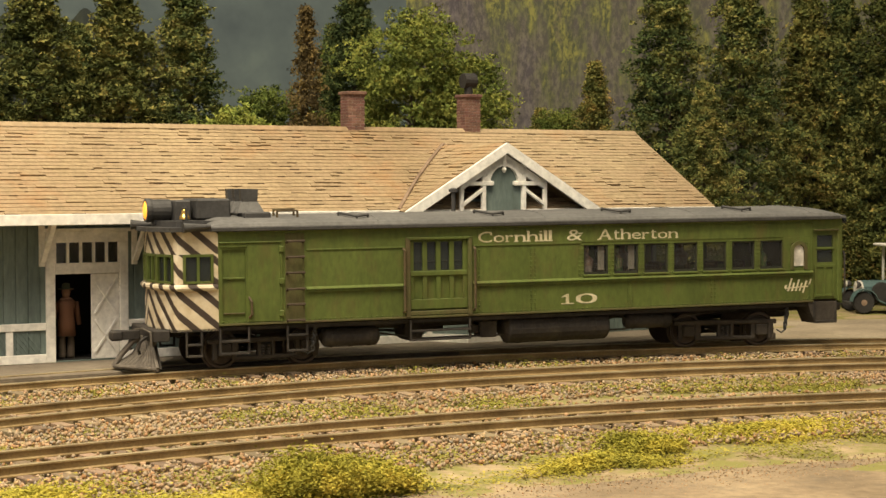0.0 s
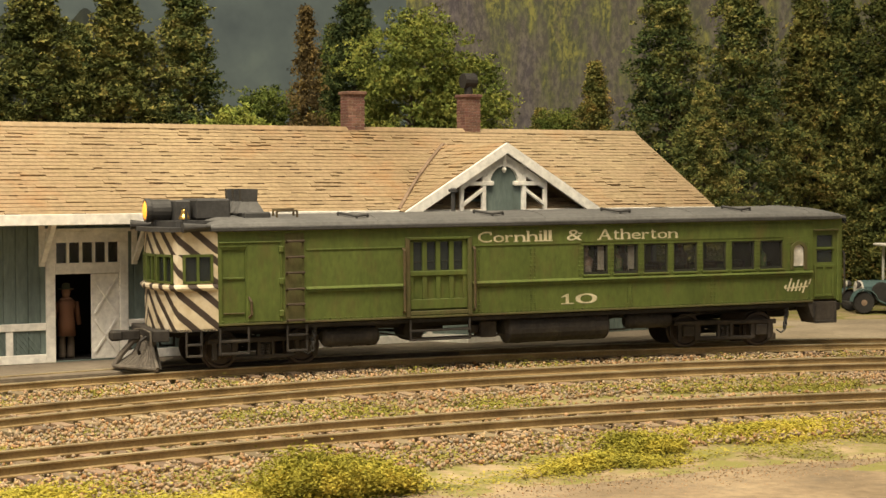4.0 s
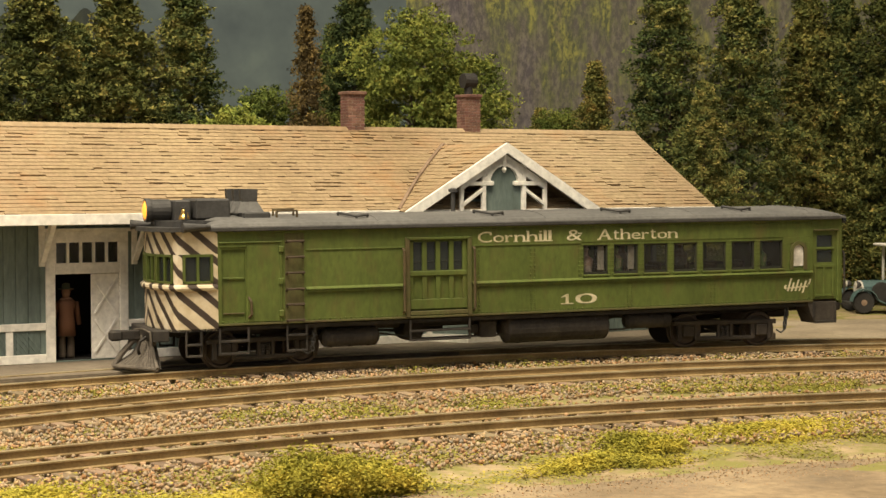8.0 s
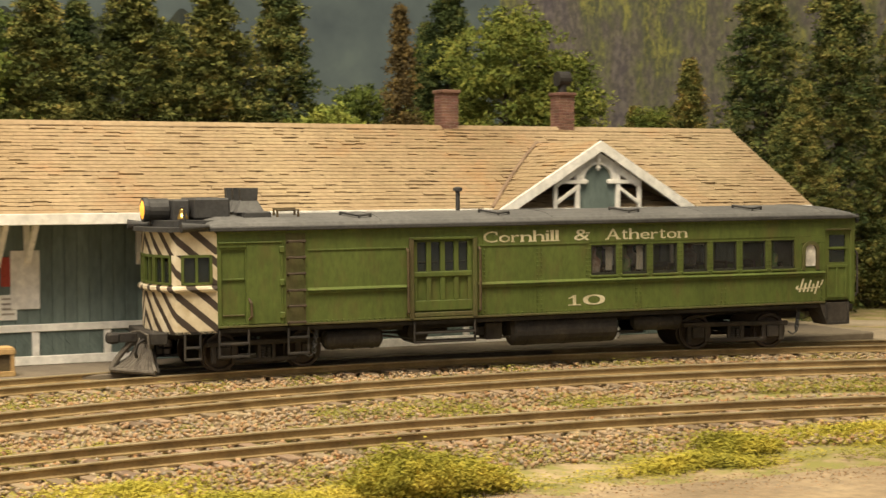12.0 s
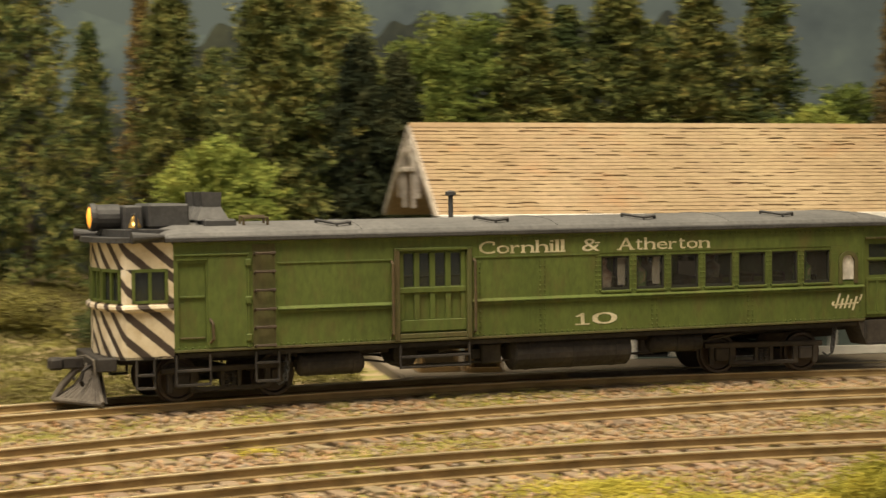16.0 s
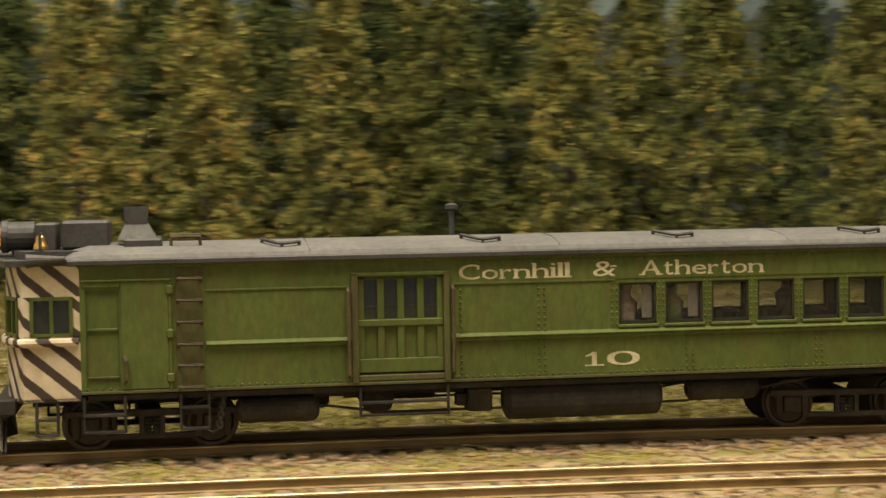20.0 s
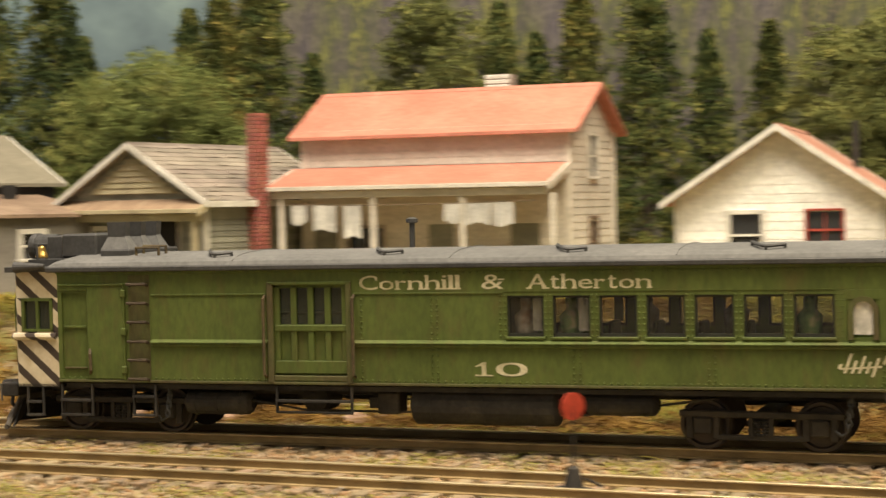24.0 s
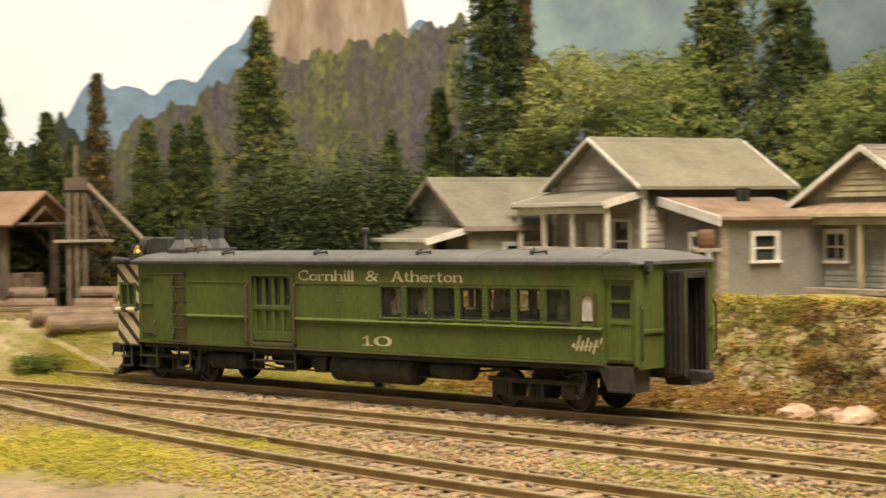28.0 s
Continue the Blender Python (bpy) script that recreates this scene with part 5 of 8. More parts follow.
# window posts and sashes
for i, (a, b) in enumerate(zip(plan, plan[1:])):
    va, vb = Vector((*a, 0)), Vector((*b, 0))
    L = (vb - va).length
    ang = math.degrees(math.atan2(vb.y - va.y, vb.x - va.x))
    m2 = pose(va.x, va.y, 0, 0, 0, ang)
    if i in (1, 6):
        part("corner_post", Geo().box(0.0, L, -0.09, 0.0, WZ0, WZ1, 0, m2), M_STRIPE, cab)
        continue
    wide = 0.115 if L > 0.9 else 0.012
    paint = M_STRIPE if L > 0.9 else M_CARGREEN
    if L > 0.9:
        part("post", Geo().box(0, wide, -0.08, 0.005, WZ0, WZ1, 0.005, m2), paint, cab)
        part("post", Geo().box(L - wide, L, -0.08, 0.005, WZ0, WZ1, 0.005, m2), paint, cab)
    g = Geo().box(wide, L - wide, -0.05, 0.03, WZ0, WZ0 + 0.05, 0, m2).box(wide, L - wide, -0.05, 0.03, WZ1 - 0.06, WZ1, 0, m2).box(wide, wide + 0.06, -0.05, 0.03, WZ0, WZ1, 0, m2).box(L - wide - 0.06, L - wide, -0.05, 0.03, WZ0, WZ1, 0, m2)
    if L > 0.3:
        g.box(L / 2 - 0.03, L / 2 + 0.03, -0.05, 0.02, WZ0, WZ1, 0, m2)
    fr = part("window", g, M_CARGREEN, cab)
    part("pane", Geo().box(wide, L - wide, -0.04, -0.03, WZ0, WZ1, 0, m2), M_CABGLASS, fr)
part("cab_floor", Geo().prism(plan, "z", 0.94, 1.0), M_BLACK, cab)
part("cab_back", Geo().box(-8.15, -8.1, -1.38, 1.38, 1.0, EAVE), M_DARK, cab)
brow = [(x * 1.022 if x < -9 else x, y * 1.06) for x, y in plan]
part("cab_roof", Geo().prism(brow, "z", EAVE - 0.02, EAVE + 0.08).prism([(x * 0.985, y * 0.8) for x, y in plan], "z", EAVE + 0.08, EAVE + 0.22), M_ROOFDARK, cab, "dark grey cab roof brow")

# headlight, horn box, bell, exhausts on the roof
hl = part("headlight", Geo().rod((-9.45, -0.05, 3.72), (-8.9, -0.05, 3.72), 0.26, seg=18).box(-9.3, -9.0, -0.2, 0.1, 3.40, 3.5), M_ROOFDARK, CAR, "black drum headlight with amber glow")
GLOW, nt_, b_ = node_mat("lit_headlight")
b_.inputs["Base Color"].default_value = (0.9, 0.5, 0.1, 1)
b_.inputs["Emission Color"].default_value = (1.0, 0.34, 0.02, 1)
b_.inputs["Emission Strength"].default_value = 1.1
part("lens", Geo().lathe([(0.215, -0.03), (0.14, -0.06), (0.03, -0.075)], (-9.45, -0.05, 3.72), "x", 16), GLOW, hl, "glowing amber lens")
part("rim", Geo().lathe([(0.275, -0.05), (0.285, -0.02), (0.285, 0.05), (0.275, 0.08)], (-9.43, -0.05, 3.72), "x", 18), M_ROOFDARK, hl)
part("radiator_box", Geo().box(-8.88, -8.50, -0.55, 0.55, 3.45, 3.95, 0.03), M_ROOFDARK, CAR)
part("radiator_box", Geo().box(-8.42, -7.6, -0.75, 0.75, 3.5, 3.98, 0.04), M_ROOFDARK, CAR, "dark grey rooftop radiator box")
bell = part("bell", Geo().lathe([(0.13, 0.0), (0.12, 0.05), (0.085, 0.12), (0.07, 0.2), (0.03, 0.24)], (-8.75, -0.95, 3.52), "z", 14), M_BRASS, CAR, "brass bell")
part("bell_yoke", Geo().path([(-8.75, -1.12, 3.3), (-8.75, -1.12, 3.78), (-8.75, -0.78, 3.78), (-8.75, -0.78, 3.4)], 0.025), M_ROOFDARK, bell)
part("horn", Geo().rod((-8.95, -1.62, 3.34), (-8.3, -1.58, 3.36), 0.12, 0.045, 14), M_ROOFDARK, CAR)
part("horn", Geo().rod((-9.7, 0.55, 3.38), (-9.2, 0.5, 3.38), 0.12, 0.045, 14), M_ROOFDARK, CAR)
ex = part("exhaust_base", Geo().box(-7.36, -6.70, -1.02, 1.02, 3.38, 3.66, 0.03), M_ROOFDARK, CAR, "grey exhaust housing with three stacks")
for y in (-0.64, 0.0, 0.64):
    part("exhaust_cowl", Geo().add([(-7.46, y - 0.20, 3.64), (-6.80, y - 0.20, 3.64), (-6.80, y + 0.20, 3.64), (-7.46, y + 0.20, 3.64), (-7.33, y - 0.09, 3.92), (-6.95, y - 0.09, 3.92), (-6.95, y + 0.09, 3.92), (-7.33, y + 0.09, 3.92)], [(0, 1, 5, 4), (1, 2, 6, 5), (2, 3, 7, 6), (3, 0, 4, 7), (4, 5, 6, 7), (3, 2, 1, 0)]), M_ROOFGREY, ex)
    part("exhaust", Geo().prism([(-7.33, 3.91), (-6.95, 3.91), (-6.93, 4.20), (-7.35, 4.20)], "y", y - 0.10, y + 0.10), M_ROOFDARK, ex)

# rear end and bellows
part("end_wall", Geo().box(8.88, 8.96, -HW + 0.03, -0.55, 1.0, EAVE).box(8.88, 8.96, 0.55, HW - 0.03, 1.0, EAVE).box(8.88, 8.96, -0.55, 0.55, 3.0, EAVE), M_CARGREEN, CAR, "green rear end wall")
part("end_belt", Geo().box(8.96, 9.02, -HW + 0.03, -0.6, 1.77, 1.86, 0.01).box(8.96, 9.02, 0.6, HW - 0.03, 1.77, 1.86, 0.01), M_CARGREEN, CAR)
bel = part("diaphragm", Geo().box(8.96, 9.0, -0.54, 0.54, 0.85, 3.12), M_BELLOWS, CAR, "black folded rear diaphragm")
for k in range(6):
    x = 9.0 + 0.07 * k
    e = 0.04 if k % 2 else 0.0
    part("fold", Geo().box(x, x + 0.07, -0.52 - e, -0.38 - e, 0.85, 3.08 + e, 0.02).box(x, x + 0.07, 0.38 + e, 0.52 + e, 0.85, 3.08 + e, 0.02).box(x, x + 0.07, -0.42, 0.42, 2.94 + e, 3.08 + e, 0.02), M_BELLOWS, bel)
part("face_plate", Geo().box(9.42, 9.47, -0.48, -0.36, 0.80, 3.08, 0.01).box(9.42, 9.47, 0.36, 0.48, 0.80, 3.08, 0.01).box(9.42, 9.47, -0.36, 0.36, 2.94, 3.08, 0.01), M_BLACK, bel)
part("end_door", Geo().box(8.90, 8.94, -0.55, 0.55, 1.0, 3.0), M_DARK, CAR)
mk = part("marker_lamp", Geo().rod((9.08, -1.25, 3.12), (9.08, -1.25, 3.34), 0.10, seg=12), M_ROOFDARK, CAR, "round grey marker lamp")
part("lens", Geo().lathe([(0.07, 0.0), (0.06, -0.03)], (9.08, -1.35, 3.23), "y", 10), M_CABGLASS, mk)
part("bracket", Geo().path([(8.94, -1.2, 3.06), (9.08, -1.25, 3.10)], 0.03), M_BLACK, mk)

# underframe
part("centre_sill", Geo().box(-9.0, 8.9, -0.35, 0.35, 0.74, 0.96, 0.02), M_BLACK, CAR)
part("side_sill", Geo().box(-8.0, 8.80, -1.36, -1.22, 0.93, 1.02).box(-8.0, 8.80, 1.22, 1.36, 0.93, 1.02), M_BLACK, CAR)
def tank(name, x0, x1, y, z, r, label=""):
    t = part(name, Geo().lathe([(r * 0.55, x0 - 0.10), (r * 0.9, x0 - 0.04), (r, x0), (r, x1), (r * 0.9, x1 + 0.04), (r * 0.55, x1 + 0.10)], (0, y, z), "x", 20), M_BLACK, CAR, label)
    for k in range(3):
        xx = x0 + (x1 - x0) * (0.12 + 0.38 * k)
        part("strap", Geo().lathe([(r + 0.012, xx - 0.03), (r + 0.012, xx + 0.03)], (0, y, z), "x", 20), M_BLACK, t)
    part("hanger", Geo().box(x0 + 0.15, x0 + 0.22, y - 0.03, y + 0.03, z, 0.9).box(x1 - 0.22, x1 - 0.15, y - 0.03, y + 0.03, z, 0.9), M_BLACK, t)
    return t
tank("air_tank", -5.40, -4.15, -1.0, 0.64, 0.23, "black air reservoir")
tank("fuel_tank", -0.66, 2.04, -0.95, 0.66, 0.37, "large black fuel tank")
tank("air_tank", 2.70, 3.85, -1.05, 0.73, 0.21, "black air reservoir")
tank("air_tank", -5.0, -3.8, 0.95, 0.62, 0.24)
tank("fuel_tank", 0.0, 2.2, 0.85, 0.62, 0.34)
part("brake_cylinder", Geo().lathe([(0.10, -0.62), (0.27, -0.58), (0.30, -0.50), (0.30, 0.1), (0.10, 0.16)], (-2.95, 0.0, 0.70), "y", 20), M_BLACK, CAR)
part("equipment_box", Geo().box(-1.42, -0.98, -1.15, -0.7, 0.48, 0.90, 0.03).box(-1.62, -1.42, -1.05, -0.8, 0.58, 0.80, 0.02), M_BLACK, CAR)
part("equipment_box", Geo().box(-2.3, -1.75, 0.5, 1.1, 0.55, 0.84, 0.03), M_BLACK, CAR)
for y in (-0.55, 0.55):
    part("truss_rod", Geo().path([(-5.2, y * 1.9, 0.86), (-2.9, y * 1.9, 0.52), (2.6, y * 1.9, 0.52), (5.0, y * 1.9, 0.86)], 0.025), M_BLACK, CAR)
def stirrup(x0, x1, low, rungs):
    for sg in (-1, 1):
        y = sg * (HW - 0.03)
        s2 = part("stirrup_step", Geo().path([(x0, y, 1.0), (x0, y, low), (x1, y, low), (x1, y, 1.0)], 0.032), M_BLACK, CAR, "thin black stirrup step")
        for z in rungs:
            part("tread", Geo().box(x0, x1, y - 0.09, y + 0.09, z - 0.02, z + 0.02), M_BLACK, s2)
stirrup(-8.85, -8.50, 0.38, (0.38, 0.64))
stirrup(-8.06, -7.38, 0.40, (0.40, 0.69))
stirrup(-6.44, -5.97, 0.41, (0.41, 0.78))
stirrup(-3.36, -1.82, 0.52, (0.74,))
for x, n0, z0 in ((-5.72, 7, 0.95), (7.35, 8, 1.0)):
    g = Geo()
    for k in range(n0):
        zc = z0 - 0.085 * k
        loop = [(0.045 * math.cos(q * math.pi / 5), 0.07 * math.sin(q * math.pi / 5)) for q in range(11)]
        g.path([(x - 0.012 * k, -1.27 + p, zc + q) if k % 2 else (x - 0.012 * k + p, -1.27, zc + q) for p, q in loop], 0.023, 5)
    g.path([(x - 0.1, -1.27, z0 - 0.085 * n0), (x - 0.2, -1.27, z0 - 0.085 * n0 - 0.06), (x - 0.3, -1.2, z0 - 0.085 * n0 + 0.02)], 0.022, 5)
    part("safety_chain", g, M_ROOFDARK, CAR, "rusty hanging chain")

# pilot and couplers
pil = part("pilot", Geo().box(-9.56, -9.40, -0.75, 0.75, 0.56, 0.72, 0.03), M_PILOT, CAR, "dusty grey slatted pilot")
for sg in (-1, 1):
    for k in range(11):
        q = k / 10
        foot = Vector((-10.22 + 0.72 * q, sg * 1.22 * q, 0.10))
        head = Vector((-9.60 + 0.10 * q, sg * 0.72 * q, 0.66))
        mid = (foot + head) / 2 + Vector((0.10 * (1 - q), 0, -0.05))
        part("pilot_bar", Geo().path([head, mid, foot], [0.035, 0.05, 0.058], 6), M_PILOT, pil)
    # black sheet added behind the bars to darken the gaps between them
    part("pilot_back", Geo().add([(-9.50, 0, 0.66), (-10.08, 0, 0.10), (-9.42, sg * 1.16, 0.10), (-9.44, sg * 0.70, 0.66), (-9.46, 0, 0.66), (-10.04, 0, 0.08), (-9.38, sg * 1.16, 0.08), (-9.40, sg * 0.70, 0.66)], [(0, 1, 2, 3), (4, 5, 6, 7), (0, 1, 5, 4), (1, 2, 6, 5), (2, 3, 7, 6), (3, 0, 4, 7)]), M_BLACK, pil)
    part("pilot_foot", Geo().path([(-10.24, 0, 0.09), (-9.50, sg * 1.24, 0.09)], 0.055, 8), M_PILOT, pil)
part("pilot_ridge", Geo().path([(-9.52, 0, 0.74), (-9.80, 0, 0.66), (-10.08, 0, 0.36), (-10.26, 0, 0.08)], 0.07, 8), M_PILOT, pil)
for x, d in ((-9.65, -1), (9.20, 1)):
    cp2 = part("coupler", Geo().box(min(x, x + d * 0.45), max(x, x + d * 0.45), -0.1, 0.1, 0.70, 0.92, 0.02), M_BLACK, CAR)
    part("knuckle", Geo().box(min(x + d * 0.40, x + d * 0.7), max(x + d * 0.40, x + d * 0.62), -0.15, 0.14, 0.68, 0.93, 0.05), M_BLACK, cp2)
part("buffer_beam", Geo().box(-9.58, -9.2, -1.25, 1.25, 0.72, 0.98, 0.02), M_BLACK, CAR)
part("uncoupling_lever", Geo().path([(-9.62, -1.20, 0.62), (-9.64, -1.20, 0.95), (-9.66, -0.35, 0.98), (-9.78, -0.12, 0.94)], 0.022, 5), M_PILOT, CAR, "thin grey uncoupling lever")
part("air_hose", Geo().path([(-9.6, 0.45, 0.8), (-9.76, 0.45, 0.72), (-9.82, 0.44, 0.52), (-9.76, 0.40, 0.42)], 0.04), M_BLACK, CAR)
part("air_hose", Geo().path([(-9.6, -0.6, 0.8), (-9.75, -0.6, 0.7), (-9.8, -0.58, 0.5), (-9.75, -0.5, 0.4)], 0.04), M_BLACK, CAR)

# trucks
TRUCKS, WHEELSETS = [], []
WR = 0.45
def truck(x, base):
    tk = new("truck")
    tk.empty_display_size = 0.002
    tk.parent = CAR
    tk["label"] = "black four-wheel truck"
    tk.matrix_basis = pose(x * S, 0, 0)
    for sg in (-1, 1):
        y = sg * 0.98
        fr = Geo()
        fr.box(-base / 2 - 0.42, base / 2 + 0.42, y - 0.06, y + 0.06, 0.60, 0.72, 0.02)
        fr.box(-base / 2 + 0.25, base / 2 - 0.25, y - 0.05, y + 0.05, 0.20, 0.30, 0.02)
        for s2 in (-1, 1):
            xx = s2 * base / 2
            fr.box(xx - 0.30, xx - 0.18, y - 0.05, y + 0.05, 0.22, 0.66, 0.015).box(xx + 0.18, xx + 0.30, y - 0.05, y + 0.05, 0.22, 0.66, 0.015)
            fr.box(xx - 0.16, xx + 0.16, y - 0.07 + 0.02 * sg, y + 0.07 + 0.02 * sg, 0.30, 0.60, 0.03)
        fr.box(-0.22, -0.14, y - 0.05, y + 0.05, 0.24, 0.66).box(0.14, 0.22, y - 0.05, y + 0.05, 0.24, 0.66)
        part("side_frame", fr, M_TRUCK, tk)
        for s2 in (-0.07, 0.07):
            part("spring", Geo().lathe([p for q in range(5) for p in ((0.055, 0.28 + q * 0.06), (0.078, 0.31 + q * 0.06))], (s2, y, 0.0), "z", 8), M_BLACK, tk)
    part("bolster", Geo().box(-0.2, 0.2, -0.95, 0.95, 0.42, 0.66, 0.02), M_BLACK, tk)
    for s2 in (-1, 1):
        g = Geo()
        g.rod((0, -1.0, 0), (0, 1.0, 0), 0.06, seg=10)
        for sg in (-1, 1):
            y = sg * 0.74
            ys = [(0.10, y - 0.09 * sg), (WR - 0.08, y - 0.09 * sg), (WR + 0.03, y - 0.08 * sg), (WR + 0.03, y - 0.05 * sg), (WR, y - 0.04 * sg), (WR - 0.01, y + 0.07 * sg), (WR - 0.07, y + 0.07 * sg), (WR - 0.10, y + 0.01 * sg), (0.14, y), (0.12, y + 0.06 * sg), (0.05, y + 0.06 * sg)]
            g.lathe(ys, (0, 0, 0), "y", 24)
            for q in range(5):
                a = q * 2 * math.pi / 5
                g.rod((0.22 * math.cos(a), y - 0.02 * sg, 0.22 * math.sin(a)), (0.22 * math.cos(a), y + 0.025 * sg, 0.22 * math.sin(a)), 0.045, seg=6)
        ws = part("wheelset", g, M_WHEEL, tk)
        ws.matrix_basis = pose(s2 * base / 2 * S, 0, WR * S)
        WHEELSETS.append((ws, s2 * base / 2))
    TRUCKS.append((tk, x))
truck(-7.0, 2.1)
truck(5.75, 2.05)
M_BEIGE = surface("beige_board_wall", (0.60, 0.55, 0.475), (0.50, 0.455, 0.385), (0.67, 0.62, 0.545), rough=0.9, big=0.9, fine=9, bump=0.35, piece=0.08)
M_PLANK = surface("weathered_plank", (0.27, 0.22, 0.17), (0.19, 0.155, 0.12), (0.36, 0.30, 0.235), rough=0.9, big=1.5, fine=12, bump=0.4, piece=0.15, stretch=(1, 1, 4))
M_ANNEX = surface("grey_stucco", (0.19, 0.175, 0.155), (0.155, 0.14, 0.125), (0.23, 0.21, 0.185), rough=0.95, big=0.9, fine=10, bump=0.4)
M_TANROOF = surface("tan_board_roof", (0.27, 0.185, 0.12), (0.20, 0.135, 0.09), (0.34, 0.25, 0.165), rough=0.9, big=0.9, fine=9, bump=0.3, stretch=(1, 4, 1))
M_RUSTWOOD = surface("rusty_barrel_wood", (0.16, 0.085, 0.05), rough=0.85, big=2, fine=12, bump=0.4)
M_REDTRIM = surface("red_window_paint", (0.36, 0.06, 0.04), rough=0.7, big=2, fine=12, bump=0.1)


def cottage(name, x, y, z, turn, L, W, eave, ridge, mat, roofmat, label, over=0.3, pitch=0.2, side_ops=(), gable_ops=(), far_ops=(), trim=None, shakes=False, cap=True, edge=0.15, lip=0.036, rake=None):
    """A gabled house. x runs along the ridge, y from the near eaves to the far; the gable ends face -x and +x."""
    h = thing(name, x, y, z, turn, label, "house", "village houses")
    trim = trim or M_WHITE
    g = ridge - eave
    wall(h, wall_frame(0, 0, 180), -L, 0, 0, eave, list(side_ops), mat, pitch, lip=lip)
    wall(h, wall_frame(0, 0, 90), 0, W, 0, eave, list(gable_ops), mat, pitch, gable=g, lip=lip)
    wall(h, wall_frame(L, 0, -90), -W, 0, 0, eave, list(far_ops), mat, pitch, gable=g, lip=lip)
    wall(h, wall_frame(0, W, 0), 0, L, 0, eave, [], mat, 0.6)
    sl = g / (W / 2)
    fe, rg2, be = (-over, eave - over * sl + 0.14), (W / 2, ridge + 0.14), (W + over, eave - over * sl + 0.14)
    roof2 = part("roof", slab(-over, L + over, fe, rg2, 0.1), roofmat, h)
    part("far_slope", slab(-over, L + over, be, rg2, 0.1), roofmat, roof2)
    if cap:
        part("ridge_cap", Geo().prism([(W / 2 - 0.12, ridge + 0.08), (W / 2, ridge + 0.19), (W / 2 + 0.12, ridge + 0.08)], "x", -over - 0.02, L + over + 0.02), roofmat, roof2)
    if shakes:
        r3 = random.Random(9)
        for k in range(13):
            tagged(part("shake_course", shingle_course(r3, -over, L + over, fe, rg2, k, 13, 0.30), M_SHAKE, roof2), kind="stuff")
    for xv, s0 in ((-over, -1), (L + over, 1)):
        for pa in (fe, be):
            part("bargeboard", Geo().prism([(pa[0], pa[1] - edge), (pa[0], pa[1] + 0.015), (rg2[0], rg2[1] + 0.015), (rg2[0], rg2[1] - edge)], "x", min(xv, xv + 0.07 * s0), max(xv, xv + 0.07 * s0)), rake or trim, roof2)
    part("fascia", Geo().box(-over, L + over, -over - 0.05, -over, fe[1] - edge - 0.02, fe[1] + 0.01, 0.008), roofmat if edge < 0.1 else trim, roof2)
    for cx, cy in ((0, 0), (0, W), (L, 0), (L, W)):
        part("corner_board", Geo().box(cx - 0.08, cx + 0.08, cy - 0.08, cy + 0.08, 0, eave, 0.01), trim, h)
    part("foundation", Geo().box(-0.05, L + 0.05, -0.05, W + 0.05, -0.7, 0.0), M_GREYWALL, h)
    # black floor and partition give the rooms their shade by colour
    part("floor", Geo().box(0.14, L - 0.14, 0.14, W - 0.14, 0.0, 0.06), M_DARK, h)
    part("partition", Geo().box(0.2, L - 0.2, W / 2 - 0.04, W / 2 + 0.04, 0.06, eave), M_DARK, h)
    return h


def shed_porch(h, m, u0, u1, depth, zt, zl, mat, posts, fascia=None, rail=0.0, deck=0.15, name="porch"):
    """A lean-to roof on posts in front of a wall whose axes are m (u along, outward, up)."""
    p = part(name, Geo().prism([(0.03, zt - 0.09), (0.03, zt), (depth, zl), (depth, zl - 0.09)], "x", u0, u1, m), mat, h, "lean-to porch roof")
    fm = fascia or M_WHITE
    part("fascia", Geo().box(u0, u1, depth - 0.03, depth + 0.04, zl - 0.11, zl + 0.01, 0.008, m), fm, p)
    part("beam", Geo().box(u0 + 0.1, u1 - 0.1, depth - 0.28, depth - 0.14, zl - 0.34, zl - 0.12, 0.01, m), fm, p)
    for s0 in (u0, u1):
        part("end_board", Geo().prism([(0.03, zt - 0.2), (0.03, zt + 0.01), (depth, zl + 0.01), (depth, zl - 0.2)], "x", s0 - 0.03, s0 + 0.03, m), fm, p)
    for u in posts:
        part("post", Geo().box(u - 0.07, u + 0.07, depth - 0.28, depth - 0.14, deck, zl - 0.3, 0.01, m), fm, p)
    part("deck", Geo().box(u0, u1, 0.05, depth + 0.1, deck - 0.16, deck, 0.01, m), M_PLANK, p)
    part("skirt", Geo().box(u0 + 0.1, u1 - 0.1, 0.1, depth, -0.7, deck - 0.16, 0, m), M_GREYWALL, p)
    if rail:
        part("rail", Geo().box(u0 + 0.1, u1 - 0.1, depth - 0.24, depth - 0.18, rail, rail + 0.09, 0.01, m), M_WHITE, p)
    return p


M_RUSTROOF = surface("faded_rust_roof", (0.36, 0.175, 0.125), (0.27, 0.13, 0.095), (0.44, 0.235, 0.17), rough=0.85, big=0.8, fine=8, bump=0.3)
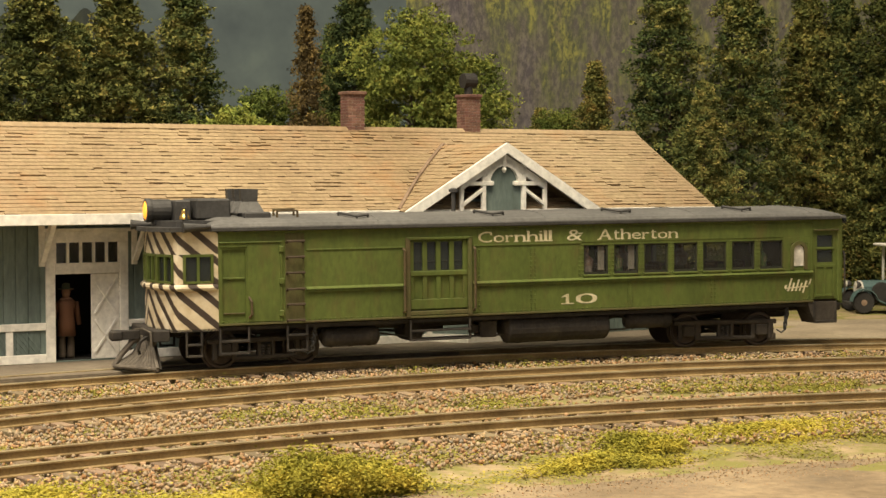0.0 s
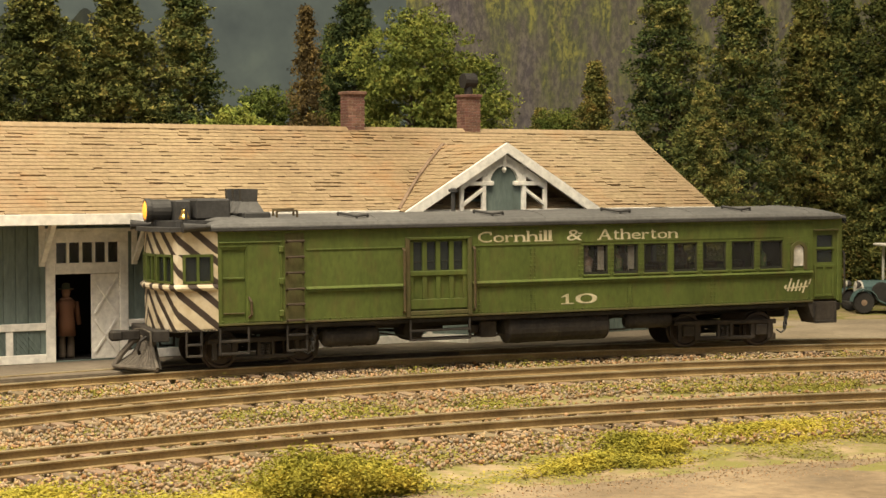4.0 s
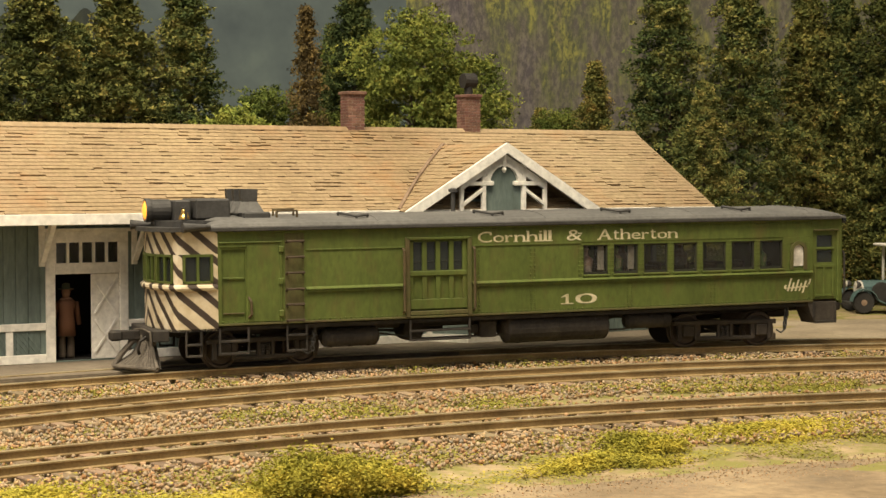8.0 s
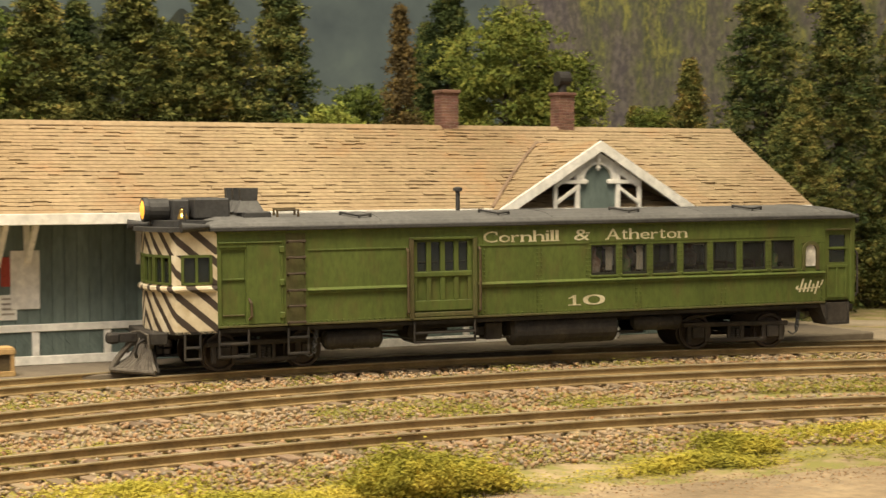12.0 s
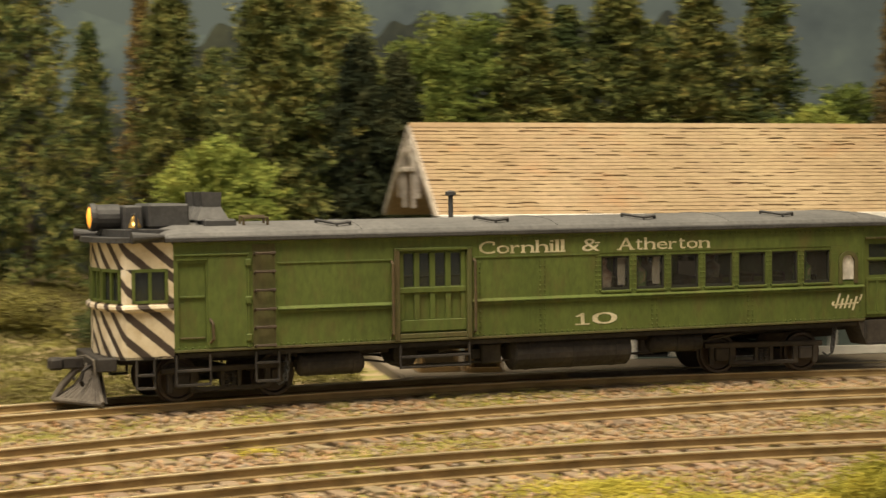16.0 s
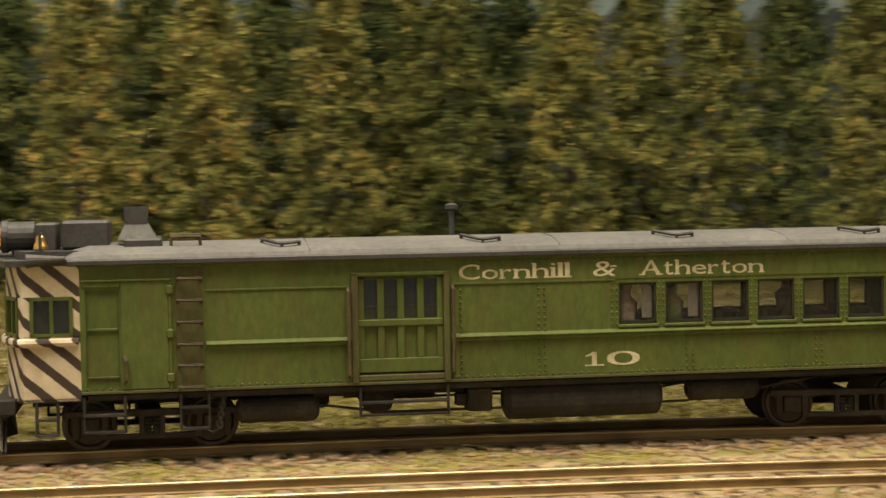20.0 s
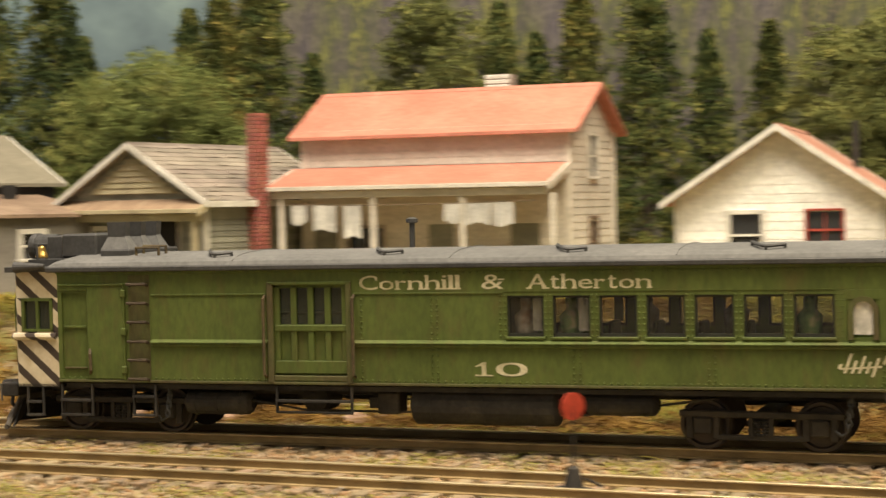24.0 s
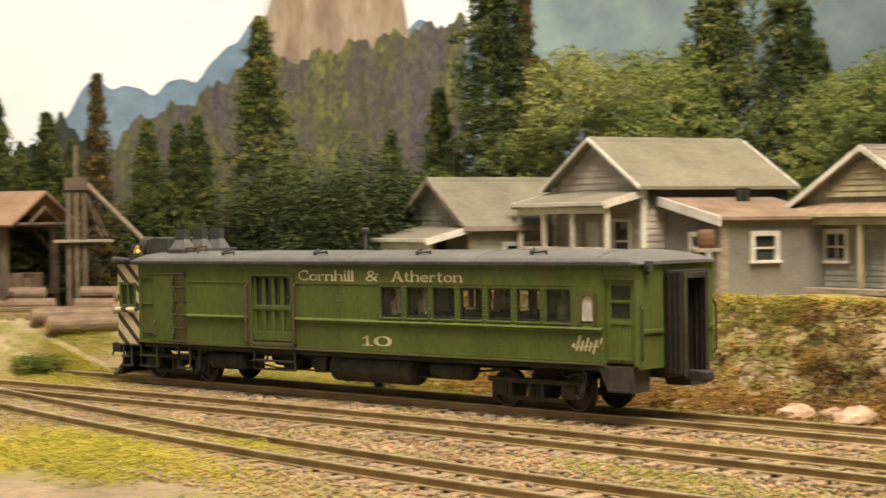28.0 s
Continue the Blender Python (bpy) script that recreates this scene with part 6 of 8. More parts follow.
# white cottage
W1 = cottage("cottage", -43.46, 14.91, 1.95, 157, 6.0, 5.36, 2.80, 4.55, M_CREAM, M_RUSTROOF, "small cream clapboard cottage with rusty brown roof", lip=0.014, over=0.42, pitch=0.24,
             gable_ops=[(1.0, 2.0, 1.42, 2.42), (3.1, 4.0, 1.25, 2.35)])
gm = wall_frame(0, 0, 90)
window(W1, gm, 1.05, 1.95, 1.42, 2.42, M_REDTRIM, 2, 1, 0.06, glass=M_PANE)
window(W1, gm, 3.15, 3.95, 1.25, 2.35, M_WHITE, 1, 2, 0.12)
part("curtain", Geo().prism([(1.1, 2.39), (1.52, 2.39), (1.2, 1.77), (1.1, 1.77)], "y", -0.085, -0.07, gm).prism([(1.9, 2.39), (1.48, 2.39), (1.8, 1.77), (1.9, 1.77)], "y", -0.085, -0.07, gm), M_CLOTH, W1)
part("stovepipe", Geo().rod((3.6, 1.0, 3.4), (3.6, 1.0, 4.9), 0.09, seg=10), M_SOOT_AND_SHADE, W1)

# two-storey house with salmon roofs and a deep porch
R1 = cottage("house", -52.97, 0.05, 1.92, 62.5, 8.5, 4.2, 4.92, 6.15, M_BEIGE, M_REDROOF, "two-storey grey board house with salmon-red sheet roofs and a deep porch", rake=M_REDROOF, lip=0.022, over=0.32, pitch=0.22, trim=M_BEIGE, edge=0.08,
             side_ops=[(-7.6, -6.7, 0.1, 2.2), (-4.9, -4.1, 0.1, 2.2), (-2.6, -1.5, 0.8, 2.1), (-1.1, -0.3, 0.1, 2.2)], far_ops=[(-2.5, -1.8, 3.55, 4.75), (-2.5, -1.8, 0.9, 2.3)])
rm = wall_frame(0, 0, 180)
shed_porch(R1, rm, -8.55, 0.35, 1.9, 3.95, 3.36, M_REDROOF, (-8.6, -5.9, -3.1, -0.1), fascia=M_BEIGE)
for a, b in ((-7.6, -6.7), (-4.9, -4.1), (-1.1, -0.3)):
    part("door", Geo().box(a, b, -0.09, -0.05, 0.1, 2.2, 0.01, rm), M_DARKWALL, R1)
window(R1, rm, -2.6, -1.5, 0.8, 2.1, M_GREYWALL, 2, 2, 0.1)
fm2 = wall_frame(8.5, 0, -90)
window(R1, fm2, -2.5, -1.8, 3.55, 4.75, M_WHITE, 2, 1, 0.08)
window(R1, fm2, -2.5, -1.8, 0.9, 2.3, M_BROWNROOF, 2, 1, 0.08)
rc = part("chimney", Geo().box(5.0, 5.75, 2.6, 3.2, 4.8, 6.75), M_MORTAR, R1, "pale stone chimney stub")
for k in range(4):
    for q in range(3):
        part("stone", Geo().box(4.97 + q * 0.27, 5.22 + q * 0.27, 2.57, 2.64, 6.15 + k * 0.15, 6.28 + k * 0.15, 0.02), M_WHITE, rc)
# washing on the porch
cl = thing("clothesline", -52.97, 0.05, 1.92, 62.5, "porch clothesline hung with white washing", "clothesline")
part("line", Geo().path([(0.35, -1.75, 2.86), (2.5, -1.75, 2.80), (5.3, -1.75, 2.80), (8.1, -1.75, 2.86)], 0.012, 5), M_TWIG, cl)
for a, w, hh in ((0.45, 0.5, 0.55), (1.15, 0.75, 0.75), (2.15, 0.55, 0.95), (5.35, 0.55, 0.55), (6.0, 0.75, 0.6), (6.8, 0.65, 0.65)):
    g = Geo()
    nseg = 6
    for k in range(nseg + 1):
        x0, d0 = a + w * k / nseg, 0.05 * math.sin(k * 1.9 + a)
        lo = 2.82 - hh + 0.05 * math.sin(a * 5 + k)
        g.v += [(x0, -1.75 + d0, lo), (x0, -1.75, 2.82), (x0, -1.73, 2.82), (x0, -1.72 + d0, lo)]
    for k in range(nseg):
        for q in range(4):
            g.f.append((4 * k + q, 4 * k + (q + 1) % 4, 4 * k + 4 + (q + 1) % 4, 4 * k + 4 + q))
    g.f += [(0, 1, 2, 3), (4 * nseg + 3, 4 * nseg + 2, 4 * nseg + 1, 4 * nseg)]
    part("washing", g, M_CLOTH, cl)

# tan cottage with shake roof and tall brick chimney
T1 = cottage("cottage", -49.77, -2.8, 2.35, 144, 6.6, 5.2, 2.62, 4.15, M_DARKWALL, M_SHAKE, "green-grey clapboard cottage with weathered shake roof and brick chimney", over=0.35, pitch=0.17, shakes=True,
             gable_ops=[(3.5, 4.25, 0.95, 1.75), (1.0, 1.9, 0.1, 2.1)], side_ops=[(-5.6, -4.7, 0.9, 2.0)])
tm = wall_frame(0, 0, 90)
window(T1, tm, 3.5, 4.25, 0.95, 1.75, M_WHITE, 2, 2, 0.14)
part("door", Geo().box(1.0, 1.9, -0.09, -0.05, 0.1, 2.1, 0.01, tm), M_DARK, T1)
part("door_frame", Geo().box(0.9, 1.0, -0.05, 0.06, 0.0, 2.2, 0.01, tm).box(1.9, 2.0, -0.05, 0.06, 0.0, 2.2, 0.01, tm).box(0.9, 2.0, -0.05, 0.06, 2.1, 2.2, 0.01, tm), M_GREYWALL, T1)
shed_porch(T1, tm, -0.3, 5.5, 0.70, 2.64, 2.34, M_TANROOF, (0.0, 2.5), fascia=M_TANWALL)
gb = part("gable_board", Geo().prism([(0.9, 2.80), (4.3, 2.80), (2.6, 3.95)], "y", 0.05, 0.075, tm), M_TANWALL, T1, "tan gable boarding")
for k in range(6):
    z0 = 2.82 + k * 0.17
    hw = 1.72 * (1 - (z0 + 0.17 - 2.80) / 1.2)
    if hw > 0.1:
        part("clapboard", Geo().prism([(0.07, z0), (0.125, z0), (0.09, z0 + 0.17), (0.07, z0 + 0.17)], "x", 2.6 - hw - 0.1, 2.6 + hw + 0.1, tm), M_TANWALL, gb)
window(T1, wall_frame(0, 0, 180), -5.6, -4.7, 0.9, 2.0, M_GREYWALL, 2, 2, 0.08)
bc = part("chimney", Geo().box(1.95, 2.4, -0.44, -0.02, -0.5, 5.05), M_MORTAR, T1, "tall red brick chimney")
for r in range(36):
    z0 = 0.9 + r * 0.118
    o = 0.11 if r % 2 else 0.0
    part("brick", Geo().box(1.93, 2.21 - o, -0.46, -0.38, z0, z0 + 0.10, 0.008), M_BRICK, bc)
    part("brick", Geo().box(2.225 - o, 2.42, -0.46, -0.38, z0, z0 + 0.10, 0.008), M_BRICK, bc)
    part("brick", Geo().box(1.93, 2.0, -0.37, -0.05, z0, z0 + 0.10, 0.008), M_BRICK, bc)
for k in range(3):
    place("sack", Geo().box(-0.42, 0.42, -0.25, 0.25, 0, 0.2, 0.09), M_CLOTH, "white filled sack stacked on the porch", "sack", "porch sacks", x=-48.55, y=-3.75, z=2.52 + k * 0.2, turn=60 + k * 9)

# grey house with porch and annex
G2 = cottage("house", -50.95, -11.5, 2.3, 137, 5.3, 5.0, 3.30, 4.68, M_GREYWALL, M_GREYROOF, "weathered grey board house with felt roof, porch and low annex", over=0.32, pitch=0.2, edge=0.09,
             gable_ops=[(0.7, 1.5, 1.0, 2.2), (2.4, 3.3, 0.1, 2.2)])
hm = wall_frame(0, 0, 90)
window(G2, hm, 0.7, 1.5, 1.0, 2.2, M_WHITE, 1, 2, 0.1)
part("door", Geo().box(2.4, 3.3, -0.09, -0.05, 0.1, 2.2, 0.01, hm), M_WHITE, G2)
shed_porch(G2, hm, -0.15, 5.3, 1.5, 3.16, 2.80, M_GREYROOF, (0.0, 1.9, 3.6, 5.1), fascia=M_BEIGE, rail=1.35)
# eaves shade painted on as a dark strip
part("rafter_shade", Geo().box(0.2, 5.4, -0.12, -0.06, 2.7, 3.25), M_SOOT_AND_SHADE, G2, "dark strip painting the shade under the eaves")
y0 = -2.9
anx = part("annex", Geo().box(4.4, 4.54, y0, 0.0, 0, 2.3), M_ANNEX, G2, "low grey stucco annex with white windows")
part("annex_wall", Geo().prism([(y0, 0), (0, 0), (0, 2.8), (y0, 2.25)], "x", 0.80, 0.89), M_ANNEX, anx)
for u0, u1, z0, z1 in ((0.89, 4.4, 0, 1.05), (0.89, 1.9, 1.05, 1.75), (2.65, 4.4, 1.05, 1.75), (0.89, 4.4, 1.75, 2.25)):
    part("annex_wall", Geo().box(u0, u1, y0, y0 + 0.14, z0, z1), M_ANNEX, anx)
part("annex_roof", Geo().prism([(-3.15, 2.22), (0.0, 2.86), (0.0, 2.96), (-3.15, 2.32)], "x", 0.5, 4.75), M_BROWNROOF, G2, "rusty lean-to roof")
part("annex_fascia", Geo().prism([(-3.2, 2.06), (0.0, 2.70), (0.0, 2.98), (-3.2, 2.34)], "x", 0.42, 0.5), M_WHITE, G2)
part("corner_board", Geo().box(0.70, 0.95, -2.95, -2.75, 0, 2.2, 0.01), M_PLANK, G2)
window(G2, wall_frame(0.70, 0, 90), -2.3, -1.55, 1.1, 1.75, M_WHITE, 1, 2, 0.14)
window(G2, wall_frame(0, -2.9, 180), -2.65, -1.9, 1.05, 1.75, M_WHITE, 1, 2, 0.15)
part("smokejack", Geo().rod((3.0, -0.8, 2.6), (3.0, -0.8, 3.2), 0.11, seg=8).rod((3.25, -0.8, 2.6), (3.25, -0.8, 3.2), 0.11, seg=8), M_SOOT_AND_SHADE, G2)
part("annex_base", Geo().box(0.72, 4.6, -2.95, 0, -0.7, 0.0), M_GREYWALL, G2)
br2 = thing("rain_barrel", -47.75, -9.0, 2.2, 20, "brown rain barrel raised on a plank stand", "barrel")
part("barrel", Geo().lathe([(0.20, 1.55), (0.25, 1.66), (0.27, 1.82), (0.25, 1.98), (0.20, 2.08)], (0, 0, 0), "z", 16), M_RUSTWOOD, br2)
part("stand", Geo().box(-0.4, 0.4, -0.4, 0.4, 1.45, 1.55, 0.01).box(-0.36, -0.26, -0.36, -0.26, 0, 1.45).box(0.26, 0.36, -0.36, -0.26, 0, 1.45).box(-0.36, -0.26, 0.26, 0.36, 0, 1.45).box(0.26, 0.36, 0.26, 0.36, 0, 1.45), M_PLANK, br2)

# smaller grey cottage
G1 = cottage("cottage", -52.4, -17.45, 2.0, 137, 5.3, 4.7, 2.45, 3.85, M_DARKWALL, M_GREYROOF, "small dark grey cottage with felt roof and open porch", over=0.3, pitch=0.2, trim=M_PLANK,
             side_ops=[(-2.4, -1.3, 0.75, 1.75)], gable_ops=[(1.6, 2.5, 0.1, 2.0)])
window(G1, wall_frame(0, 0, 180), -2.4, -1.3, 0.75, 1.75, M_WHITE, 2, 1, 0.14)
part("door", Geo().box(1.6, 2.5, -0.09, -0.05, 0.1, 2.0, 0.01, wall_frame(0, 0, 90)), M_DARK, G1)
shed_porch(G1, wall_frame(0, 0, 90), -0.2, 4.9, 1.7, 2.42, 2.02, M_GREYROOF, (0.0, 1.6, 3.2, 4.7))


# ---- backdrop: painted boards behind the woods ----
def painted_sky():
    m, nt, b = node_mat("painted_sky")
    coord = nt.nodes.new("ShaderNodeTexCoord").outputs["Object"]
    sep = nt.nodes.new("ShaderNodeSeparateXYZ")
    link(nt, coord, sep.inputs[0])
    n = noise_tex(nt, coord, 0.06, 4, 0.6)
    az = math_node(nt, "DIVIDE", math_node(nt, "ARCTAN2", math_node(nt, "MULTIPLY", sep.outputs[0], -1), sep.outputs[1]), math.pi)
    f = math_node(nt, "MULTIPLY_ADD", n, 0.10, math_node(nt, "ADD", az, -0.05))
    col = ramp(nt, f, [(0.0, (0.07, 0.085, 0.09)), (0.30, (0.09, 0.12, 0.12)), (0.48, (0.17, 0.22, 0.21)), (0.575, (0.40, 0.46, 0.45)), (0.605, (0.80, 0.83, 0.86)), (1.0, (0.80, 0.83, 0.86))])
    link(nt, col, b.inputs["Base Color"])
    b.inputs["Roughness"].default_value = 0.9
    return m


def arc_wall(name, r, a0, a1, low, top, mat, thick=0.3, step=0.5):
    """An upright board bent round the camera; top(az) gives its upper edge."""
    az = np.arange(a0, a1 + 1e-6, step)
    g = Geo()
    for a in az:
        s2, c2 = math.sin(math.radians(a)), math.cos(math.radians(a))
        h = top(a)
        g.v += [(-r * s2, r * c2, low), (-r * s2, r * c2, h), (-(r + thick) * s2, (r + thick) * c2, h), (-(r + thick) * s2, (r + thick) * c2, low)]
    for i in range(len(az) - 1):
        k = 4 * i
        for j in range(4):
            g.f.append((k + j, k + (j + 1) % 4, k + 4 + (j + 1) % 4, k + 4 + j))
    g.f += [(0, 1, 2, 3), tuple(range(len(g.v) - 4, len(g.v)))[::-1]]
    ob = new(name, g.mesh(name, mat))
    return ob


def wave(a, *terms):
    return sum(h * math.sin(math.radians(a * k + p)) for h, k, p in terms)


tagged(arc_wall("backdrop_sky", 79, -75, 198, -1, lambda a: 40, painted_sky()), "painted grey-blue sky board fading to white", "backdrop", kind="structure")


def painted_mist():
    """Soft cloudy washes, dark green grey that pales to blue grey further round the room."""
    m, nt, b = node_mat("painted_mist")
    coord = nt.nodes.new("ShaderNodeTexCoord").outputs["Object"]
    sep = nt.nodes.new("ShaderNodeSeparateXYZ")
    link(nt, coord, sep.inputs[0])
    n = noise_tex(nt, coord, 0.16, 5, 0.6)
    az = math_node(nt, "DIVIDE", math_node(nt, "ARCTAN2", math_node(nt, "MULTIPLY", sep.outputs[0], -1), sep.outputs[1]), math.pi)
    f = math_node(nt, "MULTIPLY_ADD", n, 0.06, math_node(nt, "ADD", az, -0.03))
    base = ramp(nt, f, [(0.0, (0.105, 0.13, 0.125)), (0.35, (0.105, 0.13, 0.125)), (0.50, (0.16, 0.205, 0.20)), (0.60, (0.21, 0.28, 0.29))])
    cloud = ramp(nt, n, [(0.34, (0.42, 0.46, 0.58)), (0.5, (0.74, 0.78, 0.86)), (0.66, (1.25, 1.30, 1.22))])
    link(nt, mix(nt, 0.9, base, cloud, "MULTIPLY"), b.inputs["Base Color"])
    b.inputs["Roughness"].default_value = 0.95
    return m


M_MIST = painted_mist()
M_BLUE = surface("painted_blue_ridge", (0.17, 0.25, 0.34), (0.13, 0.20, 0.28), (0.23, 0.31, 0.40), rough=0.95, big=0.15, fine=1.2, bump=0)
M_ROCK = surface("painted_rock", (0.31, 0.235, 0.175), (0.19, 0.14, 0.105), (0.46, 0.38, 0.31), rough=0.95, big=0.35, fine=2.2, bump=0, stretch=(2, 2, 0.5))


def painted_woods():
    """Brushed columns of violet grey, olive and yellow green with leaf dabs and thin trunks over them."""
    m, nt, b = node_mat("painted_woods")
    coord = nt.nodes.new("ShaderNodeTexCoord").outputs["Object"]
    column = noise_tex(nt, coord, 0.42, 3, 0.55, (1.2, 1.2, 0.22))
    zone2 = noise_tex(nt, coord, 1.3, 5, 0.65, (1.2, 1.2, 0.5))
    dab = noise_tex(nt, coord, 6.0, 4, 0.7, (1.1, 1.1, 0.5))
    trunk = noise_tex(nt, coord, 2.2, 3, 0.6, (1.2, 1.2, 0.06))
    sel = math_node(nt, "MULTIPLY_ADD", zone2, 0.35, math_node(nt, "MULTIPLY", column, 0.65))
    under = ramp(nt, sel, [(0.40, (0.062, 0.053, 0.060)), (0.48, (0.066, 0.059, 0.052)), (0.56, (0.052, 0.060, 0.030)), (0.66, (0.046, 0.044, 0.038))])
    over = ramp(nt, sel, [(0.38, (0.125, 0.108, 0.115)), (0.46, (0.135, 0.122, 0.095)), (0.52, (0.110, 0.115, 0.052)), (0.57, (0.22, 0.21, 0.055)), (0.61, (0.135, 0.125, 0.062)), (0.68, (0.14, 0.105, 0.082))])
    k = math_node(nt, "MULTIPLY_ADD", zone2, 0.35, math_node(nt, "ADD", dab, -0.175))
    mask = ramp(nt, k, [(0.42, (0, 0, 0)), (0.62, (0.9, 0.9, 0.9))])
    col = mix(nt, mask, under, over)
    dark = ramp(nt, trunk, [(0.30, (0.62, 0.60, 0.64)), (0.44, (1, 1, 1))])
    col = mix(nt, 0.8, col, dark, "MULTIPLY")
    link(nt, col, b.inputs["Base Color"])
    b.inputs["Roughness"].default_value = 0.95
    return m


M_PAINTWOOD = painted_woods()
tagged(arc_wall("backdrop_mist", 78, -75, 110.6, -1, lambda a: 17.5 + wave(a, (1.6, 9, 20), (0.8, 23, 0), (4, 3, 200)) - 8.5 * ease(a, 106.5, 110.6), M_MIST), "painted misty green hillside", "backdrop", kind="structure")
tagged(arc_wall("backdrop_ridge", 77.4, 109, 198, -1, lambda a: 11.9 - 1.3 * ease(a, 115.5, 118) - 4.6 * ease(a, 120.6, 124) + 1.3 * (1 - ease(a, 115.5, 118)) + wave(a, (0.20, 140, 150), (0.20, 263, 0), (0.06, 520, 80)), M_BLUE, step=0.15), "painted hazy blue mountain ridge", "backdrop", kind="structure")
tagged(arc_wall("backdrop_peak", 77, 109.6, 117.2, -1, lambda a: 6 + 13 * ease(a, 109.4, 111.3) * (1 - ease(a, 113.6, 117.2)) + wave(a, (0.5, 140, 0), (0.3, 350, 40)), M_ROCK, step=0.15), "painted tan rock peak", "backdrop", kind="structure")


# ---- woods ----
def conifer_points(rng, h, r, n, lean=0.9):
    """Places in a tall narrow crown: tiers of drooping sprays, ragged outline, gaps."""
    t = rng.uniform(0.03, 1.0, n) ** 0.9
    a = rng.uniform(0, 2 * math.pi, n)
    prof = (1 - t ** 1.5) ** lean * 0.92 + 0.06
    rag = 0.74 + 0.20 * np.sin(a * 3 + t * 19) + 0.16 * np.sin(a * 5 - t * 31 + 1.3) + 0.12 * np.sin(t * 64 + a)
    tier = (t * 13 + 0.5 * np.sin(a * 2) + 0.25 * np.sin(a * 5)) % 1.0
    rr = r * prof * rag * (1.20 - 0.62 * tier) * np.sqrt(rng.uniform(0.28, 1.06, n))
    z = h * t - 0.22 * rr
    return np.stack([rr * np.cos(a), rr * np.sin(a), np.maximum(z, 0.1)], 1)


def crown_points(rng, h, r, n, blobs=17):
    """Places in a broad crown: shells of several uneven boughs."""
    pts = []
    for k in range(blobs):
        a = k * 2.4 + rng.uniform(-0.4, 0.4)
        zz = h * (0.22 + 0.70 * (k + 0.5) / blobs)
        off = r * 0.70 * (1 - 0.75 * ((k + 0.5) / blobs) ** 2)
        br = r * rng.uniform(0.30, 0.50)
        d = rng.normal(size=(n // blobs, 3))
        d /= np.linalg.norm(d, axis=1)[:, None]
        d *= (rng.uniform(0.5, 1.06, len(d)) * br * (1 + 0.22 * np.sin(d[:, 0] * 7 + k) + 0.18 * np.sin(d[:, 2] * 9)))[:, None]
        d[:, 2] *= 0.66
        pts.append(d + (off * math.cos(a), off * math.sin(a), zz))
    p = np.concatenate(pts)
    p[:, 2] = np.maximum(p[:, 2], 0.15)
    return p


def tree(name, kind, h, r, n, leaf, mat, label, seed):
    g = np.random.default_rng(seed)
    ob = thing(name, 0, 0, 0, 0, label, "tree", "woods")
    trunk = Geo()
    top = h * (0.96 if kind == "conifer" else 0.72)
    pts = [(0.05 * math.sin(seed + k), 0.05 * math.cos(2 * seed + k), top * k / 5 - 0.25) for k in range(6)]
    trunk.path(pts, [0.20 * (1 - k / 6.5) * (h / 11) for k in range(6)], 8)
    tk = part("trunk", trunk, M_BARK, ob, "dark brown trunk")
    for k in range(7):
        z0 = top * (0.2 + 0.75 * k / 7)
        a = k * 2.4
        ln = r * (0.7 if kind != "conifer" else 0.75 * (1 - k / 7.5))
        part("limb", Geo().rod((0, 0, z0), (ln * math.cos(a), ln * math.sin(a), z0 + (0.9 if kind != "conifer" else -0.15)), 0.05 * (h / 11), 0.015, 5, False), M_BARK, tk)
    each = 20
    mid = conifer_points(g, h, r, n // each) if kind == "conifer" else crown_points(g, h, r, n // each)
    d = g.normal(size=(len(mid), each, 3))
    d /= np.linalg.norm(d, axis=2)[..., None]
    d *= g.uniform(0.35, 1.0, (len(mid), each, 1)) * g.uniform(0.7, 1.35, (len(mid), 1, 1)) * np.array([0.25, 0.25, 0.17])
    v, f = leaves((mid[:, None, :] + d).reshape(-1, 3), leaf, g)
    c = new("crown", fast_mesh("crown", v, f, mat))
    c.parent = ob
    return ob


PROTO = {
    "dark": tree("conifer", "conifer", 12.5, 2.9, 46000, 0.066, M_DARK_LEAF, "tall dark green model conifer with ragged clumped foliage", 1),
    "dark2": tree("conifer", "conifer", 11.0, 2.7, 40000, 0.065, M_DARK_LEAF, "tall dark green model conifer with ragged clumped foliage", 2),
    "autumn": tree("conifer", "conifer", 12.0, 2.7, 44000, 0.066, M_AUTUMN, "tall model conifer flecked with orange and olive foliage", 3),
    "autumn2": tree("conifer", "conifer", 10.5, 2.35, 38000, 0.064, M_AUTUMN, "narrow model conifer flecked with orange and olive foliage", 4),
    "rust": tree("conifer", "conifer", 11.5, 1.6, 20000, 0.064, M_RUST_TREE, "slim rusty brown model conifer with thin foliage", 5),
    "green": tree("broadleaf_tree", "broad", 9.5, 2.9, 46000, 0.063, M_GREEN, "fresh green model broadleaf tree with open crown", 6),
    "olive": tree("broadleaf_tree", "broad", 9.5, 2.9, 46000, 0.063, M_OLIVE_LEAF, "dark olive model broadleaf tree with dense crown", 9),
    "light": tree("broadleaf_tree", "broad", 5.6, 2.2, 32000, 0.06, M_LIGHT_GREEN, "light green model broadleaf tree with open crown", 7),
    "fir": tree("conifer", "conifer", 9.0, 2.6, 40000, 0.066, M_SHADE_FIR, "near-black model fir filling the unlit gap beside the station", 11),
    "soft": tree("broadleaf_tree", "broad", 7.4, 3.1, 56000, 0.05, M_SOFT_GREEN, "soft grey-green model tree with rounded lacy crown", 8),
}
USED = set()


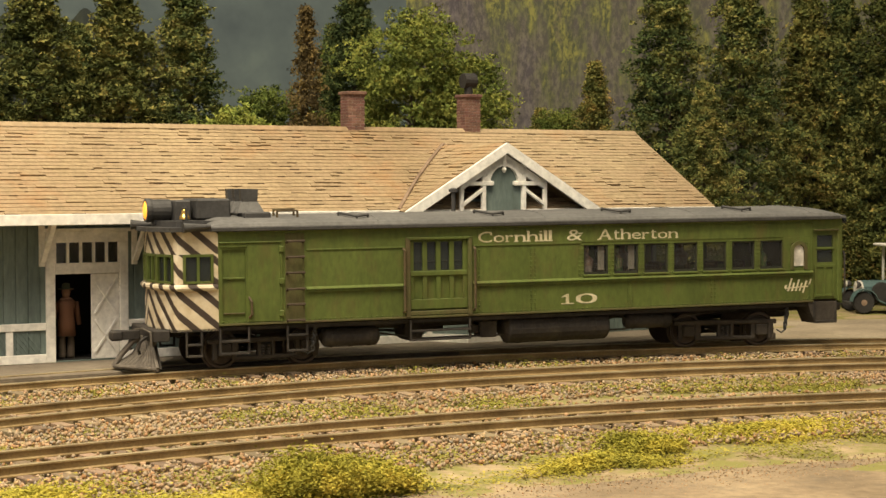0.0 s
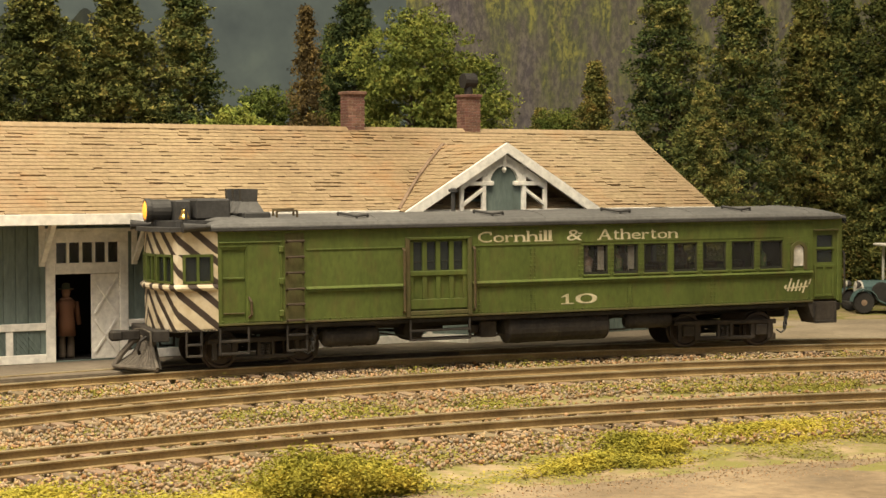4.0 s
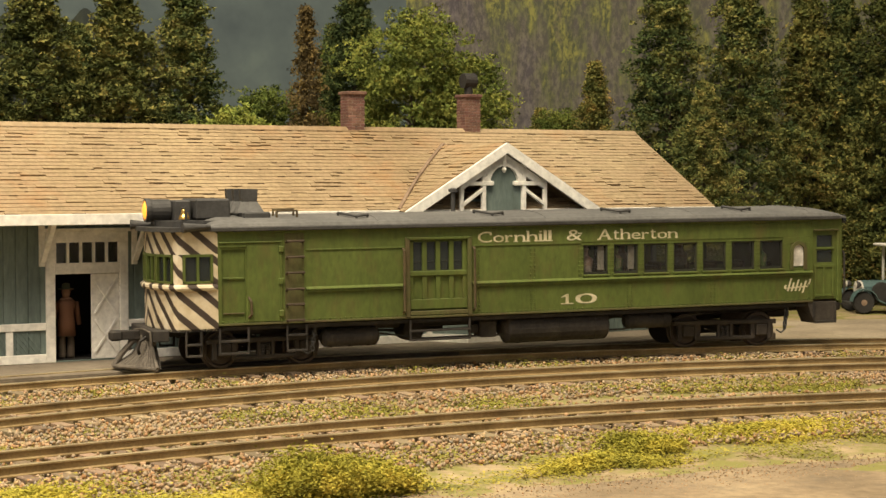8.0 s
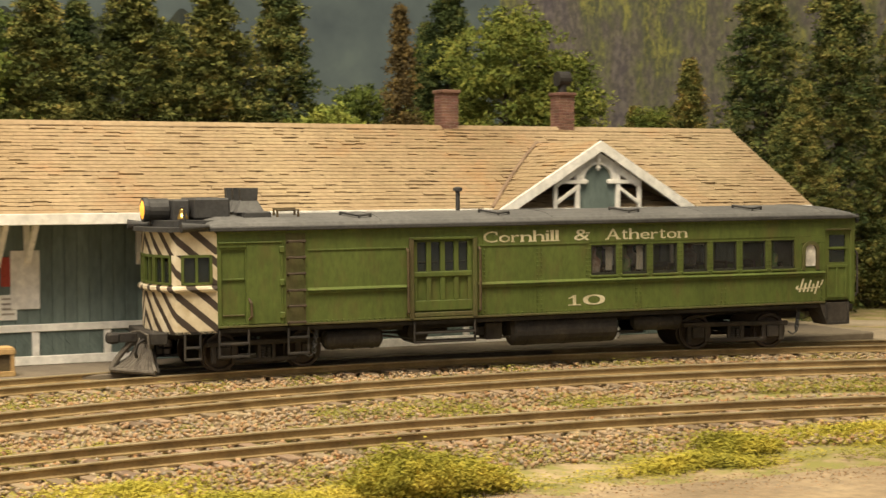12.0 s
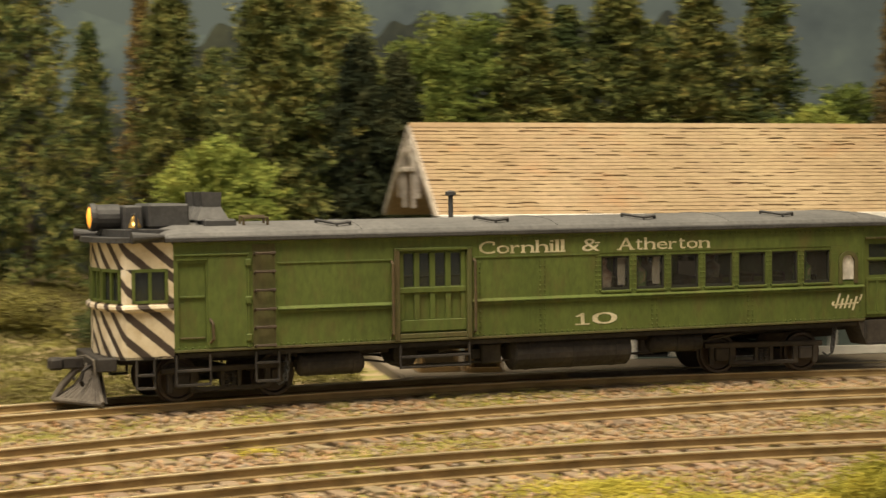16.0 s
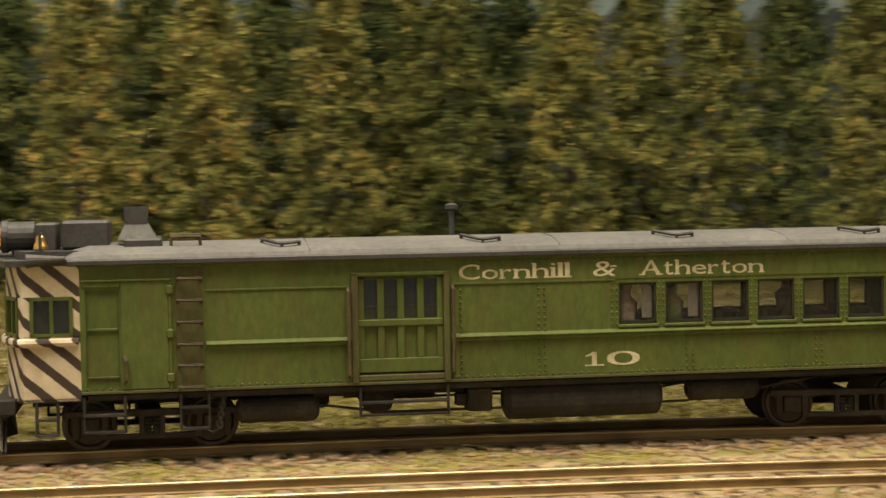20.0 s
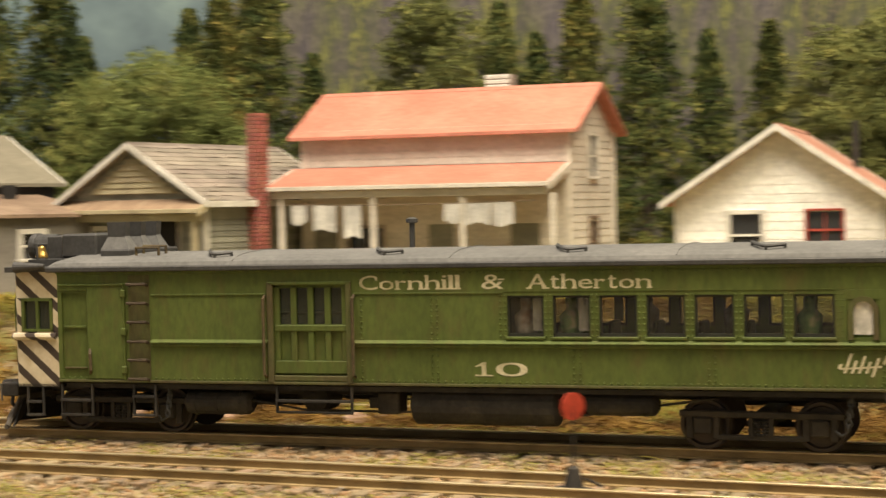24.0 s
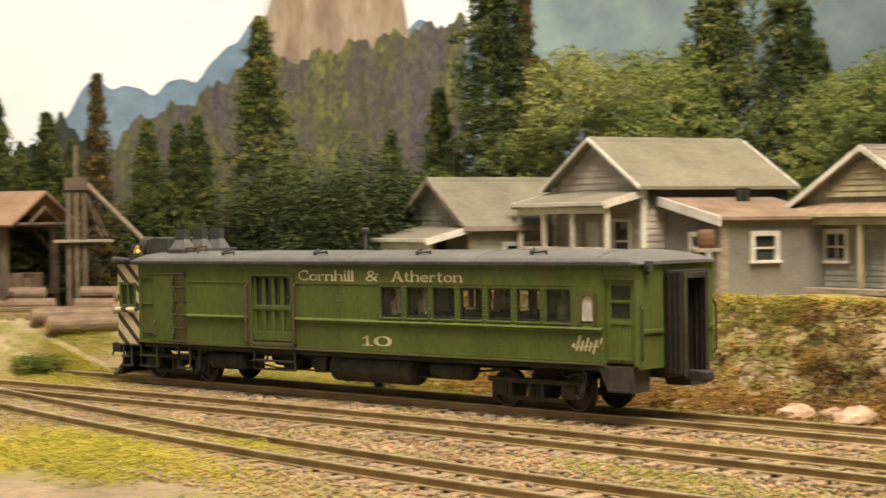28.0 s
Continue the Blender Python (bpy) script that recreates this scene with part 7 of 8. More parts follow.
def plant(kind, az, dist, scale, wide=1.0, turn=None, sink=0.0):
    a = math.radians(az)
    x, y = -dist * math.sin(a), dist * math.cos(a)
    z = float(height(x, y)[0]) - sink
    m = pose(x * S, y * S, z * S, 0, 0, az * 37 % 360 if turn is None else turn)
    if kind not in USED:
        USED.add(kind)
        PROTO[kind].matrix_basis = m
        ob = PROTO[kind]
    else:
        ob = copy_thing(PROTO[kind], m)
    ob.scale = (scale * wide, scale * wide, scale)
    return ob


WOODS = [
    ("autumn", 16.2, 61, 1.0), ("autumn", 13.2, 60, 1.02), ("autumn2", 10.6, 61, 1.12), ("dark", 8.5, 62, 0.95), ("light", 7.0, 60, 1.3), ("green", 5.6, 62, 0.86), ("rust", 4.5, 60, 0.92),
    ("dark2", 2.9, 63, 1.1), ("green", 1.0, 61, 1.15), ("green", -0.6, 62, 1.0), ("autumn2", -5.0, 64, 0.85), ("dark", -7.4, 61, 1.0), ("dark2", -8.6, 59, 0.72), ("dark", -9.8, 64, 1.03), ("autumn2", -11.9, 67, 1.15),
    ("autumn", -14.6, 66.5, 1.15), ("dark2", -17.0, 66, 1.1), ("autumn", -19, 62, 1.0), ("dark", -13.0, 67.5, 0.95),
    # the two firs are added to stand for deep shade beside the station
    ("green", 18.2, 62, 1.15), ("green", 20.0, 63, 1.05), ("dark", 22.0, 64, 0.9), ("autumn2", 24.8, 52, 1.15), ("dark", 23.1, 53, 0.98), ("fir", 21.8, 52.0, 1.0), ("fir", 20.5, 53, 0.95), ("olive", 23.4, 57, 1.2), ("light", 26.4, 50, 1.05), ("autumn2", 28.0, 57, 1.1), ("rust", 28.9, 60, 0.9),
    ("dark", 32.6, 58, 1.1), ("dark2", 34.3, 60, 1.1), ("autumn", 36.6, 57, 1.1), ("dark", 39.2, 59, 1.1), ("autumn", 41.7, 57, 1.12), ("autumn2", 44.0, 58, 1.2), ("autumn2", 46.4, 56, 1.25), ("dark2", 48.3, 59, 1.2),
    ("autumn", 50.2, 56, 1.1), ("dark", 52.6, 60, 1.12), ("autumn2", 51.6, 57, 1.05), ("autumn", 54.2, 56, 1.08), ("dark2", 56.2, 59, 1.2), ("autumn2", 58.3, 55, 1.25), ("dark2", 60.2, 58, 1.25), ("autumn", 62.4, 55, 1.1), ("dark", 64.6, 60, 1.1),
    ("olive", 67.4, 58, 1.05), ("olive", 70.2, 60, 1.0), ("olive", 72.3, 61, 0.9), ("dark2", 65.9, 62, 1.0), ("autumn2", 74.6, 65, 0.85), ("dark", 78.6, 64, 0.95), ("autumn2", 80.8, 63, 1.0), ("olive", 85.5, 63, 1.08), ("dark2", 83.4, 65, 0.9),
    ("dark", 91.3, 64, 0.98), ("autumn2", 92.6, 63, 1.0), ("soft", 94.4, 62, 1.08), ("soft", 96.2, 64, 1.0), ("dark", 98.0, 65, 1.0), ("dark2", 100.2, 63, 1.15), ("soft", 102.2, 62, 1.12), ("soft", 104.6, 62, 1.12), ("dark", 107.6, 63, 1.02), ("rust", 106.6, 65, 0.95),
    ("dark2", 117.4, 66, 0.62), ("dark", 115.3, 64, 0.82), ("dark2", 119.0, 67, 0.62), ("rust", 120.6, 66, 0.75), ("dark2", 122.2, 67, 0.66), ("dark", 123.8, 66, 0.62), ("dark2", 125.6, 66, 0.7), ("dark", 111.0, 66, 0.5),
    ("dark", 15.0, 66, 0.9), ("dark2", 11.9, 66, 0.95), ("dark", 3.6, 67, 0.85), ("dark2", 19.0, 67, 1.0), ("dark", 24.9, 64, 0.95), ("dark", 30.6, 66, 0.78), ("dark2", 26.6, 64, 0.85), ("dark", 66.5, 64, 0.95), ("dark2", 69.0, 65, 0.9), ("dark", 76.6, 66, 0.7), ("dark2", 82.2, 66, 0.8), ("autumn2", -3.2, 66, 0.7), ("dark", 93.6, 67, 0.8), ("dark2", 89.6, 67, 0.75), ("dark", 97.0, 68, 0.72), ("dark", 101.2, 67, 0.7), ("dark2", 106.0, 66, 0.75), ("dark", 109.4, 66, 0.62), ("dark2", 118.0, 69, 0.6), ("dark", 121.4, 70, 0.5), ("dark2", 123.0, 70, 0.55), ("light", 109.6, 63, 0.85), ("green", -4.0, 66, 0.8),
]
# boards added behind the trees, painting the shade in their gaps and dark woods
M_SHADEWOOD = surface("dark_woods_and_shade", (0.030, 0.036, 0.030), (0.020, 0.024, 0.026), (0.050, 0.055, 0.035), rough=0.95, big=0.5, fine=4.0, bump=0, stretch=(1.2, 1.2, 0.6))
tagged(arc_wall("backdrop_thicket", 73, -1, 71, -1, lambda a: 6.6 + 4.6 * ease(a, 8.2, 10) - 3.6 * ease(a, 26.5, 29) + 4.5 * ease(a, 31.5, 33.5) + wave(a, (0.3, 131, 0), (0.25, 317, 0)), M_SHADEWOOD, step=0.1), "painted dark thicket and tree shade in blue-black green", "backdrop", kind="structure")
tagged(arc_wall("backdrop_thicket", 73, 118.6, 150, -1, lambda a: 8.2 + wave(a, (0.6, 131, 0), (0.35, 317, 0), (0.2, 811, 0)), M_SHADEWOOD, step=0.1), "painted dark thicket and tree shade in blue-black green", "backdrop", kind="structure")
def woods_top(a):
    """The painted trees' outline: rounded heads on a skyline that falls away past the peak."""
    base = float(np.interp(a, [-18, -1, 70, 90.5, 93, 108.5, 112.5, 115, 116.3, 117.4, 119.2, 120.6], [13.2, 13.0, 15.2, 15.2, 12.0, 12.9, 11.8, 10.9, 10.6, 9.6, 8.8, 7.2]))
    heads = 0.45 * abs(math.sin(math.radians(a * 150))) + 0.25 * abs(math.sin(math.radians(a * 340 + 40)))
    return base - 0.35 + heads + wave(a, (0.06, 1170, 0))


for span in ((-18, 1.2), (70, 93), (108.5, 120.6)):
    tagged(arc_wall("backdrop_woods", 72, span[0], span[1], -1, woods_top, M_PAINTWOOD, step=0.05), "painted woods in violet grey and autumn yellow", "backdrop", kind="structure")

# behind the station, one by one
for kind, az, dist, k in WOODS:
    plant(kind, az, dist, k, 1.12 if az < -6 else 1.3 if 8 < az < 17 else 0.86 if 31 < az < 65 else 1.0)


# ---- undergrowth ----
def polar(az, dist):
    a = math.radians(az)
    return -dist * math.sin(a), dist * math.cos(a)


def patchy(xy, scale, cutoff, seed):
    """Keeps points where a slow noise is high, so that growth comes in patches."""
    k = np.array([noise.noise(Vector((p[0] * scale, p[1] * scale, seed))) for p in xy])
    return xy[k > cutoff]


def off_rails(xy, w=0.22):
    for ln in (LINE_A, LINE_B, LINE_C):
        xy = keep_clear(xy, ln, w)
    return xy


def tuft_points(xy, h, spread):
    z = height(xy[:, 0], xy[:, 1]) if len(xy) else np.zeros(0)
    return np.column_stack([xy + rng.normal(0, spread, xy.shape), z + np.abs(rng.normal(0, h, len(xy)))])


def disc(x, y, rx, ry, turn, n):
    a = rng.uniform(0, 2 * math.pi, n)
    r = np.abs(rng.normal(0, 0.52, n)) * (1 + 0.28 * np.sin(3 * a + x) + 0.2 * np.sin(7 * a + y))
    u, w = r * np.cos(a) * rx, r * np.sin(a) * ry
    c, s0 = math.cos(math.radians(turn)), math.sin(math.radians(turn))
    return np.stack([x + u * c - w * s0, y + u * s0 + w * c], 1)


# turf between and beside the tracks
weeds = np.concatenate([
    patchy(scatter_along(LINE_B, 5, 105, -4.4, -1.6, 480000), 0.45, 0.04, 1.0),
    patchy(scatter_along(LINE_A, 5, 112, -3.2, -1.4, 200000), 0.6, 0.12, 2.0),
    patchy(scatter_along(LINE_C, 5, 95, -5.0, -1.8, 320000), 0.5, 0.06, 3.0),
    patchy(scatter_along(LINE_A, 30, 125, 1.6, 4.0, 110000), 0.25, -0.3, 4.0)])
weeds = off_rails(weeds)
weeds = weeds[beyond(LINE_A, weeds[:, 0], weeds[:, 1]) < 12.5]
az_w = np.degrees(np.arctan2(-weeds[:, 0], weeds[:, 1]))
d_w = beyond(LINE_A, weeds[:, 0], weeds[:, 1])
weeds = weeds[~((d_w > 0.8) & (az_w < 26))]
az_w = np.degrees(np.arctan2(-weeds[:, 0], weeds[:, 1]))
d_w = beyond(LINE_A, weeds[:, 0], weeds[:, 1])
weeds = weeds[~((d_w > 2.6) & (az_w < 109))]
# dead needles and low growth under the trees
xy = scatter_along(LINE_A, 20, 80, 2.0, 26.0, 340000)
az_f = np.degrees(np.arctan2(-xy[:, 0], xy[:, 1]))
xy = xy[(az_f > 21.8) & (az_f < 67)]
v, f = leaves(tuft_points(xy, 0.09, 0.06), 0.055, rng)
stuff("forest_floor", v, f, M_FLOOR, "brown needles and low olive growth under the trees", "undergrowth")
v, f = leaves(tuft_points(weeds[::2], 0.085, 0.05), 0.036, rng, 0.35)
stuff("weeds", v, f, M_TURF_OLIVE, "low olive and yellow weeds growing beside the rails", "weeds")
xy = np.concatenate([disc(-44.9, -27.6, 6.0, 2.2, 35, 90000), disc(5.8, 31.6, 2.6, 0.9, 24, 57200), disc(-2.0, 25.4, 2.2, 0.7, 30, 26400), disc(2.6, 27.9, 1.7, 0.45, 32, 19800), disc(-4.6, 24.2, 1.8, 0.9, 35, 28600), disc(-6.0, 25.0, 1.6, 1.0, 40, 30800),
                     disc(-30.6, -18.4, 5.0, 2.2, 55, 286000), disc(-32.0, -15.4, 2.2, 0.7, 60, 19800), disc(9.3, 33.6, 0.8, 0.4, 20, 1980), disc(-10.5, 29.4, 0.8, 0.25, 40, 1980), disc(-12.5, 26.6, 0.7, 0.25, 42, 1760)])
v, f = leaves(tuft_points(off_rails(xy, 0.16), 0.07, 0.04), 0.034, rng, 0.35)
stuff("turf", v, f, M_TURF, "yellow-green turf in soft patches on the dirt", "turf")
xy = patchy(scatter_along(LINE_A, 88, 139, 1.3, 11.0, 240000), 0.3, -0.45, 8.0)
xy = xy[np.hypot(xy[:, 0], xy[:, 1]) < 56.0]
xy = xy[np.degrees(np.arctan2(-xy[:, 0], xy[:, 1])) > 108.5]
v, f = leaves(tuft_points(xy, 0.05, 0.03), 0.045, rng, 0.35)
stuff("meadow", v, f, M_TURF, "bright yellow-green meadow strip beside the main track", "turf")


def bush(x, y, r, h, n, mat, label, leaf=0.06):
    n, leaf = int(n * 3.2), leaf * 0.68
    g = np.random.default_rng(int(abs(x * 13 + y * 7)) + n)
    p = []
    for k in range(6):
        a = k * 1.05
        c = (0.55 * r * math.cos(a), 0.55 * r * math.sin(a), h * (0.35 + 0.2 * (k % 3)))
        d = g.normal(size=(n // 6, 3))
        d /= np.linalg.norm(d, axis=1)[:, None]
        d *= (g.uniform(0.3, 1.0, (len(d), 1)) + np.abs(g.normal(0, 0.16, (len(d), 1)))) * np.array([0.6 * r, 0.6 * r, 0.5 * h]) * (1 + 0.3 * np.sin(d[:, :1] * 8 + k) * np.cos(d[:, 1:2] * 7 + 2 * k))
        p.append(d + c)
    p = np.concatenate(p)
    p[:, 2] = np.maximum(p[:, 2], 0.0)
    v, f = leaves(p, leaf, g, 0.6)
    ob = thing("bush", x, y, float(height(x, y)[0]), 0, label, "bush", "bushes")
    fol = new("foliage", fast_mesh("foliage", v, f, mat))
    fol.parent = ob
    for k in range(3):
        part("stem", Geo().rod((0, 0, -0.02), (0.4 * r * math.cos(k * 2.1), 0.4 * r * math.sin(k * 2.1), h * 0.6), 0.03, 0.01, 5, False), M_BARK, ob)
    return ob


bush(-1.85, 25.5, 0.95, 0.52, 5600, M_YELLOWBUSH, "low yellow-green bush of soft foam foliage by the tracks", 0.05)
bush(-1.0, 25.9, 0.7, 0.36, 2600, M_YELLOWBUSH, "low yellow-green bush of soft foam foliage by the tracks", 0.05)
bush(9.0, 32.9, 0.35, 0.35, 900, M_GREEN, "small round green bush on the dirt", 0.045)
bush(3.4, 29.6, 0.8, 0.25, 2200, M_YELLOWBUSH, "low olive bush beside yellow turf", 0.05)
# below 30 degrees the leaves are darkened to paint the station end's shade
for az, dist, r, h in ((26.6, 48.5, 1.3, 1.2), (24.6, 48.5, 1.2, 1.2), (29.5, 47, 1.3, 1.2), (25.6, 49, 1.5, 1.8), (33, 48, 1.4, 0.9), (38, 47, 1.3, 0.8)):
    x, y = polar(az, dist)
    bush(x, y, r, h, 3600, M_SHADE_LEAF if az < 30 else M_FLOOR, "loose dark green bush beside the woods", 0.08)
for az, dist, r, h in ((-8.8, 62, 1.5, 2.6), (-12.6, 66, 1.6, 3.0), (-6.0, 61, 1.4, 2.0), (-11.2, 64.5, 1.5, 2.8), (-15.5, 67, 1.6, 2.6)):
    x, y = polar(az, dist)
    bush(x, y, r, h, 4200, M_AUTUMN, "dense dark bush flecked with orange", 0.09)
for az, dist, r, h in ((122.6, 53.5, 0.7, 0.4), (118.0, 63.5, 0.9, 0.6), (113.0, 57, 1.6, 1.6), (111.6, 58, 1.5, 1.3)):
    x, y = polar(az, dist)
    bush(x, y, r, h, 2600, M_GREEN, "low green bush near the log yard", 0.07)

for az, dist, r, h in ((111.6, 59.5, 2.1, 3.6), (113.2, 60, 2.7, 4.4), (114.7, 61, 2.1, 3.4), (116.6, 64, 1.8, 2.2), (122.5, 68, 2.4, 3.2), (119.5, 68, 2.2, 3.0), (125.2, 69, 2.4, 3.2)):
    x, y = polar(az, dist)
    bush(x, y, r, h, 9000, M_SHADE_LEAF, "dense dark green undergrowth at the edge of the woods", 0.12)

M_BANKGREEN = foliage("bank_weed", [(0.2, (0.10, 0.09, 0.022)), (0.45, (0.22, 0.20, 0.040)), (0.62, (0.33, 0.28, 0.055)), (0.85, (0.46, 0.36, 0.08))], vary=0.12, clump=1.0)
# brush on the bank below the houses
LINE_AZ = np.degrees(np.unwrap(np.arctan2(-LINE_A[1], LINE_A[2])))


def along(az):
    """Where the main track passes a bearing."""
    return float(np.interp(az, LINE_AZ, LINE_A[0]))


pts, green = [], []
for k in range(800):
    az = rng.uniform(66, 112)
    d0 = rng.uniform(3.2, 8.2)
    x, y, a = on_line(LINE_A, along(az), d0)
    lush = noise.noise(Vector((x * 0.33, y * 0.33, 5.0))) + 0.10 * (d0 - 5.6)
    if 0.04 < lush < 0.14:
        continue
    r = rng.uniform(0.28, 0.75) * (1.0 if lush < 0.1 else 0.7)
    d = rng.normal(size=(380, 3))
    d /= np.linalg.norm(d, axis=1)[:, None]
    d *= rng.uniform(0.35, 1.05, (380, 1)) * np.array([r, r, r * 0.75])
    (pts if lush < 0.1 else green).append(d + (x, y, float(height(x, y)[0]) + r * 0.15))
v, f = leaves(np.concatenate(pts), 0.045, rng, 0.55)
stuff("bank_brush", v, f, M_BRUSH, "rust and ochre brush covering the bank below the houses", "brush")
v, f = leaves(np.concatenate(green), 0.040, rng, 0.5)
stuff("bank_weeds", v, f, M_BANKGREEN, "olive and yellow-green weeds in tufts on the bank", "weeds")
low = []
for k in range(60000):
    az = rng.uniform(66, 115)
    x, y, a = on_line(LINE_A, along(az), rng.uniform(2.7, 8.6))
    low.append((x, y))
v, f = leaves(tuft_points(np.array(low), 0.06, 0.06), 0.08, rng, 0.4)
stuff("bank_litter", v, f, M_BRUSH, "rusty leaf litter between the brush of the bank", "brush")
top = []
for k in range(40000):
    az = rng.uniform(66, 113)
    x, y, a = on_line(LINE_A, along(az), rng.uniform(6.9, 11.0))
    top.append((x, y))
v, f = leaves(tuft_points(np.array(top), 0.05, 0.05), 0.05, rng, 0.4)
stuff("bank_turf", v, f, M_TURF, "yellow-green turf along the top of the bank", "turf")
M_BOULDER = surface("pinkish_rock", (0.44, 0.285, 0.20), (0.31, 0.20, 0.145), (0.56, 0.41, 0.31), rough=0.9, big=1.5, fine=10, bump=0.7)
for k, (u, d0, r) in enumerate(((87.0, 3.2, 0.44), (85.4, 3.1, 0.50), (86.3, 3.6, 0.36), (84.4, 3.4, 0.28), (88.6, 3.5, 0.24), (83.0, 3.4, 0.3), (80.0, 3.5, 0.32), (76, 3.5, 0.3), (72, 3.4, 0.28), (90.5, 3.6, 0.28), (66, 3.6, 0.3))):
    x, y, a = on_line(LINE_A, u, d0)
    g = Geo()
    rr2 = random.Random(k)
    g.lathe([(r * 0.6, 0), (r * 0.98, r * 0.25), (r * 0.9, r * 0.55), (r * 0.5, r * 0.8), (r * 0.12, r * 0.88)], (0, 0, -0.06), "z", 9)
    g.v = [(p[0] * rr2.uniform(0.82, 1.2), p[1] * rr2.uniform(0.82, 1.2), p[2] * rr2.uniform(0.9, 1.15)) for p in g.v]
    place("rock", g, M_BOULDER, "rough pinkish tan rock at the foot of the bank", "rock", "bank rocks", x=x, y=y, z=float(height(x, y)[0]), turn=k * 50)

# bare tree in front of the woods
bx, by = polar(67.5, 54)
bare = thing("bare_tree", bx, by, float(height(bx, by)[0]), 0, "dead tree with pale bare branches", "tree")
part("trunk", Geo().rod((0, 0, -0.2), (0.1, 0, 3.0), 0.16, 0.11, 8).rod((0.1, 0, 3.0), (0.0, 0.1, 7.2), 0.11, 0.05, 8), M_BARK, bare)
for z0, L3, dz, a in ((4.0, 1.4, 0.5, 80), (5.2, 1.6, 0.9, 75), (6.1, 1.5, 0.4, 70), (4.6, 1.1, 0.7, -100), (3.3, 1.0, 0.6, 60), (6.6, 1.0, 0.3, -80)):
    c, s0 = math.cos(math.radians(a)), math.sin(math.radians(a))
    part("branch", Geo().path([(0.05, 0, z0), (0.4 * L3 * c, 0.4 * L3 * s0, z0 + dz * 0.7), (L3 * c, L3 * s0, z0 + dz * 0.6)], 0.04, 5).path([(0.4 * L3 * c, 0.4 * L3 * s0, z0 + dz * 0.7), (0.8 * L3 * c + 0.1, 0.8 * L3 * s0, z0 + dz * 1.3)], 0.025, 5), M_TWIG, bare)


# ---- station yard ----
def figure(name, x, y, z, turn, coat, label, seated=False):
    """A painted miniature, one plain mesh: stand or seat, coat, head and hat."""
    g = Geo()
    if not seated:
        for s0 in (-0.11, 0.11):
            g.lathe([(0.09, 0.0), (0.10, 0.08), (0.085, 0.5), (0.10, 0.85)], (s0, 0, 0), "z", 8)
        g.lathe([(0.24, 0.55), (0.22, 0.9), (0.20, 1.1), (0.25, 1.38), (0.12, 1.5)], (0, 0, 0), "z", 10)
        for s0 in (-1, 1):
            g.rod((s0 * 0.24, 0, 1.38), (s0 * 0.34, -0.04, 0.82), 0.075, 0.06, 8)
        b0 = 1.5
    else:
        g.lathe([(0.22, 0.0), (0.20, 0.25), (0.23, 0.48), (0.10, 0.6)], (0, 0, 0), "z", 10)
        b0 = 0.6
    g.lathe([(0.06, b0 - 0.02), (0.10, b0 + 0.06), (0.115, b0 + 0.14), (0.10, b0 + 0.22), (0.05, b0 + 0.27)], (0, 0, 0), "z", 10)
    if not seated:
        g.lathe([(0.19, b0 + 0.20), (0.19, b0 + 0.225), (0.11, b0 + 0.23), (0.10, b0 + 0.34), (0.04, b0 + 0.36)], (0, 0, 0), "z", 12)
    return place(name, g, coat, label, "figurine", x=x, y=y, z=z, turn=turn, smooth=True)


def figure_paint():
    """Brown coat, dark trousers, tan head and olive hat, by height."""
    m, nt, b = node_mat("painted_figure")
    coord = nt.nodes.new("ShaderNodeTexCoord").outputs["Object"]
    sep = nt.nodes.new("ShaderNodeSeparateXYZ")
    link(nt, coord, sep.inputs[0])
    n = noise_tex(nt, coord, 6, 4, 0.6)
    z = math_node(nt, "MULTIPLY_ADD", n, 0.03, math_node(nt, "DIVIDE", sep.outputs[2], 2.0 * S))
    r = nt.nodes.new("ShaderNodeValToRGB")
    r.color_ramp.interpolation = "CONSTANT"
    el = r.color_ramp.elements
    el[0].position, el[0].color = 0.0, (0.035, 0.026, 0.020, 1)
    el[1].position, el[1].color = 0.03, (0.075, 0.055, 0.038, 1)
    for q, c in ((0.30, (0.12, 0.050, 0.022)), (0.745, (0.22, 0.115, 0.065)), (0.865, (0.055, 0.060, 0.028))):
        el.new(q).color = (*c, 1)
    link(nt, z, r.inputs["Fac"])
    link(nt, r.outputs["Color"], b.inputs["Base Color"])
    b.inputs["Roughness"].default_value = 0.8
    return m


M_COAT = figure_paint()
M_REDFIG = surface("pale_painted_figure", (0.46, 0.36, 0.28), (0.30, 0.16, 0.09), (0.62, 0.55, 0.46), rough=0.8, big=4, fine=14, bump=0.1)
figure("figurine", -9.3, 42.5, 0.275, 210, M_COAT, "plain brown painted standing figurine in the freight doorway")
M_GREENFIG = surface("green_painted_figure", (0.13, 0.22, 0.07), (0.09, 0.15, 0.05), (0.40, 0.28, 0.18), rough=0.8, big=3, fine=14, bump=0.1)
for k, (x, y) in enumerate(((1.50, -1.02), (2.36, -1.02), (3.4, 0.6), (6.62, -1.02), (5.1, 0.5))):
    g = Geo()
    g.lathe([(0.22, 0.0), (0.20, 0.25), (0.23, 0.48), (0.10, 0.6), (0.10, 0.66), (0.115, 0.74), (0.10, 0.82), (0.05, 0.87)], (x, y, 1.84), "z", 10)
    part("figurine", g, M_GREENFIG if k in (1, 3) else M_REDFIG, CAR, "plain painted seated passenger figurine", smooth=True)

M_CRATE = surface("yellow_crate_wood", (0.42, 0.27, 0.115), (0.33, 0.205, 0.085), (0.50, 0.34, 0.16), rough=0.85, big=1.5, fine=12, bump=0.3, piece=0.1, stretch=(1, 1, 3))


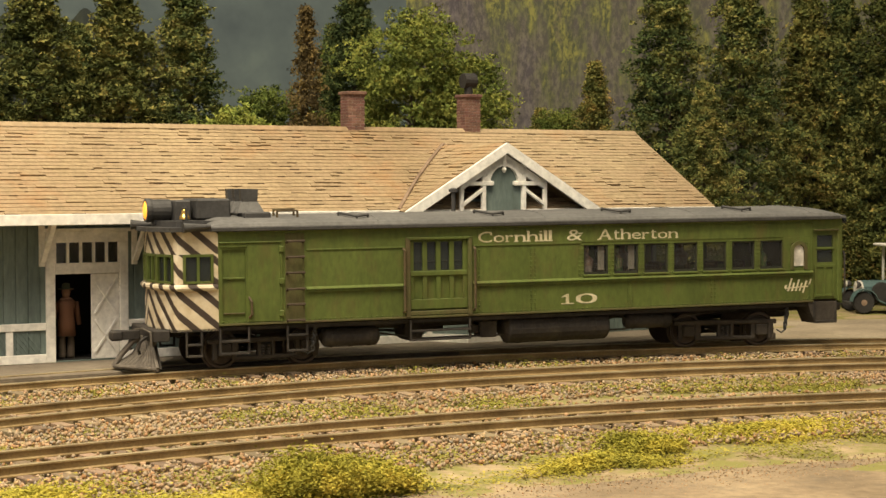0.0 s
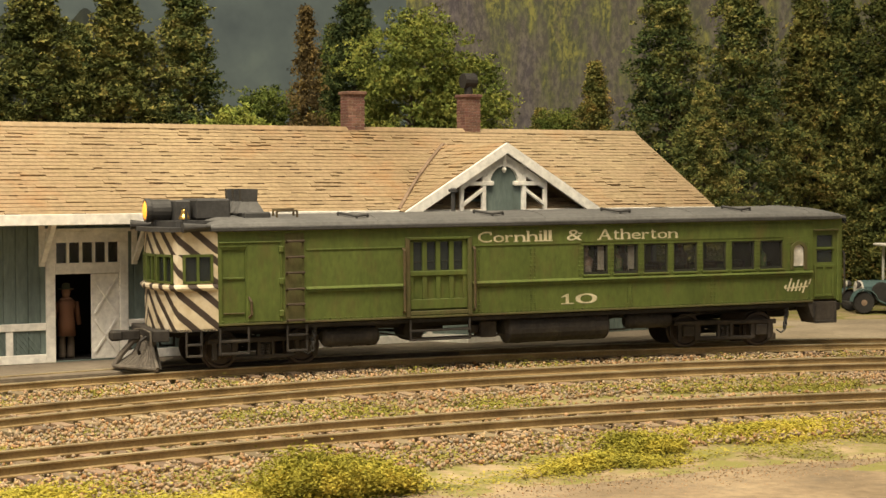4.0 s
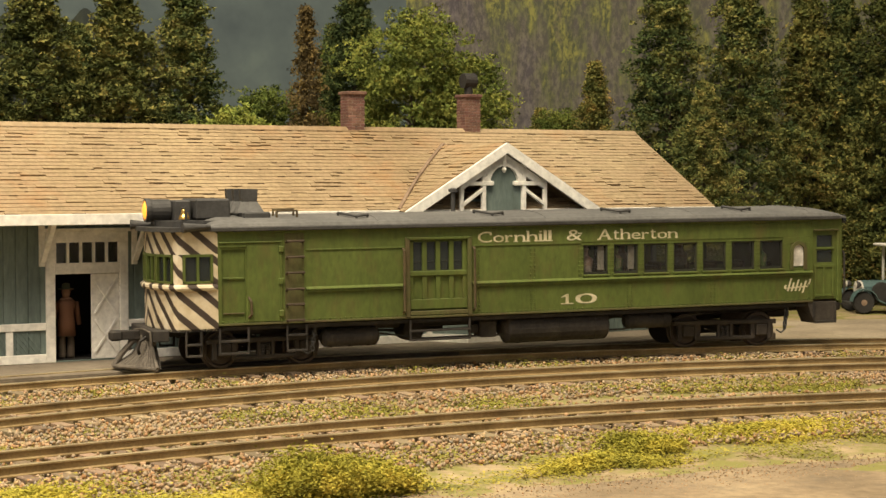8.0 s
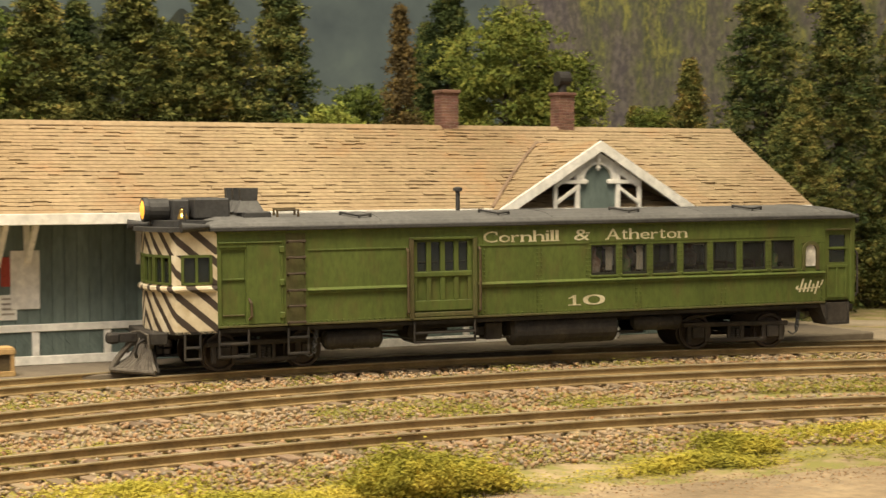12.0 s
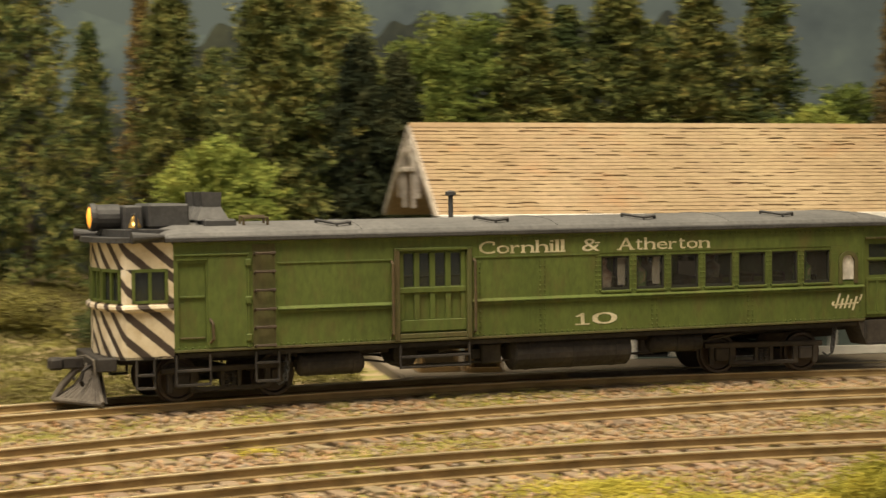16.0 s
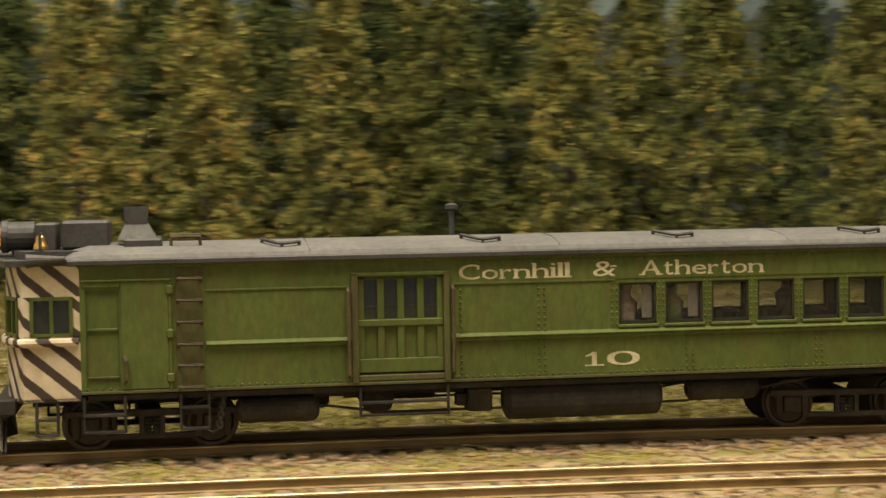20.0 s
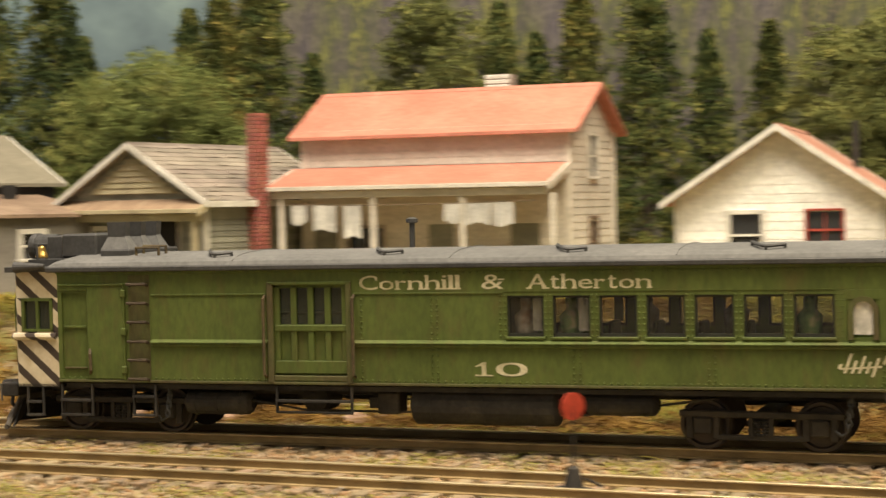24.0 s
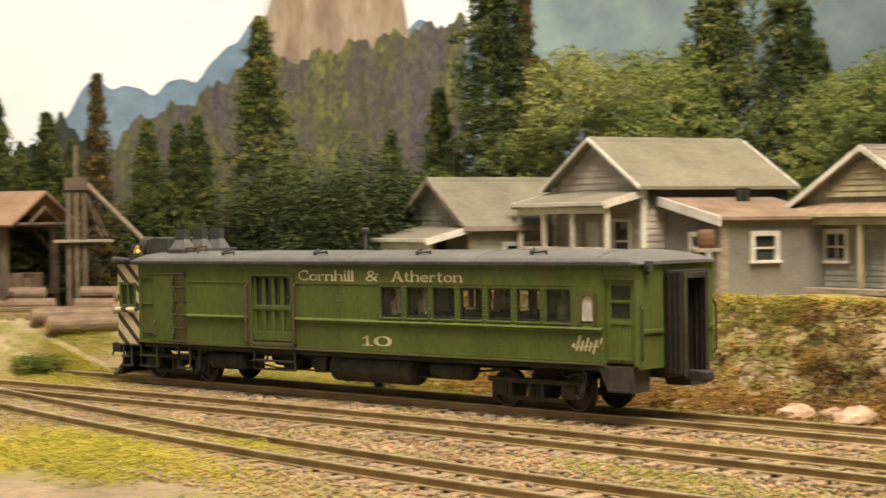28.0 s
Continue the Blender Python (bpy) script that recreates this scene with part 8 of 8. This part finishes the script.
def crate(x, y, z, turn, w, d, h):
    c = thing("crate", x, y, z, turn, "yellow-brown slatted wooden crate on the platform", "crate", "platform crates")
    part("core", Geo().box(0.04, w - 0.04, 0.04, d - 0.04, 0.03, h - 0.03), M_RUSTY, c)
    for a in (0, w - 0.09):
        for b in (0, d - 0.09):
            part("corner_post", Geo().box(a, a + 0.09, b, b + 0.09, 0, h, 0.008), M_CRATE, c)
    for z0 in (0.0, h - 0.12):
        for b in (-0.02, d - 0.03):
            part("slat", Geo().box(0, w, b, b + 0.05, z0, z0 + 0.12, 0.008), M_CRATE, c)
        for a in (-0.02, w - 0.03):
            part("slat", Geo().box(a, a + 0.05, 0, d, z0, z0 + 0.12, 0.008), M_CRATE, c)
    for k in range(5):
        part("lid_board", Geo().box(0.01, w - 0.01, k * d / 5 + 0.01, (k + 1) * d / 5 - 0.01, h - 0.02, h + 0.03, 0.006), M_CRATE, c)
    return c


crate(-13.55, 37.55, 0.22, 30, 0.95, 1.0, 1.0)
crate(-12.45, 37.85, 0.22, 30, 0.8, 0.6, 0.62)
# notices near the left corner of the station
for k, (u, z0, w, h2, mat, lab) in enumerate(((4.55, 1.75, 0.55, 0.95, M_STATION_WHITE, "white timetable poster with grey bars"), (4.5, 1.1, 0.42, 0.5, M_REDTRIM, "small red notice"), (4.5, 1.9, 0.32, 0.7, M_REDTRIM, "red enamel sign"), (4.45, 1.1, 0.42, 0.6, M_STATION_WHITE, "white notice with grey bars"))):
    side = wall_frame(-5.1, 0, 90) if k < 2 else front
    uu = (u - 3.2) if k < 2 else u
    nb = part("notice", Geo().box(uu, uu + w, 0.026, 0.06, z0, z0 + h2, 0.006, side), mat, DEPOT, lab)
    if k in (0, 3):
        for q in range(4):
            part("bar", Geo().box(uu + 0.06, uu + w - 0.06, 0.06, 0.064, z0 + 0.12 + q * h2 * 0.2, z0 + 0.17 + q * h2 * 0.2, 0, side), M_GREYWALL, nb)

# old motor lorry behind the station
M_AUTO = surface("teal_car_paint", (0.075, 0.125, 0.125), (0.055, 0.095, 0.095), (0.10, 0.155, 0.15), rough=0.4, big=1.2, fine=12, bump=0.05, spec=0.5)
M_TYRE = surface("black_rubber", (0.030, 0.028, 0.026), rough=0.9, bump=0.3)
AUTO = thing("lorry", 14.45, 60.2, 0.0, 8, "old teal motor lorry with open white cab", "lorry")
AUTO.scale = (0.84, 0.84, 0.84)
for x in (0.0, 3.0):
    for y in (-0.72, 0.72):
        wv = part("wheel", Geo().lathe([(0.30, -0.09), (0.42, -0.09), (0.46, -0.04), (0.46, 0.04), (0.42, 0.09), (0.30, 0.09)], (x, y, 0.46), "y", 20), M_TYRE, AUTO)
        part("rim", Geo().lathe([(0.05, -0.10), (0.28, -0.07), (0.31, -0.04), (0.31, 0.04), (0.28, 0.07), (0.05, 0.10)], (x, y, 0.46), "y", 16), M_BROWNROOF, wv)
for s0 in (-1, 1):
    fen = Geo()
    ring = [(0.56 * math.cos(a) + 0.02, 0.46 + 0.58 * math.sin(a)) for a in np.linspace(math.pi * 0.95, 0.25, 9)] + [(0.95, 0.42), (1.9, 0.36)]
    for p, q in zip(ring, ring[1:]):
        fen.prism([p, q, (q[0], q[1] - 0.05), (p[0], p[1] - 0.05)], "y", s0 * 0.72 - 0.18, s0 * 0.72 + 0.18)
    part("fender", fen, M_AUTO, AUTO)
    lp = part("headlamp", Geo().lathe([(0.05, 0.14), (0.13, 0.05), (0.15, -0.04), (0.13, -0.07)], (-0.18, s0 * 0.52, 1.18), "x", 14), M_ROOFDARK, AUTO)
    part("lens", Geo().lathe([(0.125, -0.075), (0.02, -0.10)], (-0.18, s0 * 0.52, 1.18), "x", 14), M_MILK, lp)
part("hood", Geo().prism([(-0.48, 0.55), (0.48, 0.55), (0.48, 1.1), (0.32, 1.28), (0, 1.34), (-0.32, 1.28), (-0.48, 1.1)], "x", 0.12, 1.35), M_AUTO, AUTO)
part("radiator", Geo().prism([(-0.44, 0.5), (0.44, 0.5), (0.44, 1.08), (0.30, 1.27), (0, 1.33), (-0.30, 1.27), (-0.44, 1.08)], "x", 0.02, 0.12), M_WHITE, AUTO)
sp3 = part("spare_wheel", Geo().lathe([(0.27, -0.08), (0.40, -0.07), (0.42, 0.0), (0.40, 0.07), (0.27, 0.08)], (0.78, -0.66, 0.88), "y", 18), M_TYRE, AUTO)
part("hub", Geo().lathe([(0.05, -0.07), (0.27, -0.04), (0.27, 0.05)], (0.78, -0.66, 0.88), "y", 14), M_AUTO, sp3)
part("cab", Geo().box(1.35, 2.2, -0.7, 0.7, 0.55, 1.3, 0.05), M_AUTO, AUTO)
for x in (1.4, 2.2):
    for y in (-0.66, 0.66):
        part("post", Geo().box(x - 0.04, x + 0.04, y - 0.04, y + 0.04, 1.25, 2.75), M_WHITE, AUTO)
part("cab_roof", Geo().box(1.0, 2.5, -0.8, 0.8, 2.75, 2.86, 0.03), M_WHITE, AUTO)
part("bed", Geo().box(2.3, 4.2, -0.85, 0.85, 0.75, 1.25, 0.03), M_AUTO, AUTO)
part("frame", Geo().box(-0.25, 4.1, -0.38, 0.38, 0.42, 0.58), M_BLACK, AUTO)
part("bumper", Geo().box(-0.62, -0.55, -0.75, 0.75, 0.40, 0.5, 0.02).box(-0.6, 0.0, -0.35, -0.28, 0.42, 0.48).box(-0.6, 0.0, 0.28, 0.35, 0.42, 0.48), M_ROOFDARK, AUTO)

# sandy service roads in the foreground
def road_sheet(pts, w0, w1, h=0.05):
    g = Geo()
    n = len(pts)
    nn = 9
    rows = []
    for i, (x, y) in enumerate(pts):
        a = Vector(pts[min(i + 1, n - 1)]) - Vector(pts[max(i - 1, 0)])
        a.normalize()
        nx, ny = -a.y, a.x
        for j in range(nn):
            k = j / (nn - 1)
            off = -w0 + (w0 + w1) * k + 0.12 * math.sin(i * 1.7 + j)
            zz = h * math.sin(math.pi * min(max(k, 0.02), 0.98)) ** 0.5 - 0.03
            g.v.append((x + nx * off, y + ny * off, zz))
    for i in range(n - 1):
        for j in range(nn - 1):
            g.f.append((i * nn + j, i * nn + j + 1, (i + 1) * nn + j + 1, (i + 1) * nn + j))
    return g


for nm, pts3, w0, w1 in (("dirt_road", [(x, 24.6 + 0.42 * (x + 2) + 0.004 * (x + 2) ** 2 - 2.2) for x in np.linspace(-3.5, 26, 24)], 3.0, 2.1), ("dirt_road", [polar(a, 28.6 + 0.10 * (a - 112)) for a in np.linspace(103, 135, 20)], 3.0, 2.4)):
    rd = new(nm, road_sheet(pts3, w0, w1).mesh(nm, M_ROAD, True))
    tagged(rd, "sandy brown service road in the foreground", "road", kind="structure")

yard_pts = [tuple(float(q) for q in on_line(LINE_A, u, 6.0)[:2]) for u in np.arange(0.5, 17, 1.0)]
rd = new("gravel_yard", road_sheet(yard_pts, 4.0, 4.2, 0.055).mesh("gravel_yard", M_YARD, True))
tagged(rd, "grey-brown gravel yard beyond the main track", "yard", kind="structure")
# loose grit on the foreground road
gx0 = rng.uniform(-3, 22, 16000)
gp = np.column_stack([gx0, 24.6 + 0.42 * (gx0 + 2) + 0.004 * (gx0 + 2) ** 2 - 2.2 + rng.uniform(-2.9, 2.6, 16000)])
v, f = stones(np.column_stack([gp, np.full(len(gp), 0.008)]), 0.016, rng)
stuff("road_grit", v, f, M_STONE, "fine brown grit on the service road", "gravel")

# switch stand with red target
SX, SY = -27.1, 4.2
sw = thing("switch_stand", SX, SY, 0.0, 28, "black switch stand with a round red target", "switch stand")
part("base", Geo().box(-0.28, 0.28, -0.2, 0.2, -0.02, 0.16, 0.03), M_BLACK, sw)
part("body", Geo().lathe([(0.17, 0.16), (0.14, 0.3), (0.10, 0.46), (0.05, 0.5)], (0, 0, 0), "z", 12), M_BLACK, sw)
part("mast", Geo().rod((0, 0, 0.4), (0, 0, 1.45), 0.022, seg=8), M_BLACK, sw)
M_TARGET = surface("red_target_paint", (0.40, 0.05, 0.028), rough=0.55, big=2, fine=10, bump=0.05)
part("target", Geo().lathe([(0.03, -0.02), (0.225, -0.015), (0.225, 0.015), (0.03, 0.02)], (0, 0, 1.45), "x", 20), M_TARGET, sw, "round red target disc")
part("lever", Geo().path([(0.1, 0.15, 0.3), (0.25, 0.4, 0.16)], 0.025), M_BLACK, sw)
sx2, sy2 = polar(111.5, 46.0)
copy_thing(sw, pose(sx2 * S, sy2 * S, float(height(sx2, sy2)[0]) * S, 0, 0, 40))

# ---- log yard ----
M_LOG = surface("peeled_log", (0.21, 0.145, 0.10), (0.14, 0.096, 0.068), (0.29, 0.205, 0.145), rough=0.9, big=1.5, fine=10, bump=0.5, stretch=(1, 4, 4))
M_LOGEND = surface("sawn_log_end", (0.44, 0.32, 0.19), rough=0.9, big=3, fine=14, bump=0.2)
M_TIMBER = surface("old_timber", (0.125, 0.092, 0.066), (0.085, 0.064, 0.048), (0.18, 0.135, 0.10), rough=0.9, big=1.5, fine=12, bump=0.4, piece=0.15)

M_SHEDROOF = surface("rusty_shed_roof", (0.29, 0.18, 0.115), (0.22, 0.135, 0.088), (0.36, 0.24, 0.16), rough=0.9, big=0.9, fine=9, bump=0.3)


def log(az, dist, lift, length, r, turn):
    x, y = polar(az, dist)
    z = float(height(x, y)[0]) + r + lift
    o = thing("log", x, y, z, turn, "peeled reddish brown log lying in the yard", "log", "yard logs")
    part("stem", Geo().lathe([(r * 0.96, -length / 2), (r, -length / 4), (r * 0.97, 0), (r * 0.93, length / 4), (r * 0.9, length / 2)], (0, 0, 0), "x", 12), M_LOG, o)
    for s0, k in ((-1, 0.97), (1, 0.91)):
        part("cut_end", Geo().lathe([(r * k * 0.98, s0 * length / 2), (r * k * 0.95, s0 * (length / 2 + 0.01))], (0, 0, 0), "x", 12), M_LOGEND, o)
    return o


for az, dist, lift, ln, r, tn in ((120.9, 56.4, 0.0, 2.8, 0.29, 137), (121.5, 57.3, 0.0, 2.6, 0.27, 134), (120.6, 61.6, 0.0, 1.7, 0.25, 118), (120.4, 62.4, 0.0, 1.6, 0.24, 121), (120.5, 62.0, 0.46, 1.5, 0.22, 119), (123.2, 63.0, 0.0, 2.6, 0.25, 112), (123.4, 63.3, 0.4, 2.4, 0.24, 115), (117.6, 58.6, 0.0, 5.4, 0.27, 128), (117.3, 59.4, 0.0, 5.6, 0.29, 131), (117.5, 59.0, 0.46, 5.4, 0.24, 127), (116.9, 60.3, 0.0, 5.4, 0.27, 133), (115.9, 61.2, 0.0, 4.6, 0.28, 125), (117.0, 59.9, 0.50, 5.2, 0.24, 135)):
    log(az, dist, lift, ln, r, tn)
cx0, cy0 = polar(124.3, 65.5)
cz0 = float(height(cx0, cy0)[0])
SHED = thing("log_shed", cx0, cy0, cz0, 84, "open timber loading shed with a tan board roof", "shed")
for x in (-3.4, -0.6, 2.2):
    for y in (-1.4, 1.4):
        part("post", Geo().box(x - 0.12, x + 0.12, y - 0.12, y + 0.12, -0.3, 2.95, 0.015), M_TIMBER, SHED)
        part("brace", Geo().path([(x, y, 2.0), (x + (0.9 if x < 2 else -0.9), y, 2.9)], 0.07, 6), M_TIMBER, SHED)
part("beam", Geo().box(-3.8, 2.6, -1.5, -1.28, 2.95, 3.15, 0.015).box(-3.8, 2.6, 1.28, 1.5, 2.95, 3.15, 0.015), M_TIMBER, SHED)
srf = part("roof", slab(-4.2, 3.0, (-2.0, 3.08), (0, 4.30), 0.08), M_SHEDROOF, SHED)
part("far_slope", slab(-4.2, 3.0, (2.0, 3.08), (0, 4.30), 0.08), M_SHEDROOF, srf)
part("gable_truss", Geo().path([(2.9, -1.9, 3.05), (2.9, 0, 4.17), (2.9, 1.9, 3.05)], 0.07).path([(2.9, -1.5, 3.10), (2.9, 1.5, 3.10)], 0.07).path([(2.9, -0.8, 3.15), (2.9, 0, 3.70), (2.9, 0.8, 3.15)], 0.06), M_TIMBER, SHED)
part("deck", Geo().box(-3.6, 2.4, -1.5, 1.5, 0.55, 0.72, 0.01), M_TIMBER, SHED)
for k in range(4):
    part("stacked_timber", Geo().box(-3.4, 2.0, -1.2 + 0.6 * k, -0.75 + 0.6 * k, 0.72, 1.15 + 0.18 * (k % 2), 0.03), M_LOG, SHED)
dx0, dy0 = polar(121.3, 63.0)
DER = thing("derrick", dx0, dy0, float(height(dx0, dy0)[0]), 121, "timber derrick mast with a slanting boom", "derrick")
for x in (-0.28, 0.0, 0.28):
    part("mast", Geo().box(x - 0.09, x + 0.09, -0.12, 0.12, -0.3, 4.6 if x else 5.9, 0.015), M_TIMBER, DER)
part("mast_head", Geo().box(-0.42, 0.42, -0.2, 0.2, 4.3, 4.75, 0.02), M_TIMBER, DER)
part("boom", Geo().path([(0.3, 0, 4.6), (2.55, -0.2, 2.3)], 0.085, 8), M_PLANK, DER)
part("platform", Geo().box(-0.8, 1.3, -0.3, 0.3, 2.45, 2.55, 0.01), M_PLANK, DER)
part("cable", Geo().path([(0.2, 0, 4.5), (1.1, -0.1, 2.6)], 0.018, 5).path([(0.2, 0.1, 4.5), (0.9, 0, 2.6)], 0.018, 5), M_TWIG, DER)
tx0, ty0 = polar(114.6, 62.5)
TRA = thing("tractor", tx0, ty0, float(height(tx0, ty0)[0]), 20, "small red tractor in the log yard", "tractor")
M_TRACTOR = surface("red_tractor_paint", (0.42, 0.05, 0.03), rough=0.5, big=2, fine=10, bump=0.1)
part("body", Geo().box(-0.9, 0.5, -0.3, 0.3, 0.45, 0.95, 0.06).box(-0.2, 0.6, -0.35, 0.35, 0.6, 1.15, 0.06), M_TRACTOR, TRA)
for x, r in ((-0.7, 0.32), (0.45, 0.5)):
    for y in (-0.48, 0.48):
        part("wheel", Geo().lathe([(r * 0.4, -0.1), (r, -0.09), (r, 0.09), (r * 0.4, 0.1)], (x, y, r), "y", 16), M_TYRE, TRA)
# slim white post added for a thin translucent light streak
wx0, wy0 = polar(118.15, 56.2)
POST = thing("relay_post", wx0, wy0, float(height(wx0, wy0)[0]), 0, "slim pale post standing for a thin translucent light streak", "post")
part("shaft", Geo().rod((0, 0, -0.1), (0, 0, 2.0), 0.075, 0.055, 10), M_WHITE, POST)
part("cap", Geo().lathe([(0.09, 2.0), (0.10, 2.05), (0.04, 2.12)], (0, 0, 0), "z", 10), M_WHITE, POST)
# spur tracks
ex0, ey0 = polar(117.5, 59.6)
LINE_E = line(ex0, ey0, [117.5, 127, 136.5])
track(LINE_E, 0, 16, "log yard spur of thin brown rails", z=float(height(ex0, ey0)[0]) + 0.05)
LINE_D = line(-36.9, 6.2, [62, 64, 66, 68, 70, 70])
track(LINE_D, 2, 40, "spur track of brown rails diverging below the bank")


# ---- what moves: the railcar along its track, its trucks and wheels ----
RUN = [(0, 20.72), (9.5, 20.73), (10.0, 20.84), (10.5, 21.13), (11.0, 21.58), (11.5, 22.2), (13.5, 26.29), (14.0, 27.73), (14.5, 29.37), (15.0, 31.23), (15.5, 33.3), (16.0, 35.59), (16.5, 38.08),
       (17.0, 40.53), (17.5, 43.01), (18.0, 45.53), (18.5, 48.01), (19.0, 50.52), (19.5, 53.04), (20.0, 55.62), (20.5, 58.18), (22.5, 68.42), (23.0, 71.03), (23.5, 73.68), (24.0, 76.26), (24.5, 78.83),
       (25.0, 81.39), (25.5, 83.99), (26.0, 86.61), (26.5, 89.21), (27.0, 91.78), (27.5, 94.39), (28.0, 97.05)]


LEAN = 0.007      # the body leans a little nose down to fit the camera's view


def run_at(t):
    """How far along the main track the railcar stands at t seconds (smooth between the known times)."""
    ts, us = [r[0] for r in RUN], [r[1] for r in RUN]
    k = max(0, min(len(ts) - 2, next((i for i in range(len(ts) - 1) if t <= ts[i + 1]), len(ts) - 2)))
    sl = []
    for i in (k, k + 1):
        a, b = max(i - 1, 0), min(i + 1, len(ts) - 1)
        sl.append((us[b] - us[a]) / (ts[b] - ts[a]))
    if k == 0:
        sl = [0, 0]
    h = ts[k + 1] - ts[k]
    q = (t - ts[k]) / h
    return us[k] * (2 * q ** 3 - 3 * q ** 2 + 1) + us[k + 1] * (-2 * q ** 3 + 3 * q ** 2) + h * sl[0] * (q ** 3 - 2 * q ** 2 + q) + h * sl[1] * (q ** 3 - q ** 2)


def car_at(u):
    """The railcar's middle and heading with both truck pivots on the track, and the trucks' turns."""
    fx0, fy0, fa = on_line(LINE_A, u + 6.375)
    rx0, ry0, ra = on_line(LINE_A, u - 6.375)
    a = math.atan2(ry0 - fy0, rx0 - fx0)
    # the pivots lie 7.0 m ahead of and 5.75 m behind the body's origin
    mx, my = (fx0 + rx0) / 2 + 0.625 * math.cos(a), (fy0 + ry0) / 2 + 0.625 * math.sin(a)
    return mx, my, a, fa - a, ra - a


def motions():
    times = [0.0, 9.4] + [round(9.5 + 0.1 * k, 1) for k in range(186)]
    cars, tr = [], ([], [])
    for t in times:
        mx, my, a, f, r = car_at(run_at(t) + 0.625)
        cars.append((t, pose(mx * S, my * S, (0.25 + 7.0 * LEAN) * S, 0, -math.degrees(LEAN), math.degrees(a))))
        for k, q in ((0, f), (1, r)):
            tr[k].append((t, pose(TRUCKS[k][1] * S, 0, -LEAN * (TRUCKS[k][1] + 7.0) * S, 0, math.degrees(LEAN), math.degrees(q))))
    walk(CAR, cars)
    for k in (0, 1):
        walk(TRUCKS[k][0], tr[k])
    u0 = run_at(0.0)
    for ws, x in WHEELSETS:
        walk(ws, [(t, pose(x * S, 0, WR * S, 0, -math.degrees((run_at(t) - u0) / WR), 0)) for t in times])


motions()
